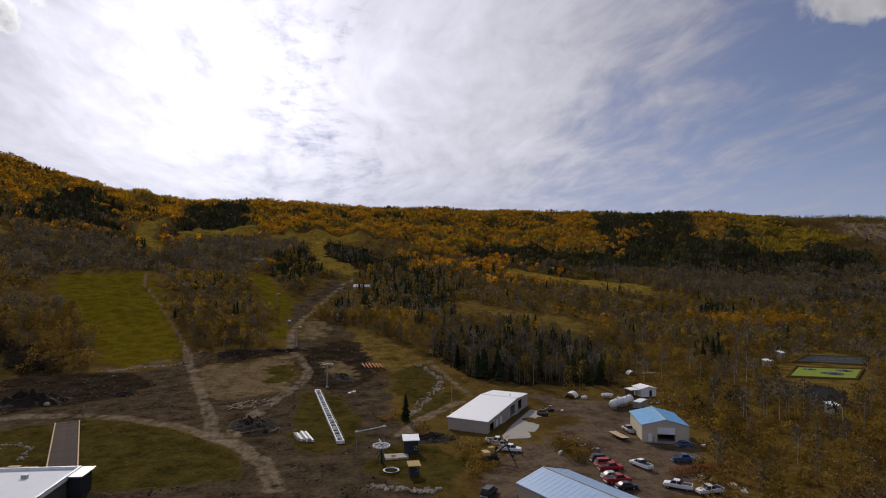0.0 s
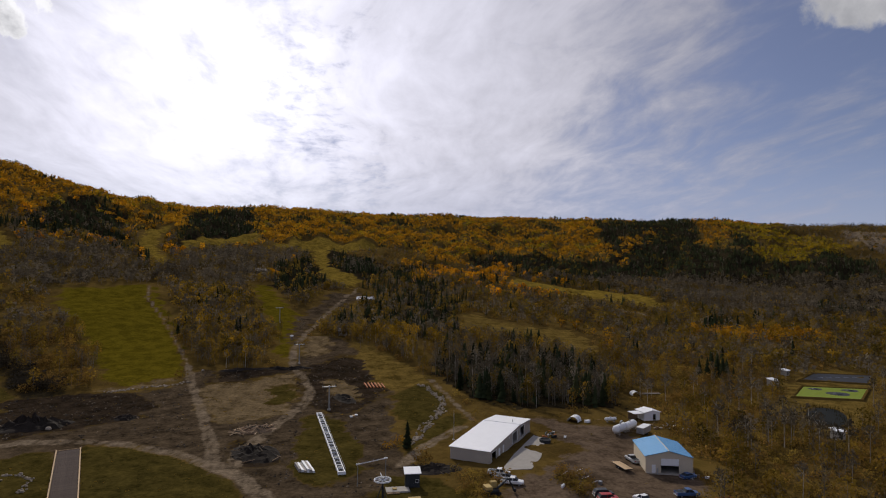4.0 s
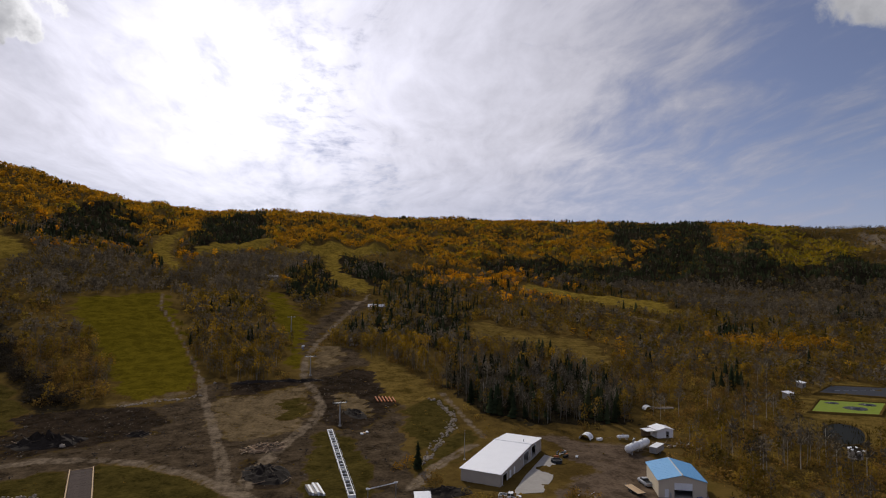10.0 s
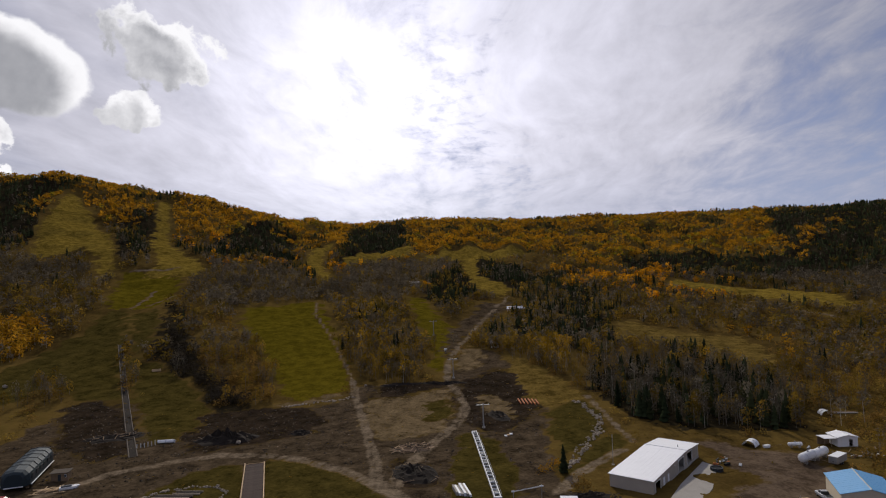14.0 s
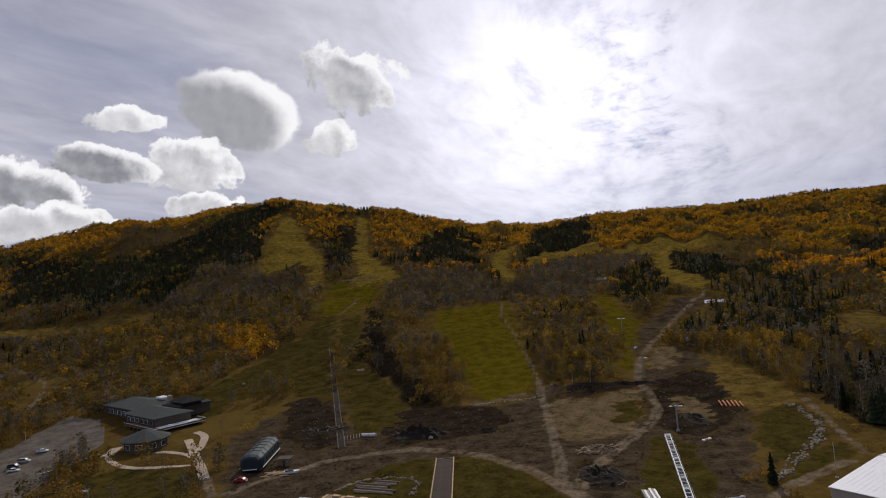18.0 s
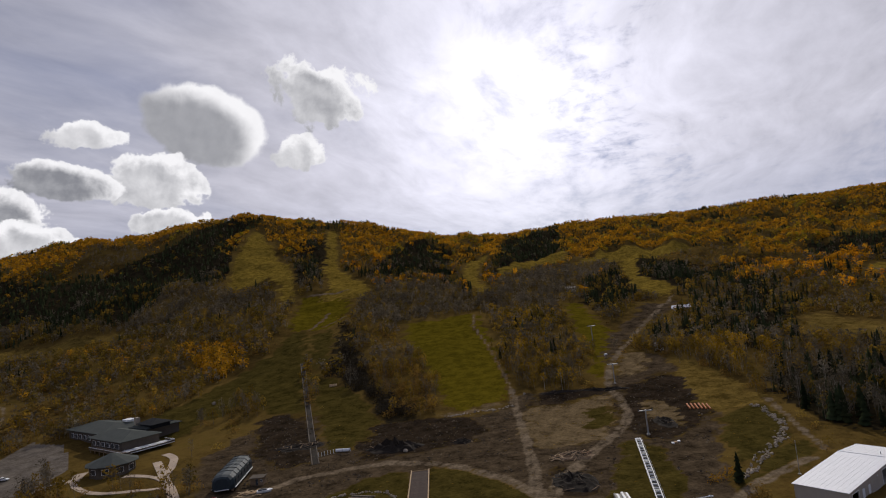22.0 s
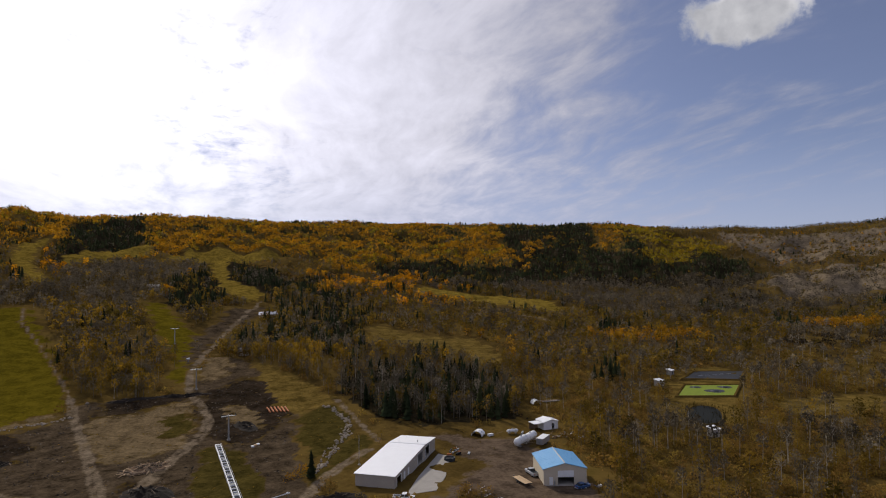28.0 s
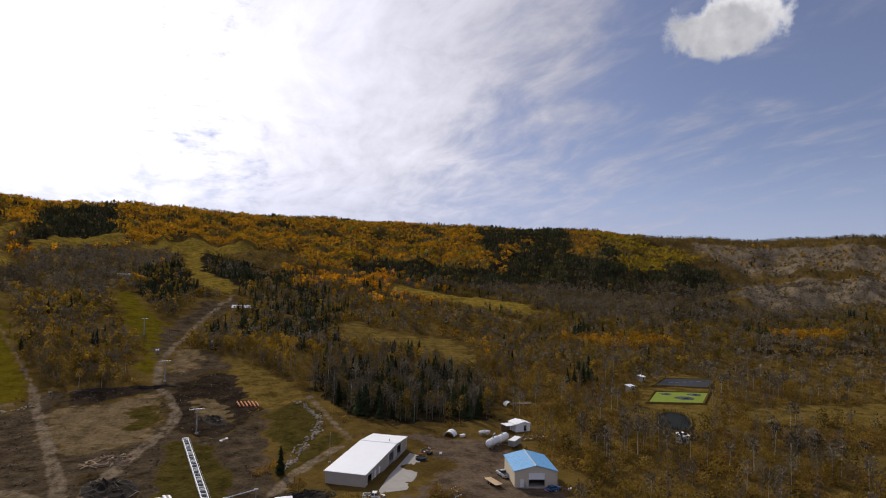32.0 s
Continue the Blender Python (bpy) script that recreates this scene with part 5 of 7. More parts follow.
# long shed with a white roof
wd = Vector((15.4, 37.4))
turn = math.degrees(math.atan2(wd.y, wd.x)) - 2.0
shed = gable_shed("equipment_shed", "long tan metal shed with a bright white roof and open bays", pose(13.8, 163.0, gz(14, 165) - 0.05, 0, 0, turn), 39.0, 11.6, 3.45, 4.35, 0.70, "tan_metal", "white_metal",
                  ((2.0, 5.6, 0, 2.5), (20.5, 25.5, 0, 3.2), (28.5, 33.0, 0, 3.2)), ((7.6, 8.9, 0.05, 2.2, "white_paint"), (11.2, 12.4, 0.05, 2.2, "white_paint")), roof_label="bright white sheet-metal roof slope")
part("wall_light", box(B(), 17.0, 17.3, -0.22, -0.004, 2.7, 2.95, 0.02), "white_paint", shed)
part("vent_pipe", rod(B(), (30.0, 3.0, 3.9), (30.0, 3.0, 5.0), 0.12), "steel", shed)
part("downpipe", rod(B(), (38.85, -0.09, 0.0), (38.85, -0.09, 3.3), 0.06), "white_paint", shed)

# square garage with a blue roof
garage = gable_shed("blue_roof_garage", "cream metal garage with a bright blue gable roof and half-open door", pose(55.2, 160.2, gz(60, 165) + 0.1, 0, 0, -6.0), 12.0, 14.5, 4.45, 5.95, 0.5, "cream_metal", "blue_roof",
                    ((4.0, 8.6, 0, 3.9),), ((1.6, 2.6, 0.05, 2.2, "white_paint"),), trim="cream_metal", roof_label="bright blue sheet-metal roof slope")
rolled = B()
for i in range(4):
    box(rolled, 4.02, 8.58, 0.02, 0.09, 2.05 + i * 0.46, 2.05 + i * 0.46 + 0.45, 0.015)
part("roller_door", rolled, "white_paint", garage, "half-raised white sectional door")
for x0 in (0.0, 12.05):
    part("corner_trim", box(B(), x0 - 0.02, x0 + 0.17, -0.035, -0.004, 0, 4.4), "cream_metal", garage)
part("gas_bottle", loft(B(), [[(2.95 + r * math.cos(a), -0.5 + r * math.sin(a), z) for a in np.linspace(0, 5.6, 9)] for z, r in ((0.0, 0.2), (1.2, 0.2), (1.4, 0.08), (1.5, 0.08))]), "steel", garage)

# nearer barn with a pale blue roof
barn = gable_shed("pale_roof_barn", "barn with a pale blue metal gable roof", pose(15.6, 115.0, gz(15, 115), 0, 0, -146.5 + 180), 13.4, 18.0, 3.9, 5.6, 0.5, "tan_metal", "pale_blue_roof", trim="tan_metal")
barn.matrix_basis = pose(27.0, 122.8, gz(20, 118), 0, 0, 180 + 33.5)

# big low building under the flat white roof, and its stair block
low = thing("flat_roof_lodge", "large lodge building with a flat white membrane roof", "building", pose(-116.5, 117.0, gz(-100, 110), 0, 0, 6.5))
part("wall", box(B(), 0.3, 44.5, -27.7, -0.3, -0.5, 3.7), "stucco", low)
part("roof_membrane", box(B(), 0.25, 44.55, -27.75, -0.25, 3.72, 3.9), "membrane", low, "white roof membrane")
for i, (a, b, c, d) in enumerate(((0, 44.8, -0.3, 0.0), (0, 44.8, -28.0, -27.7), (0, 0.3, -27.7, -0.3), (44.5, 44.8, -27.7, -0.3))):
    part("parapet", box(B(), a, b, c, d, 3.5, 4.35, 0.03), "white_paint", low)
    part("coping", box(B(), a - 0.06, b + 0.06, c - 0.06, d + 0.06, 4.352, 4.43, 0.02), "steel", low)
for hx, hy in ((12.0, -4.5), (27.0, -9.0), (36.0, -5.0)):
    v = part("roof_vent", box(B(), hx, hx + 1.1, hy, hy + 0.8, 3.9, 4.5, 0.04), "steel", low)
    part("vent_cap", box(B(), hx - 0.12, hx + 1.22, hy - 0.12, hy + 0.92, 4.502, 4.62, 0.03), "white_paint", v)
part("stair_block", box(B(), 44.83, 47.0, -5.5, -0.5, -0.4, 4.0, 0.03), "dark_steel", low)
part("stair_roof", box(B(), 44.83, 47.6, -5.9, 0.2, 4.02, 4.25, 0.03), "steel", low)


# ---- ramp from the lodge ----
def ramp():
    a, b = Vector((-105.5, 171.5)), Vector((-81.5, 131.0))
    d = (b - a)
    length, m = d.length, pose(a.x, a.y, 0, 0, 0, math.degrees(math.atan2(d.y, d.x)))
    ob = thing("walkway_ramp", "long straight brown plank ramp with pale timber kerbs", "walkway", m)
    z0, z1 = gz(a.x, a.y) + 0.25, gz(b.x, b.y) + 0.45
    ob.matrix_basis = pose(a.x, a.y, z0, 0, -math.degrees(math.atan2(z1 - z0, length)), math.degrees(math.atan2(d.y, d.x)))
    rr = random.Random(3)
    k, mesh = 0.0, None
    while k < length:
        if mesh is None:
            first = part("plank", box(B(), 0, 0.36, -2.7, 2.7, -0.9, 0.1, 0.01), "deck", ob)
            mesh = first.data
        else:
            o = new("plank", mesh)
            o.parent, o.matrix_basis = ob, pose(k, rr.uniform(-0.02, 0.02), rr.uniform(-0.008, 0.008))
        k += 0.375
    for y in (-2.92, 2.92):
        part("kerb", box(B(), -0.3, length, y - 0.14, y + 0.14, -0.9, 0.32, 0.03), "fresh_wood", ob)
    for i in range(9):
        for y in (-3.15, 3.15):
            part("post", box(B(), i * 5.2, i * 5.2 + 0.14, y - 0.07, y + 0.07, -0.9, 0.55), "wood", ob)
    part("crossbar", box(B(), 0.4, 0.7, -2.6, 2.6, 0.12, 0.24), "wood", ob)


ramp()


# ---- the lift and its sheds ----
def long_tray():
    a, b = Vector((-43.0, 214.5)), Vector((-24.6, 153.4))
    d = b - a
    z = gz(-34, 185)
    ob = thing("conveyor_frame", "long white steel trough full of dark rollers lying on the grass", "ski lift", pose(a.x, a.y, z, 0, 0, math.degrees(math.atan2(d.y, d.x))) @ Matrix.Diagonal((1, 0.78, 1, 1)))
    n = d.length
    for y, wide in ((-1.15, 0.34), (0.95, 0.30)):
        part("side_rail", box(B(), 0, n, y, y + wide, 0.0, 0.75, 0.04), "white_paint", ob)
    part("belt_bed", box(B(), 0.1, n - 0.1, -0.8, 0.94, 0.05, 0.34), "dark_steel", ob)
    for k in range(23):
        x = 1.2 + k * (n - 2.6) / 22
        r = part("roller_frame", box(B(), x - 0.62, x + 0.5, -0.66, 0.8, 0.36, 0.72, 0.05), "rubber" if k % 3 else "dark_steel", ob)
        part("bracket", box(B(), x + 0.62, x + 0.80, -0.7, 0.84, 0.36, 0.66), "white_paint", r)
    for x in (0.0, n - 0.5):
        part("end_plate", box(B(), x - 0.02, x + 0.52, -1.25, 1.35, 0.0, 0.85, 0.05), "white_paint", ob)
    part("hand_rail", rod(B(), (2, 1.55, 0.9), (n - 2, 1.55, 0.9), 0.05, n=6), "steel", ob)
    for k in range(12):
        part("rail_post", rod(B(), (2 + k * (n - 4) / 11, 1.55, 0), (2 + k * (n - 4) / 11, 1.55, 0.9), 0.04, n=6), "steel", ob)


long_tray()


def bullwheel():
    x, y = -12.7, 138.0
    ob = thing("lift_bullwheel", "white spoked lift return wheel on a steel stand", "ski lift", stand(x, y))
    r, h = 1.85, 4.1
    ring = B()
    prof = ((r, -0.16), (r + 0.16, -0.16), (r + 0.16, 0.16), (r, 0.16))
    loops = [[((q) * math.cos(a), (q) * math.sin(a), h + dz) for q, dz in prof] for a in np.linspace(0, 2 * math.pi, 41)]
    loft(ring, loops, False)
    part("rim", ring, "white_paint", ob)
    for i in range(8):
        a = i * math.pi / 4
        part("spoke", rod(B(), (0.3 * math.cos(a), 0.3 * math.sin(a), h), (r * math.cos(a), r * math.sin(a), h), 0.09, n=6), "white_paint", ob)
    part("hub", rod(B(), (0, 0, h - 0.4), (0, 0, h + 0.45), 0.36, 0.3, 14), "steel", ob)
    part("arm", rod(B(), (0, 0, h + 0.5), (-0.7, 1.7, h + 0.95), 0.12, n=6), "white_paint", ob)
    part("mast", rod(B(), (0.1, 0, 0), (0, 0, h - 0.3), 0.26, 0.2, 12), "dark_steel", ob)
    for dx, dy in ((-1.2, -0.8), (1.1, -0.9), (0.2, 1.3)):
        part("leg", rod(B(), (dx, dy, 0), (0, 0, h - 1.0), 0.11, n=6), "dark_steel", ob)


bullwheel()


def gantry():
    ob = thing("lift_gantry", "slim white beam carried by two thin grey masts", "ski lift", pose(0, 0, 0))
    p, q = Vector((-19.4, 145.0, gz(-19, 145) + 5.2)), Vector((-13.0, 148.6, gz(-13, 149) + 5.6))
    part("beam", rod(B(), p, q, 0.12, n=6), "white_paint", ob)
    for v in (p, q):
        part("mast", rod(B(), (v.x, v.y, gz(v.x, v.y) - 0.1), v, 0.1, 0.07, 8), "steel", ob)
        s = part("sheave", rod(B(), v + Vector((-0.45, 0, 0)), v + Vector((0.45, 0.2, 0)), 0.2, n=10), "white_paint", ob)
        part("pin", rod(B(), v + Vector((0, 0, -0.3)), v + Vector((0, 0, 0.4)), 0.06, n=6), "steel", s)


gantry()


def hut(x, y, wx, wy, h, turn, wall, roof, name, label, tilt=0.25):
    ob = thing(name, label, "shed", stand(x, y, turn))
    b = part("body", wall_box(wx, wy, h), wall, ob)
    bm = B()
    slab(bm, ((-wx / 2 - 0.35, -wy / 2 - 0.35), (wx / 2 + 0.35, -wy / 2 - 0.35), (wx / 2 + 0.35, wy / 2 + 0.35), (-wx / 2 - 0.35, wy / 2 + 0.35)),
         lambda px, py: h + 0.02 + tilt * (py / wy + 0.5), lambda px, py: h + 0.16 + tilt * (py / wy + 0.5))
    part("roof", bm, roof, ob)
    d = part("door", box(B(), -0.4, 0.45, -wy / 2 - 0.06, -wy / 2 - 0.003, 0.05, 2.0, 0.01), "dark_steel", ob)
    part("door_handle", box(B(), 0.28, 0.36, -wy / 2 - 0.1, -wy / 2 - 0.061, 0.95, 1.05), "steel", d)
    w0 = part("window_frame", box(B(), wx / 2 - 1.0, wx / 2 - 0.25, -wy / 2 - 0.04, -wy / 2 - 0.003, 1.1, 1.9), "white_paint", ob)
    part("pane", box(B(), wx / 2 - 0.94, wx / 2 - 0.31, -wy / 2 - 0.046, -wy / 2 - 0.041, 1.16, 1.84), "glass", w0)
    return ob


def wall_box(wx, wy, h):
    return box(B(), -wx / 2, wx / 2, -wy / 2, wy / 2, -0.2, h, 0.03)


hut(-6.3, 146.0, 3.4, 2.6, 3.3, 8, "dark_steel", "white_metal", "operator_hut", "dark lift operator hut with a tilted white roof", 0.5)
hut(-4.9, 130.3, 2.1, 1.9, 2.3, 12, "dark_steel", "yellow_paint", "pump_booth", "small dark booth with a pale weathered roof", 0.25)
pad = thing("loading_pad", "pale concrete and board loading pad beside the lift wheel", "platform", stand(-9.2, 143.2, 10))
part("slab", box(B(), -3.2, 2.4, -1.6, 1.6, -0.4, 0.25, 0.03), "concrete", pad)
for k in range(6):
    part("board", box(B(), -3.1 + k * 0.5, -2.66 + k * 0.5, -2.6, -1.65, 0.05, 0.18, 0.01), "wood", pad)
part("cover", box(B(), -1.6, -0.6, -0.6, 0.5, 0.252, 0.5, 0.04), "yellow_paint", pad)
hoop = thing("cable_coil", "loose coil of dark haul cable on the grass", "cable", stand(-10.0, 133.0))
for k in range(3):
    bm = B()
    loft(bm, [[((1.5 + 0.12 * k + 0.07 * math.cos(b)) * math.cos(a), (1.5 + 0.12 * k + 0.07 * math.cos(b)) * math.sin(a), 0.09 + 0.05 * k + 0.07 * math.sin(b)) for b in np.linspace(0, 5.0, 6)] for a in np.linspace(0, 6.283, 29)], False)
    part("loop", bm, "steel", hoop)


def lift_tower(x, y, h, turn):
    ob = thing("lift_tower", "slender galvanised lift tower with a crossarm and wheel trains", "ski lift", stand(x, y, turn), group="lift towers on the slope")
    part("base", rod(B(), (0, 0, -0.4), (0, 0, 0.5), 0.7, 0.6, 12), "concrete", ob)
    part("pole", rod(B(), (0, 0, 0.4), (0, 0, h), 0.3, 0.2, 12), "steel", ob)
    part("crossarm", box(B(), -2.6, 2.6, -0.15, 0.15, h - 0.5, h - 0.2, 0.02), "steel", ob)
    for s in (-2.4, 2.4):
        t = part("wheel_train", box(B(), s - 0.1, s + 0.1, -1.2, 1.2, h - 0.16, h + 0.06, 0.02), "dark_steel", ob)
        for k in range(4):
            part("sheave", rod(B(), (s - 0.08, -0.95 + k * 0.63, h + 0.16), (s + 0.08, -0.95 + k * 0.63, h + 0.16), 0.2, n=10), "rubber", t)
    for k in range(8):
        part("rung", rod(B(), (-0.2, -0.3, 1.5 + k * (h - 2.5) / 7), (0.2, -0.3, 1.5 + k * (h - 2.5) / 7), 0.025, n=4), "steel", ob)


lift_tower(-41.1, 223.1, 9.0, 20)
lift_tower(-71.5, 303.0, 10.0, 20)
lift_tower(-110.0, 407.0, 10.5, 20)


# ---- vehicles ----
def vehicle(name, label, kind, paint, m, group="vehicles parked round the yard"):
    """A pickup, van or car, front towards +x, wheels on z = 0."""
    L, W2, sill = {"pickup": (5.7, 0.98, 0.55), "suv": (4.8, 0.95, 0.5), "car": (4.5, 0.9, 0.42)}[kind]
    ob = thing(name, label, "vehicle", m, group)
    f, r = L / 2, -L / 2
    hood = {"pickup": 1.18, "suv": 1.12, "car": 0.95}[kind]

    def ring(x, w_, z0, z1, c=0.12):
        return [(x, -w_, z0 + c), (x, -w_ + c, z0), (x, w_ - c, z0), (x, w_, z0 + c), (x, w_, z1 - c), (x, w_ - c, z1), (x, -w_ + c, z1), (x, -w_, z1 - c)]
    rear_top = {"pickup": 1.22, "suv": 1.12, "car": 1.0}[kind]
    body = loft(B(), [ring(r, W2 * 0.93, sill, rear_top - 0.06), ring(r + 0.18, W2, sill - 0.1, rear_top), ring(0.0, W2, sill - 0.14, rear_top - 0.02), ring(f - 1.3, W2, sill - 0.12, hood + 0.02), ring(f - 0.2, W2 * 0.97, sill - 0.08, hood - 0.1), ring(f, W2 * 0.88, sill, hood - 0.22)])
    shell = part("body", body, paint, ob)
    tops = {"pickup": (-0.75, -0.45, 0.85, 1.5, 1.86), "suv": (r + 0.15, r + 0.5, 0.75, 1.35, 1.78), "car": (r + 0.55, r + 1.2, 0.45, 1.2, 1.45)}[kind]
    a, b, c, d, h = tops
    zb = hood - 0.02
    cab = loft(B(), [ring(a, W2 * 0.9, zb - 0.1, zb + 0.12, 0.05), ring(b, W2 * 0.8, zb - 0.1, h, 0.1), ring(c, W2 * 0.8, zb - 0.1, h, 0.1), ring(d, W2 * 0.9, zb - 0.1, zb + 0.1, 0.05)])
    part("cab_glass", cab, "glass", ob)
    part("cab_roof", box(B(), b + 0.04, c - 0.04, -W2 * 0.78, W2 * 0.78, h - 0.06, h + 0.035, 0.03), paint, ob)
    for y in (-W2 * 0.84, W2 * 0.8):
        part("pillar", box(B(), (b + c) / 2 - 0.06, (b + c) / 2 + 0.06, y, y + 0.06, zb - 0.05, h - 0.03), paint, ob)
    if kind == "pickup":
        bed = B()
        for x0, x1, y0, y1, z1 in ((r + 0.12, -0.85, -W2 * 0.99, -W2 * 0.86, 1.3), (r + 0.12, -0.85, W2 * 0.86, W2 * 0.99, 1.3), (r + 0.02, r + 0.14, -W2 * 0.95, W2 * 0.95, 1.28)):
            box(bed, x0, x1, y0, y1, 1.0, z1, 0.02)
        part("bed_sides", bed, paint, ob)
        part("bed_floor", box(B(), r + 0.15, -0.86, -W2 * 0.855, W2 * 0.855, 1.2, 1.235), "dark_steel", ob)
    for x in (f - 1.02, r + 1.08):
        for y in (-W2 + 0.02, W2 - 0.22):
            w_ = part("wheel", rod(B(), (x, y, 0.36), (x, y + 0.2, 0.36), 0.36, n=16), "rubber", ob)
            part("rim", rod(B(), (x, y - 0.012, 0.36), (x, y + 0.212, 0.36), 0.21, n=10), "steel", w_)
    for y in (-W2 * 0.72, W2 * 0.52):
        part("headlight", box(B(), f - 0.1, f + 0.015, y, y + 0.3, hood - 0.46, hood - 0.28, 0.02), "lens", ob)
        part("tail_light", box(B(), r - 0.015, r + 0.08, y, y + 0.2, rear_top - 0.4, rear_top - 0.15, 0.02), "tail", ob)
    part("front_bumper", box(B(), f - 0.05, f + 0.1, -W2 * 0.9, W2 * 0.9, sill - 0.12, sill + 0.12, 0.04), "steel", ob)
    part("rear_bumper", box(B(), r - 0.1, r + 0.05, -W2 * 0.9, W2 * 0.9, sill - 0.12, sill + 0.1, 0.04), "steel", ob)
    return ob


for x, y, turn, kind, paint, nm, words in (
        (15.6, 154.4, -12, "pickup", "white_paint", "pickup_truck", "white pickup truck with a dark open bed by the shed"),
        (16.8, 151.4, -12, "pickup", "silver", "pickup_truck", "silver-white pickup truck in a row by the shed"),
        (18.2, 148.3, -12, "pickup", "white_paint", "pickup_truck", "white pickup truck parked beside an excavator"),
        (47.2, 137.5, 118, "pickup", "white_paint", "pickup_truck", "white pickup truck alone in the gravel yard"),
        (38.9, 141.6, 8, "suv", "dark_paint", "station_wagon", "dark station wagon beside red cars in the yard"),
        (39.2, 138.6, 8, "suv", "red", "station_wagon", "dark red station wagon in the yard row"),
        (39.6, 135.7, 8, "pickup", "red", "pickup_truck", "red pickup truck in the yard row"),
        (38.2, 130.0, 10, "car", "silver", "sedan_car", "grey sedan in the yard row"),
        (38.6, 127.0, 10, "pickup", "red", "pickup_truck", "bright red pickup truck in the yard row"),
        (39.4, 123.6, 10, "car", "dark_paint", "sedan_car", "black sedan at the end of the row"),
        (65.3, 157.2, 20, "car", "blue", "sedan_car", "blue car by the garage corner"),
        (59.0, 142.6, 6, "pickup", "blue", "pickup_truck", "dark blue pickup truck by the yard edge"),
        (50.4, 124.4, 150, "pickup", "white_paint", "pickup_truck", "white pickup truck by the junk racks"),
        (55.8, 121.8, 195, "pickup", "white_paint", "pickup_truck", "white work truck by the junk racks"),
        (54.8, 170.0, 100, "pickup", "silver", "pickup_truck", "silver pickup truck parked beside the garage wall"),
        (10.6, 119.5, 60, "suv", "dark_paint", "station_wagon", "black vehicle at the foot of the stone wall"),
        (17.4, 118.6, 75, "pickup", "dark_paint", "pickup_truck", "black pickup truck beside the pale-roofed barn"),
        (-276.5, 114.0, 35, "suv", "dark_paint", "station_wagon", "dark car on the lodge parking lot"),
        (-270.5, 111.5, 35, "car", "white_paint", "sedan_car", "white car on the lodge parking lot"),
        (-281.0, 119.5, 35, "suv", "silver", "station_wagon", "grey car on the lodge parking lot"),
        (-291.0, 131.0, 35, "car", "white_paint", "sedan_car", "white car by the lodge drive"),
        (-158.0, 130.5, 200, "car", "red", "sedan_car", "bright red car beside the dark lift hull")):
    vehicle(nm, words, kind, paint, stand(x, y, turn))


def excavator():
    ob = thing("excavator", "worn yellow excavator standing behind the pickup row", "machine", stand(12.6, 140.5, 20))
    for y in (-1.2, 0.7):
        t = part("track", box(B(), -2.0, 2.0, y, y + 0.55, 0.02, 0.85, 0.25), "rubber", ob)
        for k in range(4):
            part("roller", rod(B(), (-1.4 + k * 0.93, y - 0.02, 0.42), (-1.4 + k * 0.93, y + 0.57, 0.42), 0.2, n=10), "dark_steel", t)
    part("platform", box(B(), -1.9, 1.4, -1.25, 1.25, 0.95, 1.5, 0.08), "dark_steel", ob)
    part("engine_cover", box(B(), -1.85, -0.3, -1.2, 1.2, 1.52, 2.3, 0.1), "yellow_paint", ob)
    part("cab", box(B(), -0.1, 1.35, 0.1, 1.2, 1.52, 2.95, 0.08), "yellow_paint", ob)
    part("cab_window", box(B(), 1.36, 1.4, 0.2, 1.1, 1.8, 2.8), "glass", ob)
    part("boom", rod(B(), (1.2, -0.4, 1.6), (4.0, -0.4, 3.6), 0.28, 0.2, 6), "dark_steel", ob)
    part("stick", rod(B(), (4.0, -0.4, 3.6), (5.3, -0.4, 1.2), 0.2, 0.14, 6), "dark_steel", ob)
    part("bucket", loft(B(), [[(5.2, -0.9, 1.2), (5.2, 0.1, 1.2), (5.5, 0.1, 0.3), (5.5, -0.9, 0.3)], [(5.9, -0.9, 1.0), (5.9, 0.1, 1.0), (5.8, 0.1, 0.35), (5.8, -0.9, 0.35)]]), "dark_steel", ob)


excavator()


# ---- tanks, trailers and stores behind the garage ----
def tank(x, y, length, r, turn, label):
    ob = thing("gas_tank", label, "tank", stand(x, y, turn), group="white gas tanks")
    rings = [[(px, q * r * math.cos(a), r + 0.45 + q * r * math.sin(a)) for a in np.linspace(0, 2 * math.pi, 18, endpoint=False)] for px, q in
             ((-length / 2, 0.15), (-length / 2 + r * 0.1, 0.5), (-length / 2 + r * 0.35, 0.85), (-length / 2 + r * 0.8, 1.0), (length / 2 - r * 0.8, 1.0), (length / 2 - r * 0.35, 0.85), (length / 2 - r * 0.1, 0.5), (length / 2, 0.15))]
    part("shell", loft(B(), rings), "white_paint", ob)
    for s in (-0.28, 0.28):
        part("saddle", box(B(), s * length - 0.25, s * length + 0.25, -r * 0.8, r * 0.8, -0.1, 0.75, 0.03), "concrete", ob)
        part("band", loft(B(), [[(s * length + dx, (r + 0.03) * math.cos(a), r + 0.45 + (r + 0.03) * math.sin(a)) for a in np.linspace(0, 2 * math.pi, 18, endpoint=False)] for dx in (-0.06, 0.06)], False), "steel", ob)
    d = part("dome", rod(B(), (0, 0, 2 * r + 0.4), (0, 0, 2 * r + 0.75), 0.3, n=10), "steel", ob)
    part("valve", rod(B(), (0.1, 0, 2 * r + 0.75), (0.1, 0, 2 * r + 0.95), 0.08, n=6), "dark_steel", d)


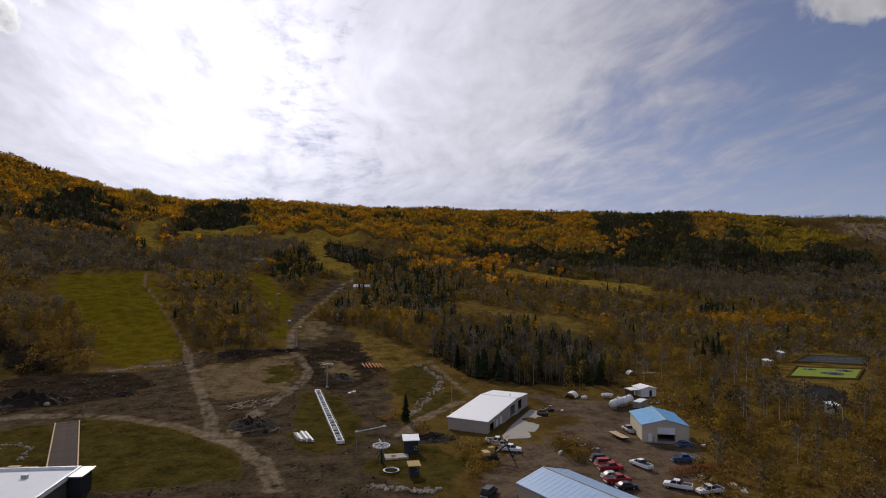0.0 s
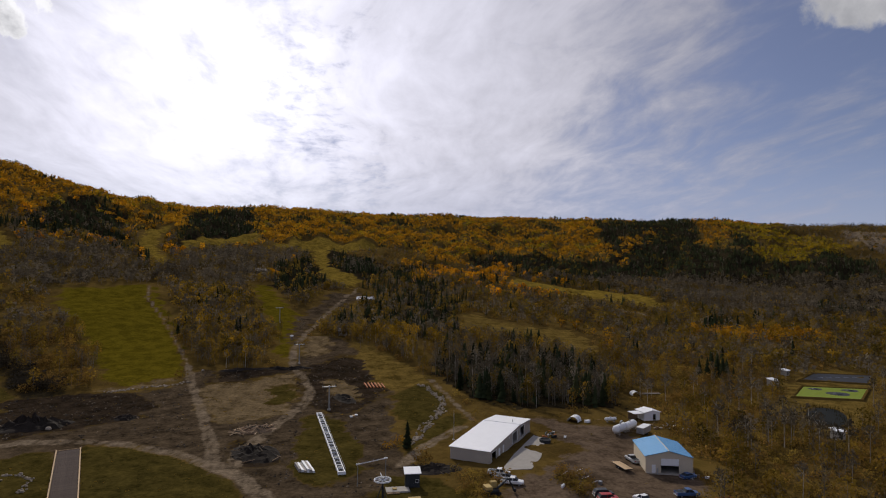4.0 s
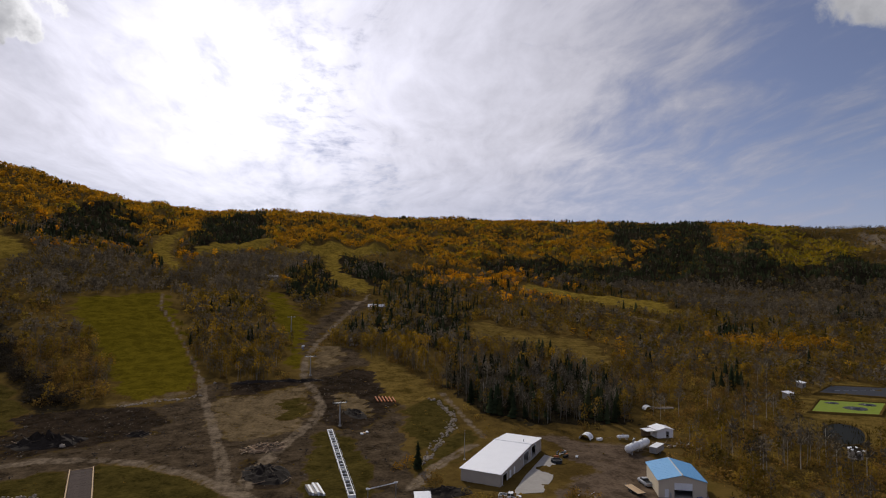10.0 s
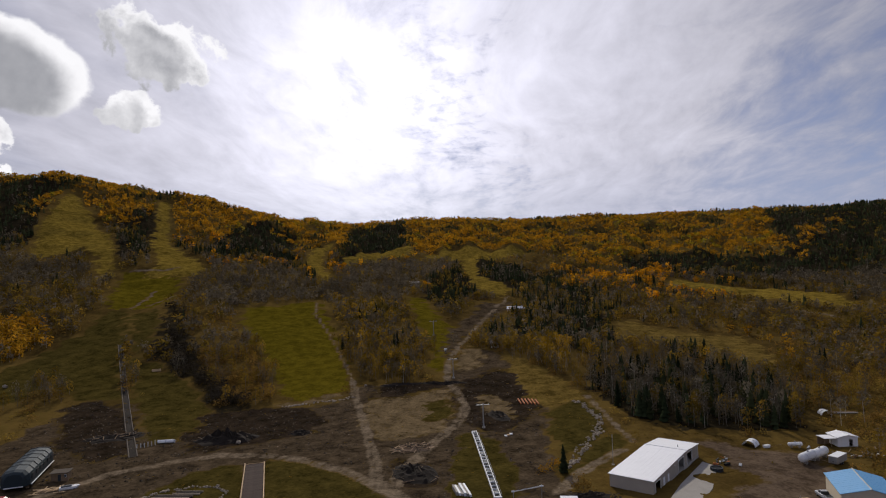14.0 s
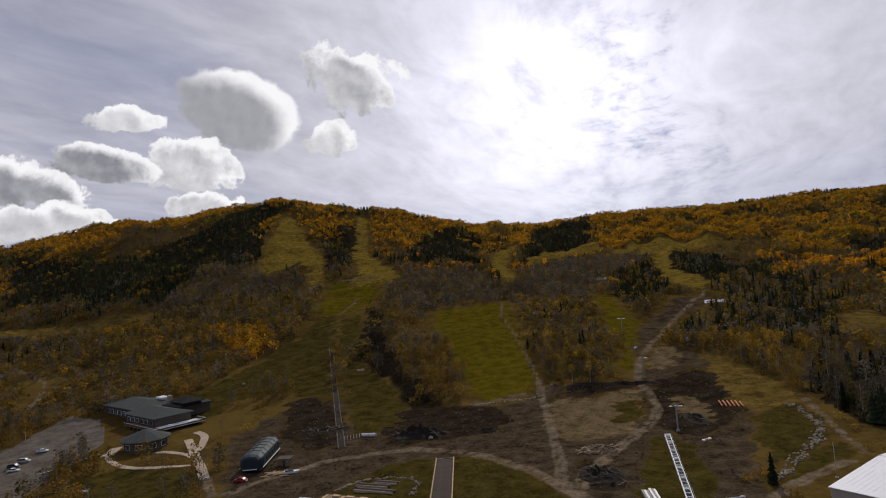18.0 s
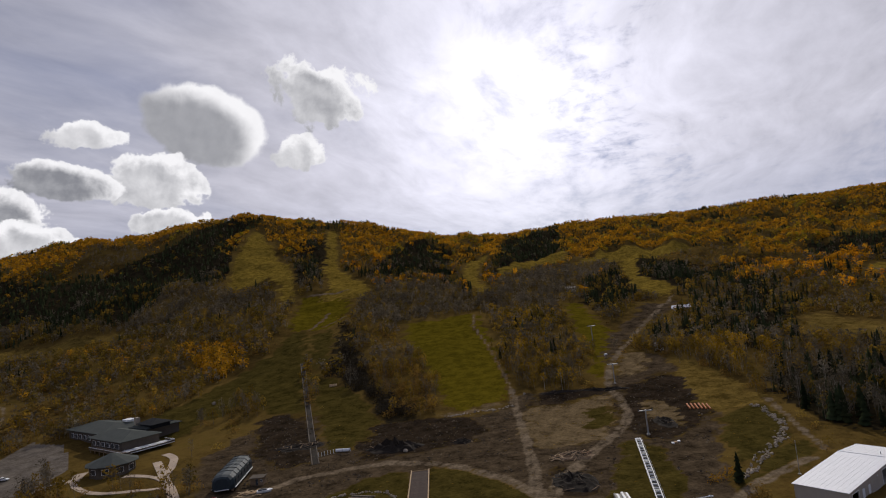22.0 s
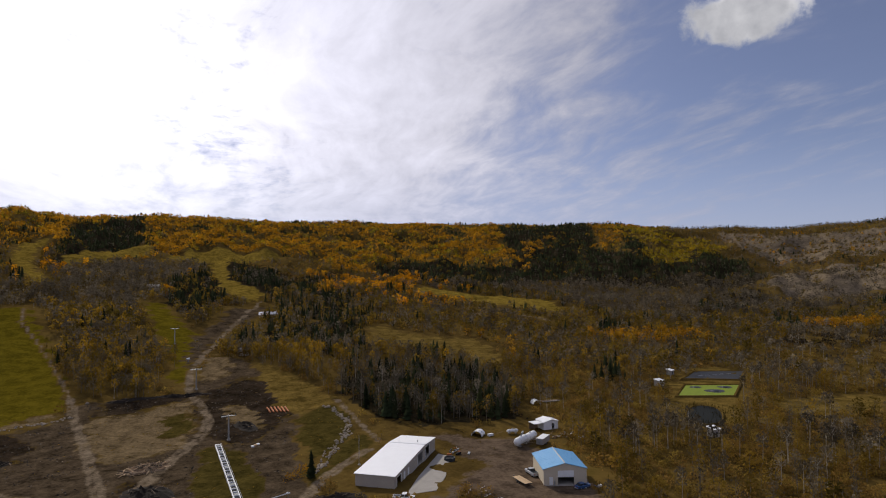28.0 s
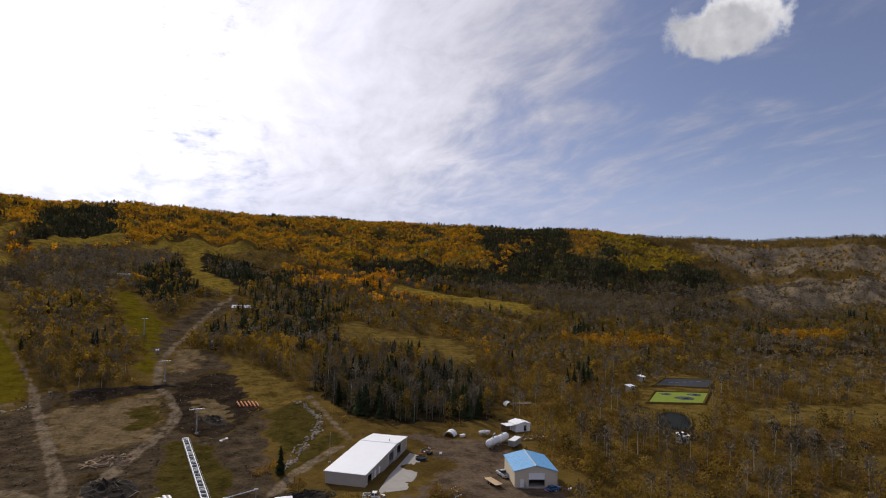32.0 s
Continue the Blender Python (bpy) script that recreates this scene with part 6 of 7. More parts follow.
tank(61.0, 202.0, 8.2, 1.3, 48, "large round-ended white gas tank on saddles")
tank(65.6, 206.6, 8.2, 1.3, 48, "large white gas tank behind its twin")
tank(62.2, 217.7, 4.6, 0.6, 10, "small white gas tank lying by the track")


def box_trailer(x, y, turn, L, W2, h, paint, name, label):
    ob = thing(name, label, "trailer", stand(x, y, turn))
    part("body", box(B(), -L / 2, L / 2, -W2, W2, 0.7, h, 0.06), paint, ob)
    part("roof", box(B(), -L / 2 - 0.03, L / 2 + 0.03, -W2 - 0.03, W2 + 0.03, h + 0.002, h + 0.08, 0.02), "white_paint", ob)
    part("chassis", box(B(), -L / 2 + 0.2, L / 2 + 1.0, -0.6, 0.6, 0.5, 0.69), "dark_steel", ob)
    for px in (-0.6, 0.4):
        for y0 in (-W2 + 0.02, W2 - 0.24):
            w_ = part("wheel", rod(B(), (px, y0, 0.36), (px, y0 + 0.22, 0.36), 0.36, n=14), "rubber", ob)
            part("rim", rod(B(), (px, y0 - 0.012, 0.36), (px, y0 + 0.232, 0.36), 0.18, n=8), "steel", w_)
    d = part("door", box(B(), -L / 2 - 0.05, -L / 2 - 0.003, -W2 + 0.15, W2 - 0.15, 0.8, h - 0.15, 0.01), "steel", ob)
    part("latch", box(B(), -L / 2 - 0.1, -L / 2 - 0.051, -0.1, 0.1, 1.2, 1.4), "dark_steel", d)


box_trailer(69.0, 202.2, 50, 6.5, 1.25, 2.7, "concrete", "box_trailer", "weathered pale box trailer beside the gas tanks")
flat = thing("flatbed_trailer", "low flatbed trailer with a pale plank bed", "trailer", stand(49.8, 163.0, 106))
part("bed_frame", box(B(), -3.3, 3.3, -1.2, 1.2, 0.55, 0.72, 0.02), "dark_steel", flat)
for k in range(8):
    part("plank", box(B(), -3.28, 3.28, -1.19 + k * 0.3, -0.92 + k * 0.3, 0.722, 0.78, 0.008), "fresh_wood", flat)
for px in (-0.5, 0.5):
    for y0 in (-1.45, 1.23):
        w_ = part("wheel", rod(B(), (px, y0, 0.36), (px, y0 + 0.22, 0.36), 0.36, n=14), "rubber", flat)
        part("rim", rod(B(), (px, y0 - 0.012, 0.36), (px, y0 + 0.232, 0.36), 0.18, n=8), "steel", w_)
part("drawbar", rod(B(), (3.3, 0, 0.6), (4.6, 0, 0.5), 0.08, n=6), "dark_steel", flat)
part("jack", rod(B(), (4.4, 0, 0.0), (4.4, 0, 0.8), 0.05, n=6), "steel", flat)

ws = gable_shed("white_store", "small white shed with a lean-to and a dark doorway", pose(76.0, 222.0, gz(79, 224), 0, 0, 14), 6.5, 5.5, 3.0, 3.7, 0.5, "white_metal", "white_metal", ((3.6, 4.8, 0, 2.3),))
part("lean_to_roof", box(B(), -4.2, -0.1, 0.2, 4.6, 2.6, 2.75), "white_metal", ws)
for px in (-4.1, -2.1):
    part("lean_to_post", box(B(), px, px + 0.15, 0.3, 0.45, -0.3, 2.59), "wood", ws)
part("lean_to_wall", box(B(), -4.1, -0.1, 4.3, 4.45, -0.3, 2.59), "wood", ws)


def shell(x, y, L, w_, turn, label):
    """A white half-pipe shell lying open side down."""
    ob = thing("fabric_shell", label, "shelter", stand(x, y, turn), group="white shells by the woods")
    for k, t in (("skin", 0.08),):
        bm = B()
        arc = np.linspace(0, math.pi, 13)
        for q in np.linspace(-L / 2, L / 2, 2)[:1]:
            outer = [[(px, w_ * math.cos(a), w_ * 0.9 * math.sin(a)) for a in arc] + [(px, (w_ - t) * math.cos(a), (w_ - t) * 0.9 * math.sin(a)) for a in reversed(arc)] for px in (-L / 2, L / 2)]
            loft(bm, outer)
        part(k, bm, "white_paint", ob)
    for px in (-L / 2, 0.0, L / 2):
        bm = B()
        loft(bm, [[(px + dx, (w_ + dr) * math.cos(a), (w_ + dr) * 0.9 * math.sin(a)) for dx, dr in ((-0.06, 0.01), (0.06, 0.01), (0.06, 0.07), (-0.06, 0.07))] for a in arc])
        part("rib", bm, "steel", ob)


shell(87.0, 266.5, 3.4, 2.0, 100, "white curved shell standing at the edge of the woods")
shell(48.8, 216.6, 4.2, 2.0, 60, "white curved shell lying on the grass")
stack = thing("board_stack", "stack of weathered boards on the grass", "lumber", stand(95.0, 270.0, 8))
for k in range(5):
    part("board", box(B(), -4.5, 4.5, -1.2 + k * 0.5, -0.8 + k * 0.5, 0.0 + 0.1 * (k % 2), 0.3 + 0.1 * (k % 2), 0.02), "wood" if k % 2 else "concrete", stack)
small = thing("crate", "small white crate with a loose pole on the grass", "crate", stand(53.2, 215.4, 25))
part("body", box(B(), -1.0, 1.0, -0.5, 0.5, 0, 0.7, 0.04), "white_paint", small)
part("lid", box(B(), -1.04, 1.04, -0.54, 0.54, 0.702, 0.8, 0.02), "white_paint", small)
part("pole", rod(B(), (1.2, 0, 0.06), (7.0, 1.5, 0.08), 0.07, n=6), "wood", small)


def junk(name, label, x, y, spread, n, mats, seed, tall=0.8):
    """A heap of separate scrap pieces."""
    rr = random.Random(seed)
    ob = thing(name, label, "scrap heap", pose(0, 0, 0))
    for i in range(n):
        px, py = x + rr.gauss(0, spread), y + rr.gauss(0, spread)
        z = gz(px, py)
        L, w_, h = rr.uniform(0.5, 2.4), rr.uniform(0.2, 0.9), rr.uniform(0.2, tall)
        form = rr.random()
        if form < 0.45:
            bm = box(B(), -L / 2, L / 2, -w_ / 2, w_ / 2, -0.05, h, 0.04)
            nm = "crate"
        elif form < 0.75:
            bm = rod(B(), (-L * 0.8, 0, 0.1), (L * 0.8, rr.uniform(-0.4, 0.4), 0.15 + h * 0.4), 0.09, n=6)
            nm = "pipe"
        else:
            bm = rod(B(), (0, 0, -0.02), (0, 0, h), w_ * 0.5, n=10)
            nm = "drum"
        part(nm, bm, rr.choice(mats), ob, m=pose(px, py, z, rr.uniform(-5, 5), rr.uniform(-5, 5), rr.uniform(0, 180)))


junk("scrap_heap", "heap of scrap timber and pipes behind the garage", 84.0, 213.0, 4.0, 34, ("wood", "steel", "stone", "white_paint", "concrete", "dark_steel"), 1)
junk("parts_heap", "scattered machine parts between tanks and garage", 70.0, 213.0, 2.6, 22, ("dark_steel", "steel", "white_paint", "wood"), 2)
junk("yard_scrap", "drums and crates along the weedy island in the yard", 36.0, 152.0, 3.2, 16, ("wood", "steel", "white_paint", "dark_steel"), 3)
junk("apron_stores", "dark barrels and crates at the end of the concrete apron", 36.5, 195.0, 2.4, 16, ("dark_steel", "rubber", "steel", "orange_paint", "dark_paint"), 4)
junk("garage_scrap", "blue and grey scrap beside the garage corner", 67.0, 158.5, 1.5, 10, ("blue", "steel", "wood", "white_paint"), 5)
junk("bank_scrap", "odd white and steel pieces along the bank", 62.0, 127.0, 2.0, 14, ("white_paint", "steel", "fresh_wood", "wood"), 6)


def rust_racks():
    """Row of rusty spoked harrow wheels."""
    for k in range(9):
        x, y = 53.0 + k * 1.75, 133.2 + k * 0.62
        ob = thing("spool_rack", "rusty orange cable spool standing in a row", "spool", stand(x, y, 110 + k * 4), group="rusty spools in the yard")
        for s in (-0.45, 0.45):
            bm = B()
            loft(bm, [[(0.95 * math.cos(a) * q, s + dy, 0.95 + 0.95 * math.sin(a) * q) for q, dy in ((0.82, -0.05), (1, -0.05), (1, 0.05), (0.82, 0.05))] for a in np.linspace(0, 2 * math.pi, 21)], False)
            f = part("flange", bm, "orange_paint", ob)
            for j in range(3):
                a = j * math.pi / 3
                part("spoke", rod(B(), (-0.85 * math.cos(a), s, 0.95 - 0.85 * math.sin(a)), (0.85 * math.cos(a), s, 0.95 + 0.85 * math.sin(a)), 0.05, n=5), "orange_paint", f)
        part("drum", rod(B(), (0, -0.45, 0.95), (0, 0.45, 0.95), 0.38, n=12), "wood", ob)


rust_racks()
tyre = thing("round_water_trough", "large dark round trough on the concrete apron", "trough", stand(33.0, 186.5, 0))
bm = B()
loft(bm, [[(q * math.cos(a), q * math.sin(a), z) for q, z in ((1.5, 0), (1.75, 0), (1.75, 1.1), (1.5, 1.1))] for a in np.linspace(0, 2 * math.pi, 25)], False)
part("wall", bm, "dark_steel", tyre)
part("bottom", rod(B(), (0, 0, 0.0), (0, 0, 0.12), 1.48, n=24), "dark_steel", tyre)
part("cover", rod(B(), (0, 0, 0.85), (0, 0, 0.9), 1.48, n=24), "rubber", tyre)


# ---- stones ----
def stone_mesh(rr, w_, h):
    bm = B()
    bmesh.ops.create_icosphere(bm, subdivisions=1, radius=1.0)
    for v in bm.verts:
        k = rr.uniform(0.75, 1.15)
        v.co = Vector((v.co.x * w_ * k, v.co.y * w_ * 0.8 * k, v.co.z * h * k))
    me = bpy.data.meshes.new("stone")
    bm.to_mesh(me)
    bm.free()
    me.materials.append(M["stone"])
    return me


def stone_row(name, label, line, count, size, wide, seed):
    rr = random.Random(seed)
    forms = [stone_mesh(rr, size * rr.uniform(0.8, 1.3), size * rr.uniform(0.55, 0.85)) for _ in range(7)]
    ob = thing(name, label, "stone wall", pose(0, 0, 0))
    pts = [Vector(p) for p in line]
    lens = [(b - a).length for a, b in zip(pts, pts[1:])]
    for i in range(count):
        s = rr.uniform(0, sum(lens))
        k = 0
        while s > lens[k] and k < len(lens) - 1:
            s -= lens[k]
            k += 1
        p = pts[k].lerp(pts[k + 1], min(1, s / lens[k])) + Vector((rr.gauss(0, wide), rr.gauss(0, wide)))
        o = new("stone", rr.choice(forms))
        o.parent = ob
        sc = rr.uniform(0.6, 1.35)
        o.matrix_basis = Matrix.LocRotScale((p.x, p.y, gz(p.x, p.y) + 0.15 * size), Euler((rr.uniform(-0.4, 0.4), rr.uniform(-0.4, 0.4), rr.uniform(0, 6.28))), (sc, sc, sc))


stone_row("boulder_bank", "curving bank of pale loose boulders in dry grass", ((-9.0, 266), (-4, 258), (0.0, 246), (1.2, 236), (0.2, 222), (-3.5, 205), (-6.5, 190), (-8.4, 180)), 210, 0.55, 0.85, 11)
stone_row("rock_retaining_wall", "rough dry-stone wall along the bank below the lift", ((-13.5, 123.8), (-10.0, 122.4), (-5.0, 121.3), (-1.5, 121.0), (0.5, 122.5)), 110, 0.5, 0.5, 12)
stone_row("garden_stone_edge", "pale stones edging the curved garden bed", ((-121, 134.5), (-119, 143), (-113, 149.5), (-105, 151), (-99, 147), (-96.5, 139)), 90, 0.45, 0.35, 13)
stone_row("field_stone_edge", "pale stones along the foot of the green field", ((-134, 241), (-124, 249), (-114, 256), (-110, 262)), 70, 0.5, 0.8, 14)


# ---- garden and deck behind the flat-roofed lodge ----
for k, (x, y, L) in enumerate(((-112, 140.5, 11.0), (-108, 136.5, 13.0), (-110, 144.5, 8.0))):
    t = thing("garden_terrace", "low timber-edged garden terrace", "garden bed", stand(x, y, 8), group="garden terraces")
    for dy in (0.0, 1.9):
        part("edging", box(B(), -L / 2, L / 2, dy, dy + 0.25, -0.3, 0.5, 0.02), "stone", t)
    part("bed_soil", box(B(), -L / 2 + 0.1, L / 2 - 0.1, 0.26, 1.89, -0.3, 0.35), "soil", t)
dk = thing("timber_deck", "weathered timber deck with stacked red-brown boards", "deck", stand(-104.0, 130.5, 7))
for k in range(44):
    part("deck_board", box(B(), -16 + k * 0.72, -15.33 + k * 0.72, -1.6, 2.0, -0.3, 0.25, 0.01), "wood" if k % 4 else "fresh_wood", dk)
for k in range(6):
    part("bench", box(B(), -13 + k * 4.6, -10.6 + k * 4.6, 0.2, 1.2, 0.252, 0.75, 0.03), "fresh_wood", dk)
ut = thing("utility_box", "pale square utility box on the dirt", "utility box", stand(-126.0, 114.2, 10))
part("body", box(B(), -1.2, 1.2, -1.0, 1.0, -0.2, 1.5, 0.05), "concrete", ut)
part("lid", box(B(), -1.3, 1.3, -1.1, 1.1, 1.502, 1.65, 0.03), "yellow_paint", ut)
junk("deck_scrap", "scrap beside the utility box", -131.0, 112.0, 1.2, 9, ("dark_steel", "steel", "white_paint"), 8)


# ---- dark lift hull, shed and lumber ----
def lift_hull():
    a, b = Vector((-162.5, 138.5)), Vector((-177.5, 160.5))
    d = b - a
    L = d.length * 0.70
    ob = thing("lift_terminal_hull", "long dark teal lift terminal hull with a glazed rounded front", "ski lift", stand(a.x, a.y, math.degrees(math.atan2(d.y, d.x))) @ Matrix.Scale(1.3, 4))
    def ring(x, q, z0=0.9):
        prof = ((-2.9, 0.0), (-3.0, 1.2), (-2.75, 2.6), (-1.9, 3.5), (0, 3.8), (1.9, 3.5), (2.75, 2.6), (3.0, 1.2), (2.9, 0.0))
        return [(x, y * q, z0 + z * (0.4 + 0.6 * q)) for y, z in prof]
    part("hull", loft(B(), [ring(-1.0, 0.62), ring(-0.6, 0.82), ring(0.4, 0.96), ring(1.8, 1.0), ring(L * 0.6, 1.0), ring(L, 1.0), ring(L + 0.3, 0.93)]), "hull", ob)
    for k in range(6):
        x = 2.2 + k * (L - 3.4) / 5
        for s in (-1, 1):
            part("side_window", box(B(), x - 1.0, x + 1.0, s * 2.99 - 0.05, s * 2.99 + 0.05, 2.0, 3.1, 0.02), "glass", ob)
        part("roof_rib", loft(B(), [[(x + 1.3 + dx, p * 1.0 * 1.01, 0.9 + z * 1.012) for p, z in ((-2.75, 2.6), (-1.9, 3.5), (0, 3.8), (1.9, 3.5), (2.75, 2.6))] + [(x + 1.3 + dx, p * 1.03, 0.95 + z * 1.02) for p, z in ((2.75, 2.6), (1.9, 3.5), (0, 3.8), (-1.9, 3.5), (-2.75, 2.6))] for dx in (-0.08, 0.08)]), "dark_steel", ob)
    for s in (-3.05, 3.05):
        part("skirt_trim", rod(B(), (0.5, s, 1.0), (L, s, 1.0), 0.12, n=6), "white_paint", ob)
    part("front_trim", rod(B(), (-1.05, -1.8, 1.0), (-1.05, 1.8, 1.0), 0.12, n=6), "white_paint", ob)
    for x in (1.5, L * 0.5, L - 1):
        for s in (-2.0, 2.0):
            part("cradle", box(B(), x - 0.3, x + 0.3, s - 0.3, s + 0.3, -0.3, 1.0), "wood", ob)


lift_hull()
ws2 = hut(-157.2, 149.0, 4.6, 2.8, 2.4, 25, "wood", "stucco", "lumber_shed", "small weathered timber shed beside the lift hull", 0.2)
lum = thing("lumber_pile", "jumbled pile of fresh pale lumber on the dirt", "lumber", pose(0, 0, 0))
rr = random.Random(21)
for k in range(26):
    x, y, L = -152.5 + rr.gauss(0, 2.0), 140.5 + rr.gauss(0, 1.2), rr.uniform(1.5, 4.5)
    part("plank", box(B(), -L / 2, L / 2, -0.14, 0.14, 0.0, 0.12, 0.01), "fresh_wood", lum, m=pose(x, y, gz(x, y) + rr.uniform(0.02, 0.5), 0, rr.uniform(-6, 6), rr.choice((30, 35, 60, 110)) + rr.gauss(0, 8)))
sled = thing("rescue_sled", "dark and white sled trailer beside the lumber", "sled", stand(-147.5, 142.5, 42))
part("hull", loft(B(), [[(-2.4, -0.7, 0.25), (-2.4, 0.7, 0.25), (-2.4, 0.8, 0.8), (-2.4, -0.8, 0.8)], [(1.6, -0.8, 0.2), (1.6, 0.8, 0.2), (1.6, 0.9, 0.8), (1.6, -0.9, 0.8)], [(2.6, -0.3, 0.6), (2.6, 0.3, 0.6), (2.6, 0.3, 0.85), (2.6, -0.3, 0.85)]]), "white_paint", sled)
part("cover", box(B(), -2.0, 0.8, -0.6, 0.6, 0.82, 1.15, 0.12), "dark_paint", sled)
for s in (-0.55, 0.55):
    part("runner", box(B(), -2.5, 2.2, s - 0.06, s + 0.06, 0.0, 0.22), "steel", sled)


# ---- lift line trench, pipe and posts ----
a, b = Vector((-152.0, 172.0)), Vector((-292.0, 318.0))
across = Vector((b.y - a.y, a.x - b.x)).normalized()
for off in (-1.25, 1.25):
    tr = thing("cable_trench", "straight weathered timber edge of the trench up the slope", "trench", pose(0, 0, 0), group="trench lines up the slope")
    for k in range(40):
        p, q = a.lerp(b, k / 40) + across * off, a.lerp(b, (k + 0.97) / 40) + across * off
        part("edge_board", rod(B(), (p.x, p.y, gz(p.x, p.y) + 0.02), (q.x, q.y, gz(q.x, q.y) + 0.02), 0.26, n=5), "stucco", tr)
bed = thing("trench_bed", "dark soil bed between the timber edges of the trench", "trench", pose(0, 0, 0))
for k in range(40):
    p, q = a.lerp(b, k / 40), a.lerp(b, (k + 1) / 40)
    pts = [(v.x + across.x * o, v.y + across.y * o) for v, o in ((p, -0.95), (q, -0.95), (q, 0.95), (p, 0.95))]
    part("soil_strip", slab(B(), pts[::-1], lambda x, y: gz(x, y) - 0.2, lambda x, y: gz(x, y) + 0.05), "soil", bed)
pipe = thing("culvert_pipe", "white culvert pipe lying beside the track", "pipe", stand(-151.5, 187.5, 18))
bm = B()
loft(bm, [[(px, q * math.cos(a), 0.62 + q * math.sin(a)) for a in np.linspace(0, 2 * math.pi, 16, endpoint=False)] for px, q in ((-3.0, 0.5), (-3.0, 0.62), (3.0, 0.62), (3.0, 0.5), (-3.0, 0.5))], False)
part("tube", bm, "white_paint", pipe)
mast = thing("antenna_mast", "thin grey mast beside the equipment shed", "mast", stand(4.6, 186.0))
part("pole", rod(B(), (0, 0, -0.2), (0, 0, 9.0), 0.1, 0.05, 8), "steel", mast)
part("base", box(B(), -0.4, 0.4, -0.4, 0.4, -0.2, 0.25), "concrete", mast)
for px in (-2.9, 0.0, 2.9):
    part("collar", loft(B(), [[(px + dx, 0.66 * math.cos(a), 0.62 + 0.66 * math.sin(a)) for a in np.linspace(0, 2 * math.pi, 16, endpoint=False)] for dx in (-0.1, 0.1)], False), "steel", pipe)
for k in range(6):
    x, y = -157.5 + k * 0.75, 180.0 + k * 0.9
    p = thing("marker_post", "short white marker post by the track", "post", stand(x, y), group="white marker posts")
    part("stake", box(B(), -0.09, 0.09, -0.09, 0.09, -0.2, 1.5, 0.02), "white_paint", p)
    part("cap", box(B(), -0.12, 0.12, -0.12, 0.12, 1.502, 1.56), "steel", p)
pit = thing("foundation_box", "square timber frame lying on the green slope", "frame", stand(-234.8, 281.7, 40))
for a, b, c, d in ((-2.2, 2.2, -1.8, -1.5), (-2.2, 2.2, 1.5, 1.8), (-2.2, -1.9, -1.49, 1.49), (1.9, 2.2, -1.49, 1.49)):
    part("timber", box(B(), a, b, c, d, -0.4, 0.6, 0.02), "fresh_wood", pit)
for x, y, w_, words in ((-287.1, 237.7, 1.6, "pale boulder alone on the green slope"), (-124.6, 191.6, 1.1, "white block beside the dark soil heap"), (-111, 280, 0.9, "pale stump at the field corner")):
    s = thing("boulder", words, "boulder", stand(x, y))
    o = new("rock", stone_mesh(random.Random(int(-x)), w_, w_ * 0.7))
    o.parent, o.matrix_basis = s, pose(0, 0, w_ * 0.4)


# ---- heaps ----
def heap(x, y, rx, ry, h, turn, mat, name, label, sticks=0, seed=0, stick_mat="wood"):
    rr = random.Random(seed)
    ob = thing(name, label, "heap", pose(0, 0, 0))
    n, k = 26, 9
    bm = B()
    t = radians(turn)
    rows = []
    for j in range(k):
        q = 1 - j / (k - 1)
        row = []
        for i in range(n):
            a = 2 * math.pi * i / n
            wob = 1 + 0.28 * noise.noise(Vector((math.cos(a) * 1.6, math.sin(a) * 1.6, seed + q)))
            px, py = rx * q * wob * math.cos(a), ry * q * wob * math.sin(a)
            wx, wy = x + px * math.cos(t) - py * math.sin(t), y + px * math.sin(t) + py * math.cos(t)
            z = gz(wx, wy) - 0.15 + h * (1 - q ** 1.7) * (0.75 + 0.6 * noise.noise(Vector((wx * 0.45, wy * 0.45, seed)))) * 1.5 * (0.7 + 0.6 * noise.noise(Vector((wx * 1.3, wy * 1.3, seed + 4))))
            row.append(bm.verts.new((wx, wy, z)))
        rows.append(row)
    for a, b in zip(rows, rows[1:]):
        for i in range(n):
            bm.faces.new((a[i], a[(i + 1) % n], b[(i + 1) % n], b[i]))
    bm.faces.new(rows[-1])
    part("mound", bm, mat, ob)
    for i in range(sticks):
        a, q = rr.uniform(0, 6.28), math.sqrt(rr.random()) * 0.95
        px, py = rx * q * math.cos(a), ry * q * math.sin(a)
        wx, wy = x + px * math.cos(t) - py * math.sin(t), y + px * math.sin(t) + py * math.cos(t)
        L, z = rr.uniform(1.5, 4.5), gz(wx, wy) + h * (1 - q ** 1.7) * 0.8
        d = Vector((math.cos(a * 3), math.sin(a * 3), rr.uniform(-0.1, 0.25))) * L * 0.5
        c = Vector((wx, wy, z + 0.1))
        part("log", rod(B(), c - d, c + d, rr.uniform(0.08, 0.2), rr.uniform(0.05, 0.12), 6), rr.choice((stick_mat, stick_mat, "wood", "bark_dark")), ob)
    return ob


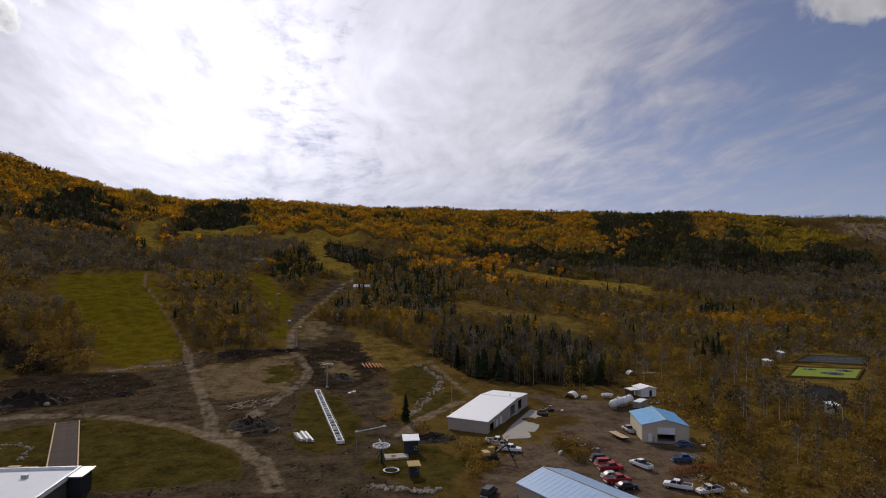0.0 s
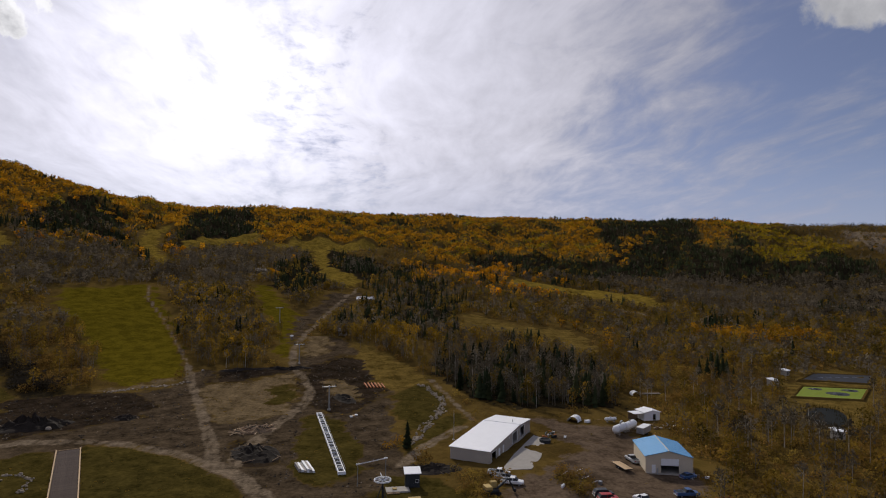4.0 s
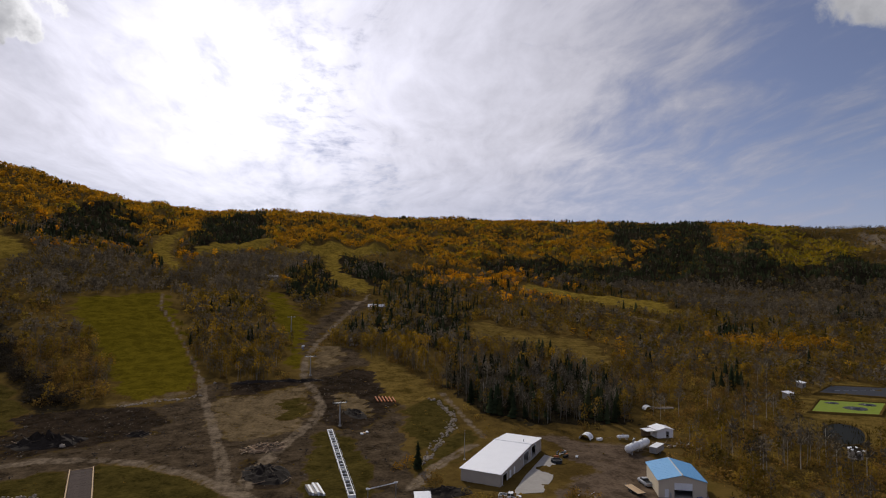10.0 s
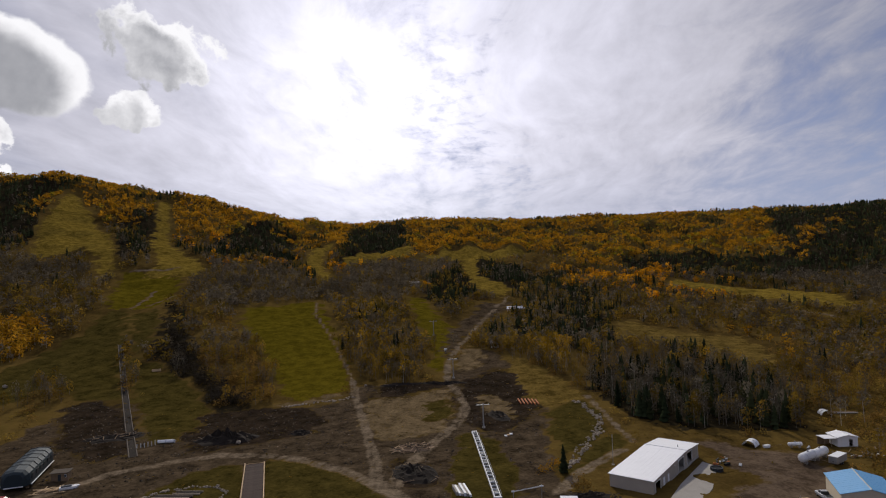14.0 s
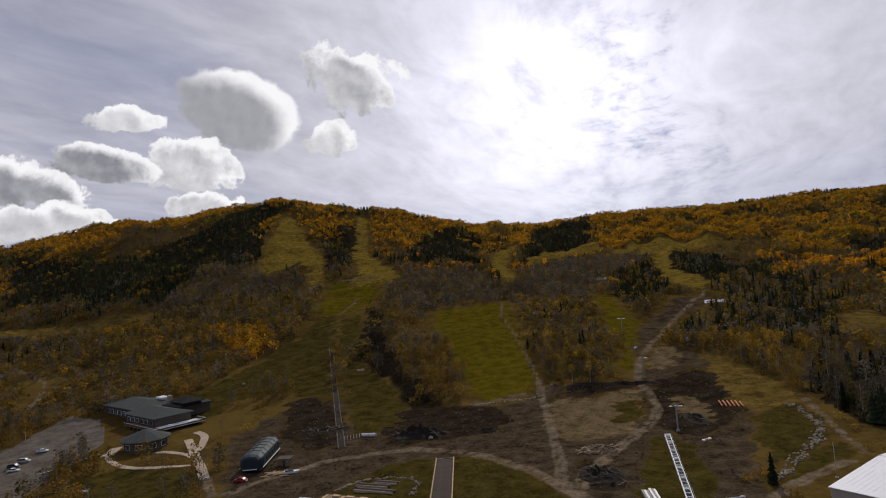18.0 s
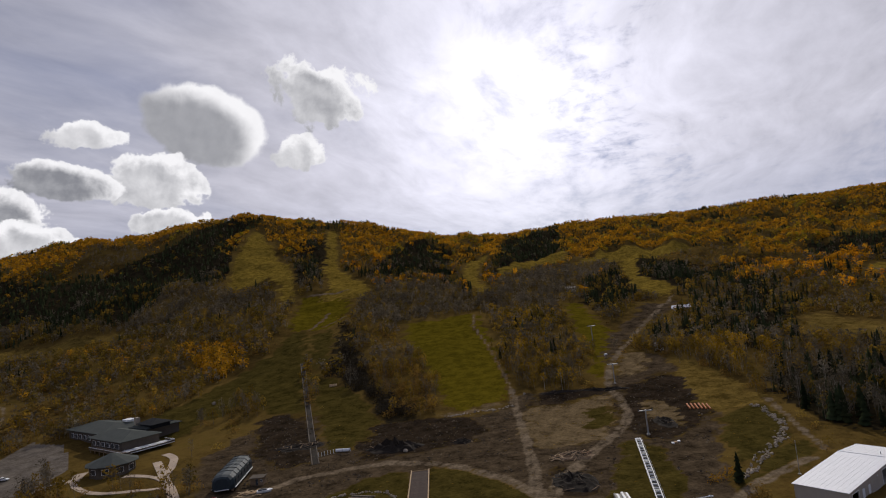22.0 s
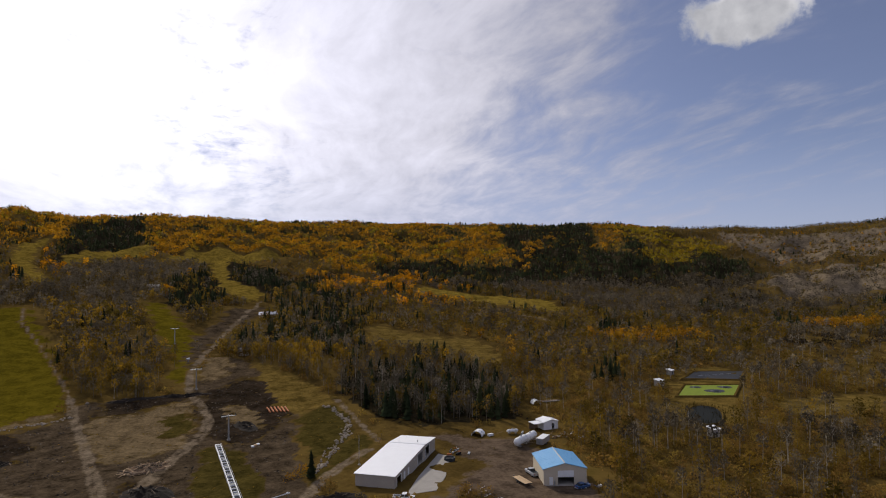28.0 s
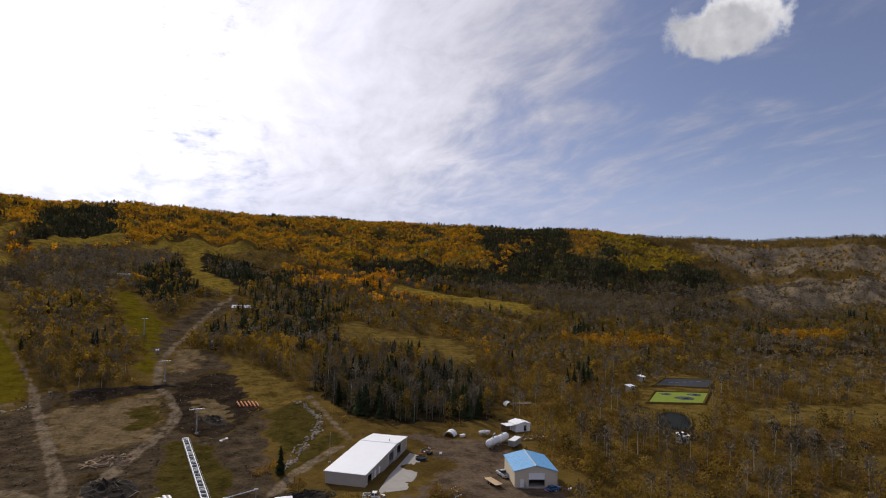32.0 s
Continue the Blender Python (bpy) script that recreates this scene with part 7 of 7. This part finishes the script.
heap(-132.0, 195.0, 11.5, 6.5, 3.4, 20, "soil", "soil_heap", "black mounded soil heap with roots beside the track", 14, 1, "bark_dark")
heap(-108.0, 207.0, 4.5, 3.0, 1.3, 10, "soil", "soil_heap", "small dark soil heap with roots", 8, 2, "bark_dark")
heap(-60.0, 193.5, 7.0, 4.5, 1.5, 30, "wood", "brush_pile", "pile of cut pale branches and logs on the dirt", 110, 3, "fresh_wood")
heap(-52.0, 170.0, 10.5, 6.5, 1.9, -50, "soil", "soil_heap", "dark rough soil heap with scattered stones", 16, 4, "bark_dark")
heap(-176.0, 190.0, 13.0, 5.5, 1.0, 30, "soil", "rubble_heap", "brown rubble and root heap below the lift line", 34, 5, "wood")
heap(-74.0, 292.0, 13.0, 2.6, 1.3, 15, "soil", "soil_heap", "long dark soil bank across the cleared slope", 10, 6, "bark_dark")
heap(-38.0, 240.0, 9.0, 4.0, 1.4, -60, "soil", "soil_heap", "dark spoil bank beside the excavation", 6, 7, "bark_dark")
heap(-95.0, 285.0, 12.0, 2.4, 1.2, 22, "soil", "soil_heap", "dark bank at the edge of the cleared ground", 8, 8, "bark_dark")
heap(-1.0, 158.0, 9.0, 4.0, 1.3, 12, "soil", "soil_heap", "dark overgrown soil bank by the shed", 10, 9, "bark_dark")
logs = thing("log_stack", "row of reddish peeled logs laid on the slope", "logs", pose(0, 0, 0))
for k in range(6):
    x = -33.5 + k * 1.5
    part("log", rod(B(), (x, 266.5, gz(x, 266) + 0.4), (x + 2.2, 259.5, gz(x + 2, 260) + 0.35), 0.38, 0.3, 10), "orange_paint", logs)
pal = thing("plank_bundle", "pale bundle of boards and sheeting on the dirt", "lumber", stand(-35.2, 157.5, 115) @ Matrix.Scale(1.6, 4))
for k in range(6):
    part("board", box(B(), -2.8 + 0.2 * k, 2.6 - 0.15 * k, -1.2 + k * 0.4, -0.84 + k * 0.4, 0.0, 0.35 + 0.12 * (k % 3), 0.02), "concrete" if k % 2 else "white_paint", pal)
sp = thing("sign_frame", "small white sign boards on a wooden stand", "sign", stand(-29.5, 212.0, 20))
for k in range(3):
    part("board", box(B(), -2.0 + k * 1.1, -1.1 + k * 1.1, -0.2 + k * 0.9, 0.9 + k * 0.9, 0.0, 0.45, 0.03), "fresh_wood" if k == 1 else "white_paint", sp)


# ---- hill lodge ----
def hip_roof(bm, x0, x1, y0, y1, z, h, over=0.9, inset=None):
    a0, a1, b0, b1 = x0 - over, x1 + over, y0 - over, y1 + over
    s = inset if inset is not None else min(a1 - a0, b1 - b0) / 2
    lo = [bm.verts.new(p) for p in ((a0, b0, z), (a1, b0, z), (a1, b1, z), (a0, b1, z))]
    up = [bm.verts.new(p) for p in ((a0, b0, z + 0.2), (a1, b0, z + 0.2), (a1, b1, z + 0.2), (a0, b1, z + 0.2))]
    ym = (b0 + b1) / 2
    rid = [bm.verts.new((a0 + s, ym, z + h)), bm.verts.new((a1 - s, ym, z + h))]
    bm.faces.new(list(reversed(lo)))
    for i in range(4):
        bm.faces.new((lo[i], lo[(i + 1) % 4], up[(i + 1) % 4], up[i]))
    bm.faces.new((up[0], up[1], rid[1], rid[0]))
    bm.faces.new((up[1], up[2], rid[1]))
    bm.faces.new((up[2], up[3], rid[0], rid[1]))
    bm.faces.new((up[3], up[0], rid[0]))
    return bm


def hill_lodge():
    z = gz(-265, 165)
    m = pose(-259.0, 178.0, z, 0, 0, 171) @ Matrix.Diagonal((1.42, 1.42, 1.12, 1.0))
    ob = thing("hill_lodge", "rambling lodge with grey-green hipped roofs and a white deck", "building", m)
    for x0, x1, y0, y1, h in ((0, 24, -3, 9, 5.0), (22, 52, -9, 6, 5.6), (8, 20, -14, -3, 6.0)):
        part("wall", box(B(), x0, x1, y0, y1, -1.5, h), "stucco", ob)
        part("roof", hip_roof(B(), x0, x1, y0, y1, h + 0.004, 2.6), "shingle", ob)
    part("dark_roof", hip_roof(B(), 6, 16, -10.5, -3.5, 7.6, 2.0, 0.5), "dark_shingle", ob, "black hipped roof of the upper storey")
    part("upper_wall", box(B(), 6.4, 15.6, -10.1, -3.9, 6.0, 7.59), "dark_shingle", ob)
    part("skylight", box(B(), 26, 31, -7.5, -4.5, 7.6, 8.5, 0.1), "white_paint", ob)
    for k in range(6):
        w0 = part("window_frame", box(B(), 2 + k * 3.6, 4.4 + k * 3.6, 9.003, 9.12, 2.1, 4.0), "white_paint", ob)
        part("pane", box(B(), 2.15 + k * 3.6, 4.25 + k * 3.6, 9.121, 9.15, 2.2, 3.9), "glass", w0)
    for k in range(7):
        w0 = part("window_frame", box(B(), 25 + k * 3.7, 27.2 + k * 3.7, 6.003, 6.12, 2.1, 4.2), "white_paint", ob)
        part("pane", box(B(), 25.15 + k * 3.7, 27.05 + k * 3.7, 6.121, 6.15, 2.2, 4.1), "glass", w0)
    part("chimney", box(B(), 17.5, 19.2, -5, -3.6, 6.0, 10.2, 0.05), "stone", ob)
    part("deck_floor", box(B(), -6.5, 18, 9.2, 12.0, 1.3, 1.6), "wood", ob)
    part("side_deck", box(B(), -6.5, -0.1, -5.0, 9.19, 1.3, 1.6), "white_paint", ob)
    for x0, x1, y0, y1 in ((-6.5, 18, 11.9, 12.0), (-6.5, -6.4, -5.0, 11.89), (-6.4, -0.1, -5.0, -4.9)):
        part("railing", box(B(), x0, x1, y0, y1, 2.4, 2.55), "white_paint", ob)
        part("rail_panel", box(B(), x0, x1, y0 + 0.02, y1 - 0.02, 1.61, 2.2), "stucco", ob)
    for k in range(8):
        part("deck_post", box(B(), -6.4 + k * 3.4, -6.2 + k * 3.4, 11.6, 11.8, -1.5, 1.29), "wood", ob)
    for k in range(9):
        part("stair_tread", box(B(), -2.5, 0.0, 12.02 + k * 0.42, 12.42 + k * 0.42, 1.2 - k * 0.19, 1.34 - k * 0.19), "wood", ob)
    for k in range(3):
        t = part("table_top", rod(B(), (-4.5 + k * 0.4, -2 + k * 4.0, 2.3), (-4.5 + k * 0.4, -2 + k * 4.0, 2.36), 0.7, n=12), "white_paint", ob)
        part("table_leg", rod(B(), (-4.5 + k * 0.4, -2 + k * 4.0, 1.6), (-4.5 + k * 0.4, -2 + k * 4.0, 2.3), 0.06, n=6), "steel", t)
    an = thing("lodge_pavilion", "low many-sided pavilion with a grey-green shingle roof", "building", pose(-239.0, 147.5, gz(-236, 146), 0, 0, 0) @ Matrix.Scale(1.3, 4))
    oct8 = lambda r, z: [(r * math.cos(a), r * 0.85 * math.sin(a), z) for a in np.linspace(0, 2 * math.pi, 10, endpoint=False)]
    part("wall", loft(B(), [oct8(7.4, -0.8), oct8(7.4, 3.2)]), "stucco", an)
    part("roof", loft(B(), [oct8(8.7, 3.204), oct8(8.7, 3.4), oct8(0.5, 6.0)]), "shingle", an)
    for k in range(10):
        a = 2 * math.pi * (k + 0.5) / 10
        w0 = part("window_frame", box(B(), -1.1, 1.1, -0.06, 0.06, 0.9, 2.5), "white_paint", an, m=pose(7.1 * math.cos(a), 7.1 * 0.85 * math.sin(a), 0, 0, 0, math.degrees(math.atan2(0.85 * math.sin(a) / 0.72, math.cos(a))) + 90))
        part("pane", box(B(), -1.0, 1.0, -0.08, 0.08, 1.0, 2.4), "glass", w0)


hill_lodge()


def paved(line, wide, name, label, mat, lift=0.1):
    """A paved path laid over the ground, in slabs of its own."""
    ob = thing(name, label, "path", pose(0, 0, 0), kind="structure")
    pts = [Vector(p) for p in line]
    for _ in range(2):
        pts = [pts[0]] + [q for a, b in zip(pts, pts[1:]) for q in (a.lerp(b, 0.25), a.lerp(b, 0.75))] + [pts[-1]]
    for a, b in zip(pts, pts[1:]):
        if (b - a).length < 0.3:
            continue
        d = (b - a).normalized()
        n = Vector((-d.y, d.x)) * wide / 2
        e = d * 0.12
        bm = slab(B(), [tuple(p) for p in (a - n - e, b - n, b + n, a + n - e)], lambda x, y: gz(x, y) - 0.3, lambda x, y: gz(x, y) + lift)
        part("paving_slab", bm, mat, ob)


paved([(-230, 161), (-216, 153), (-204, 146), (-194, 140.5), (-186, 136), (-173, 128)], 3.4, "pavement_curve", "pale pink-tan paved curving path", "paver", 0.16)
paved([(-237, 170), (-228, 168), (-219, 161), (-212, 154), (-205, 147)], 3.2, "pavement_loop", "pink-tan paved loop from the deck end", "paver", 0.19)
paved([(-199, 143), (-207, 145), (-216, 146), (-226, 144)], 2.4, "pavement_spur", "narrow pale paved spur to the pavilion", "paver", 0.22)
paved([(-253, 141), (-247, 136), (-238, 131.5), (-225, 128), (-212, 128), (-200, 133), (-189, 138)], 2.4, "pavement_lower", "narrow pale paved path round the pavilion", "paver", 0.13)
paved([(-255, 144), (-250, 139), (-246, 135)], 5.0, "pavement_landing", "pink-tan paved landing beside the drive", "paver", 0.25)


def stair_run(x0, y0, x1, y1, n, wide, name, label, mat):
    ob = thing(name, label, "stairs", pose(0, 0, 0))
    for k in range(n):
        t = k / max(1, n - 1)
        x, y = x0 + (x1 - x0) * t, y0 + (y1 - y0) * t + 0.8 * math.sin(t * 6)
        part("tread", box(B(), -wide / 2, wide / 2, -0.45, 0.45, -0.25, 0.22, 0.03), mat, ob, m=pose(x, y, gz(x, y), 0, 0, math.degrees(math.atan2(y1 - y0, x1 - x0)) + 90))


stair_run(-252.0, 112.0, -254.0, 136.0, 22, 2.2, "garden_steps", "winding pale garden steps between shrubs", "concrete")
bench = thing("garden_bench", "white bench on the lodge lawn", "bench", stand(-206.0, 106.0, 30))
part("seat", box(B(), -1.4, 1.4, -0.25, 0.25, 0.42, 0.5, 0.02), "white_paint", bench)
part("backrest", box(B(), -1.4, 1.4, 0.2, 0.27, 0.55, 0.95, 0.02), "white_paint", bench)
for px in (-1.2, 1.12):
    part("leg", box(B(), px, px + 0.09, -0.2, 0.2, 0, 0.419), "steel", bench)


# ---- ponds and sheds in the valley ----
def level(poly):
    return sum(gz(x, y) for x, y in poly) / len(poly) + 0.15


def rim_bank(poly, z, name, label, wide=2.2):
    """A low earth dam round a pond."""
    ob = thing(name, label, "bank", pose(0, 0, 0), kind="structure")
    cx, cy = sum(p[0] for p in poly) / len(poly), sum(p[1] for p in poly) / len(poly)
    rings = []
    for k, dz in ((1.0, 0.05), (1.05, 0.45), (1.10, 0.45), (1.2, -1.2)):
        rings.append([(cx + (x - cx) * k, cy + (y - cy) * k, z + dz) for x, y in poly])
    part("dam", loft(B(), rings, False), "ground", ob)


def round_off(pts, n=4):
    """Cut the corners of an outline smooth."""
    for _ in range(n):
        pts = [q for a, b in zip(pts, pts[1:] + pts[:1]) for q in ((a[0] * 0.75 + b[0] * 0.25, a[1] * 0.75 + b[1] * 0.25), (a[0] * 0.25 + b[0] * 0.75, a[1] * 0.25 + b[1] * 0.75))]
    return pts


green = [(163.5, 275), (182, 299), (210, 294), (190, 270)]
zg = level(green) + 0.15
rim_bank(green, zg, "pond_bank", "low grassy dam round the green pond")
pg = thing("green_pond", "bright green algae-covered settling pond with dark floating mats", "pond", pose(0, 0, zg))
part("algae_sheet", slab(B(), green, -0.5, 0.08), "algae", pg)
for x, y, r in ((188, 282, 5.2), (184, 293, 3.2), (199, 290, 3.8)):
    bm = B()
    slab(bm, [(x + r * (1 + 0.08 * math.sin(a * 3)) * math.cos(a), y + r * 0.8 * math.sin(a)) for a in np.linspace(0, 2 * math.pi, 22, endpoint=False)], 0.0, 0.14)
    mt = part("float_mat", bm, "liner", pg, "dark round floating mat")
    part("aerator", rod(B(), (x, y, 0.142), (x, y, 0.5), r * 0.4, r * 0.3, 12), "dark_steel", mt)
dark = [(191, 315), (210, 335), (238.6, 330), (219, 306)]
zd = level(dark) + 0.15
rim_bank(dark, zd, "pond_bank", "low grassy dam round the lined pond")
pd = thing("lined_pond", "black-lined settling pond with a dull surface", "pond", pose(0, 0, zd))
part("liner", slab(B(), dark, -0.5, 0.08), "liner", pd)
for k in range(5):
    part("float", rod(B(), (203 + k * 5, 321 + k * 0.6, 0.09), (206 + k * 5, 321.4 + k * 0.6, 0.09), 0.18, n=6), "steel", pd)
oval = round_off([(142, 225), (147, 242), (161, 257), (168, 253), (164, 240), (152, 224)], 3)
zo = level(oval) + 0.05
rim_bank(oval, zo, "pond_bank", "grassy bank round the small dark pond")
po = thing("small_pond", "small dark reedy pond", "pond", pose(0, 0, zo))
part("pond_water", slab(B(), oval, -0.4, 0.06), "water", po)
rr = random.Random(5)
reeds = B()
for k in range(240):
    x, y = rr.choice(oval)
    x, y = x + rr.gauss(-0.5, 2.2), y + rr.gauss(0, 2.2)
    rod(reeds, (x, y, -0.2), (x + rr.gauss(0, 0.2), y + rr.gauss(0, 0.2), rr.uniform(0.8, 1.9)), 0.09, 0.02, 3)
part("reeds", reeds, "olive", po)
blue = [(183, 164), (185, 169), (199.6, 178), (205, 176), (201, 164), (191, 161)]
zb = level(blue) + 0.05
pb = thing("blue_pond", "still blue-grey pond among brush", "pond", pose(0, 0, zb))
part("pond_water", slab(B(), round_off(blue, 2), -0.4, 0.06), "water", pb)
part("shore", rod(B(), (204.4, 175, 0.1), (201, 164.8, 0.1), 0.2, n=5), "concrete", pb)

for x, y, wx, wy, h, turn, words in ((169.0, 303.5, 4.2, 3.4, 3.0, 20, "small white-roofed pump shed by the ponds"), (189.5, 328.0, 3.6, 3.0, 2.6, 30, "small pale control shed at the pond dam"),
                                     (138.0, 207.5, 3.4, 3.0, 2.9, 15, "little white shed in the brush below the ponds"), (333.0, 290.0, 5.0, 3.5, 3.0, 10, "white shed far off among bare aspens")):
    hut(x, y, wx, wy, h, turn, "concrete", "white_metal", "pump_shed", words, 0.5)


# ---- far houses and huts on the slopes ----
def cottage(x, y, w_, d, h, turn, wall, roof, words):
    ob = thing("cottage", words, "house", stand(x, y, turn))
    part("wall", box(B(), -w_ / 2, w_ / 2, -d / 2, d / 2, -1.5, h), wall, ob)
    part("roof", hip_roof(B(), -w_ / 2, w_ / 2, -d / 2, d / 2, h + 0.004, 2.2, 0.6, 0.4), roof, ob)
    for k in (-0.25, 0.2):
        w0 = part("window_frame", box(B(), k * w_ - 0.8, k * w_ + 0.8, -d / 2 - 0.1, -d / 2 - 0.003, 1.0, 2.4), "white_paint", ob)
        part("pane", box(B(), k * w_ - 0.68, k * w_ + 0.68, -d / 2 - 0.13, -d / 2 - 0.101, 1.1, 2.3), "glass", w0)
    dr = part("door", box(B(), -0.5, 0.5, -d / 2 - 0.1, -d / 2 - 0.003, 0, 2.1), "wood", ob)
    part("door_handle", box(B(), 0.3, 0.4, -d / 2 - 0.16, -d / 2 - 0.101, 1.0, 1.1), "steel", dr)


cottage(-671.8, 271.0, 16, 9, 4.5, 240, "stucco", "dark_shingle", "dark-roofed house far off at the edge of the valley")
cottage(-524.5, 202.0, 12, 8, 3.6, 250, "concrete", "stucco", "pale house half hidden by brush")
cottage(-192.0, 632.0, 11, 7, 3.4, 200, "concrete", "concrete", "small pale hut on the upper slope")
cottage(-65.3, 512.0, 14, 6, 3.0, 190, "concrete", "white_metal", "low pale hut among spruces on the slope")
cottage(-62.5, 382.0, 5, 4, 2.6, 190, "white_metal", "concrete", "tiny pale hut at the edge of the woods")
snow = thing("snow_gun", "white and blue snow gun beside the slope road", "snow gun", stand(-90.0, 361.0, 30))
part("barrel", rod(B(), (-0.9, 0, 1.7), (0.9, 0, 2.0), 0.6, 0.5, 14), "white_paint", snow)
part("stand", rod(B(), (0, 0, 0), (0, 0, 1.6), 0.15, n=8), "blue", snow)
for a in (0.3, 2.4, 4.5):
    part("leg", rod(B(), (0, 0, 0.6), (math.cos(a), math.sin(a), 0.0), 0.07, n=6), "blue", snow)


# ---- hard paving ----
def paving(name, key, mat, label):
    ob = thing(name, label, "paving", pose(0, 0, 0), kind="structure")
    pts = COVER[key][1]
    if sum(a[0] * b[1] - b[0] * a[1] for a, b in zip(pts, pts[1:] + pts[:1])) < 0:
        pts = pts[::-1]
    bm = slab(B(), pts, lambda x, y: gz(x, y) - 0.4, lambda x, y: gz(x, y) + 0.16)
    bmesh.ops.triangulate(bm, faces=[f for f in bm.faces if len(f.verts) > 4])
    part("slab", bm, mat, ob)


paving("apron", "apron", "concrete", "pale concrete apron before the workshop doors")
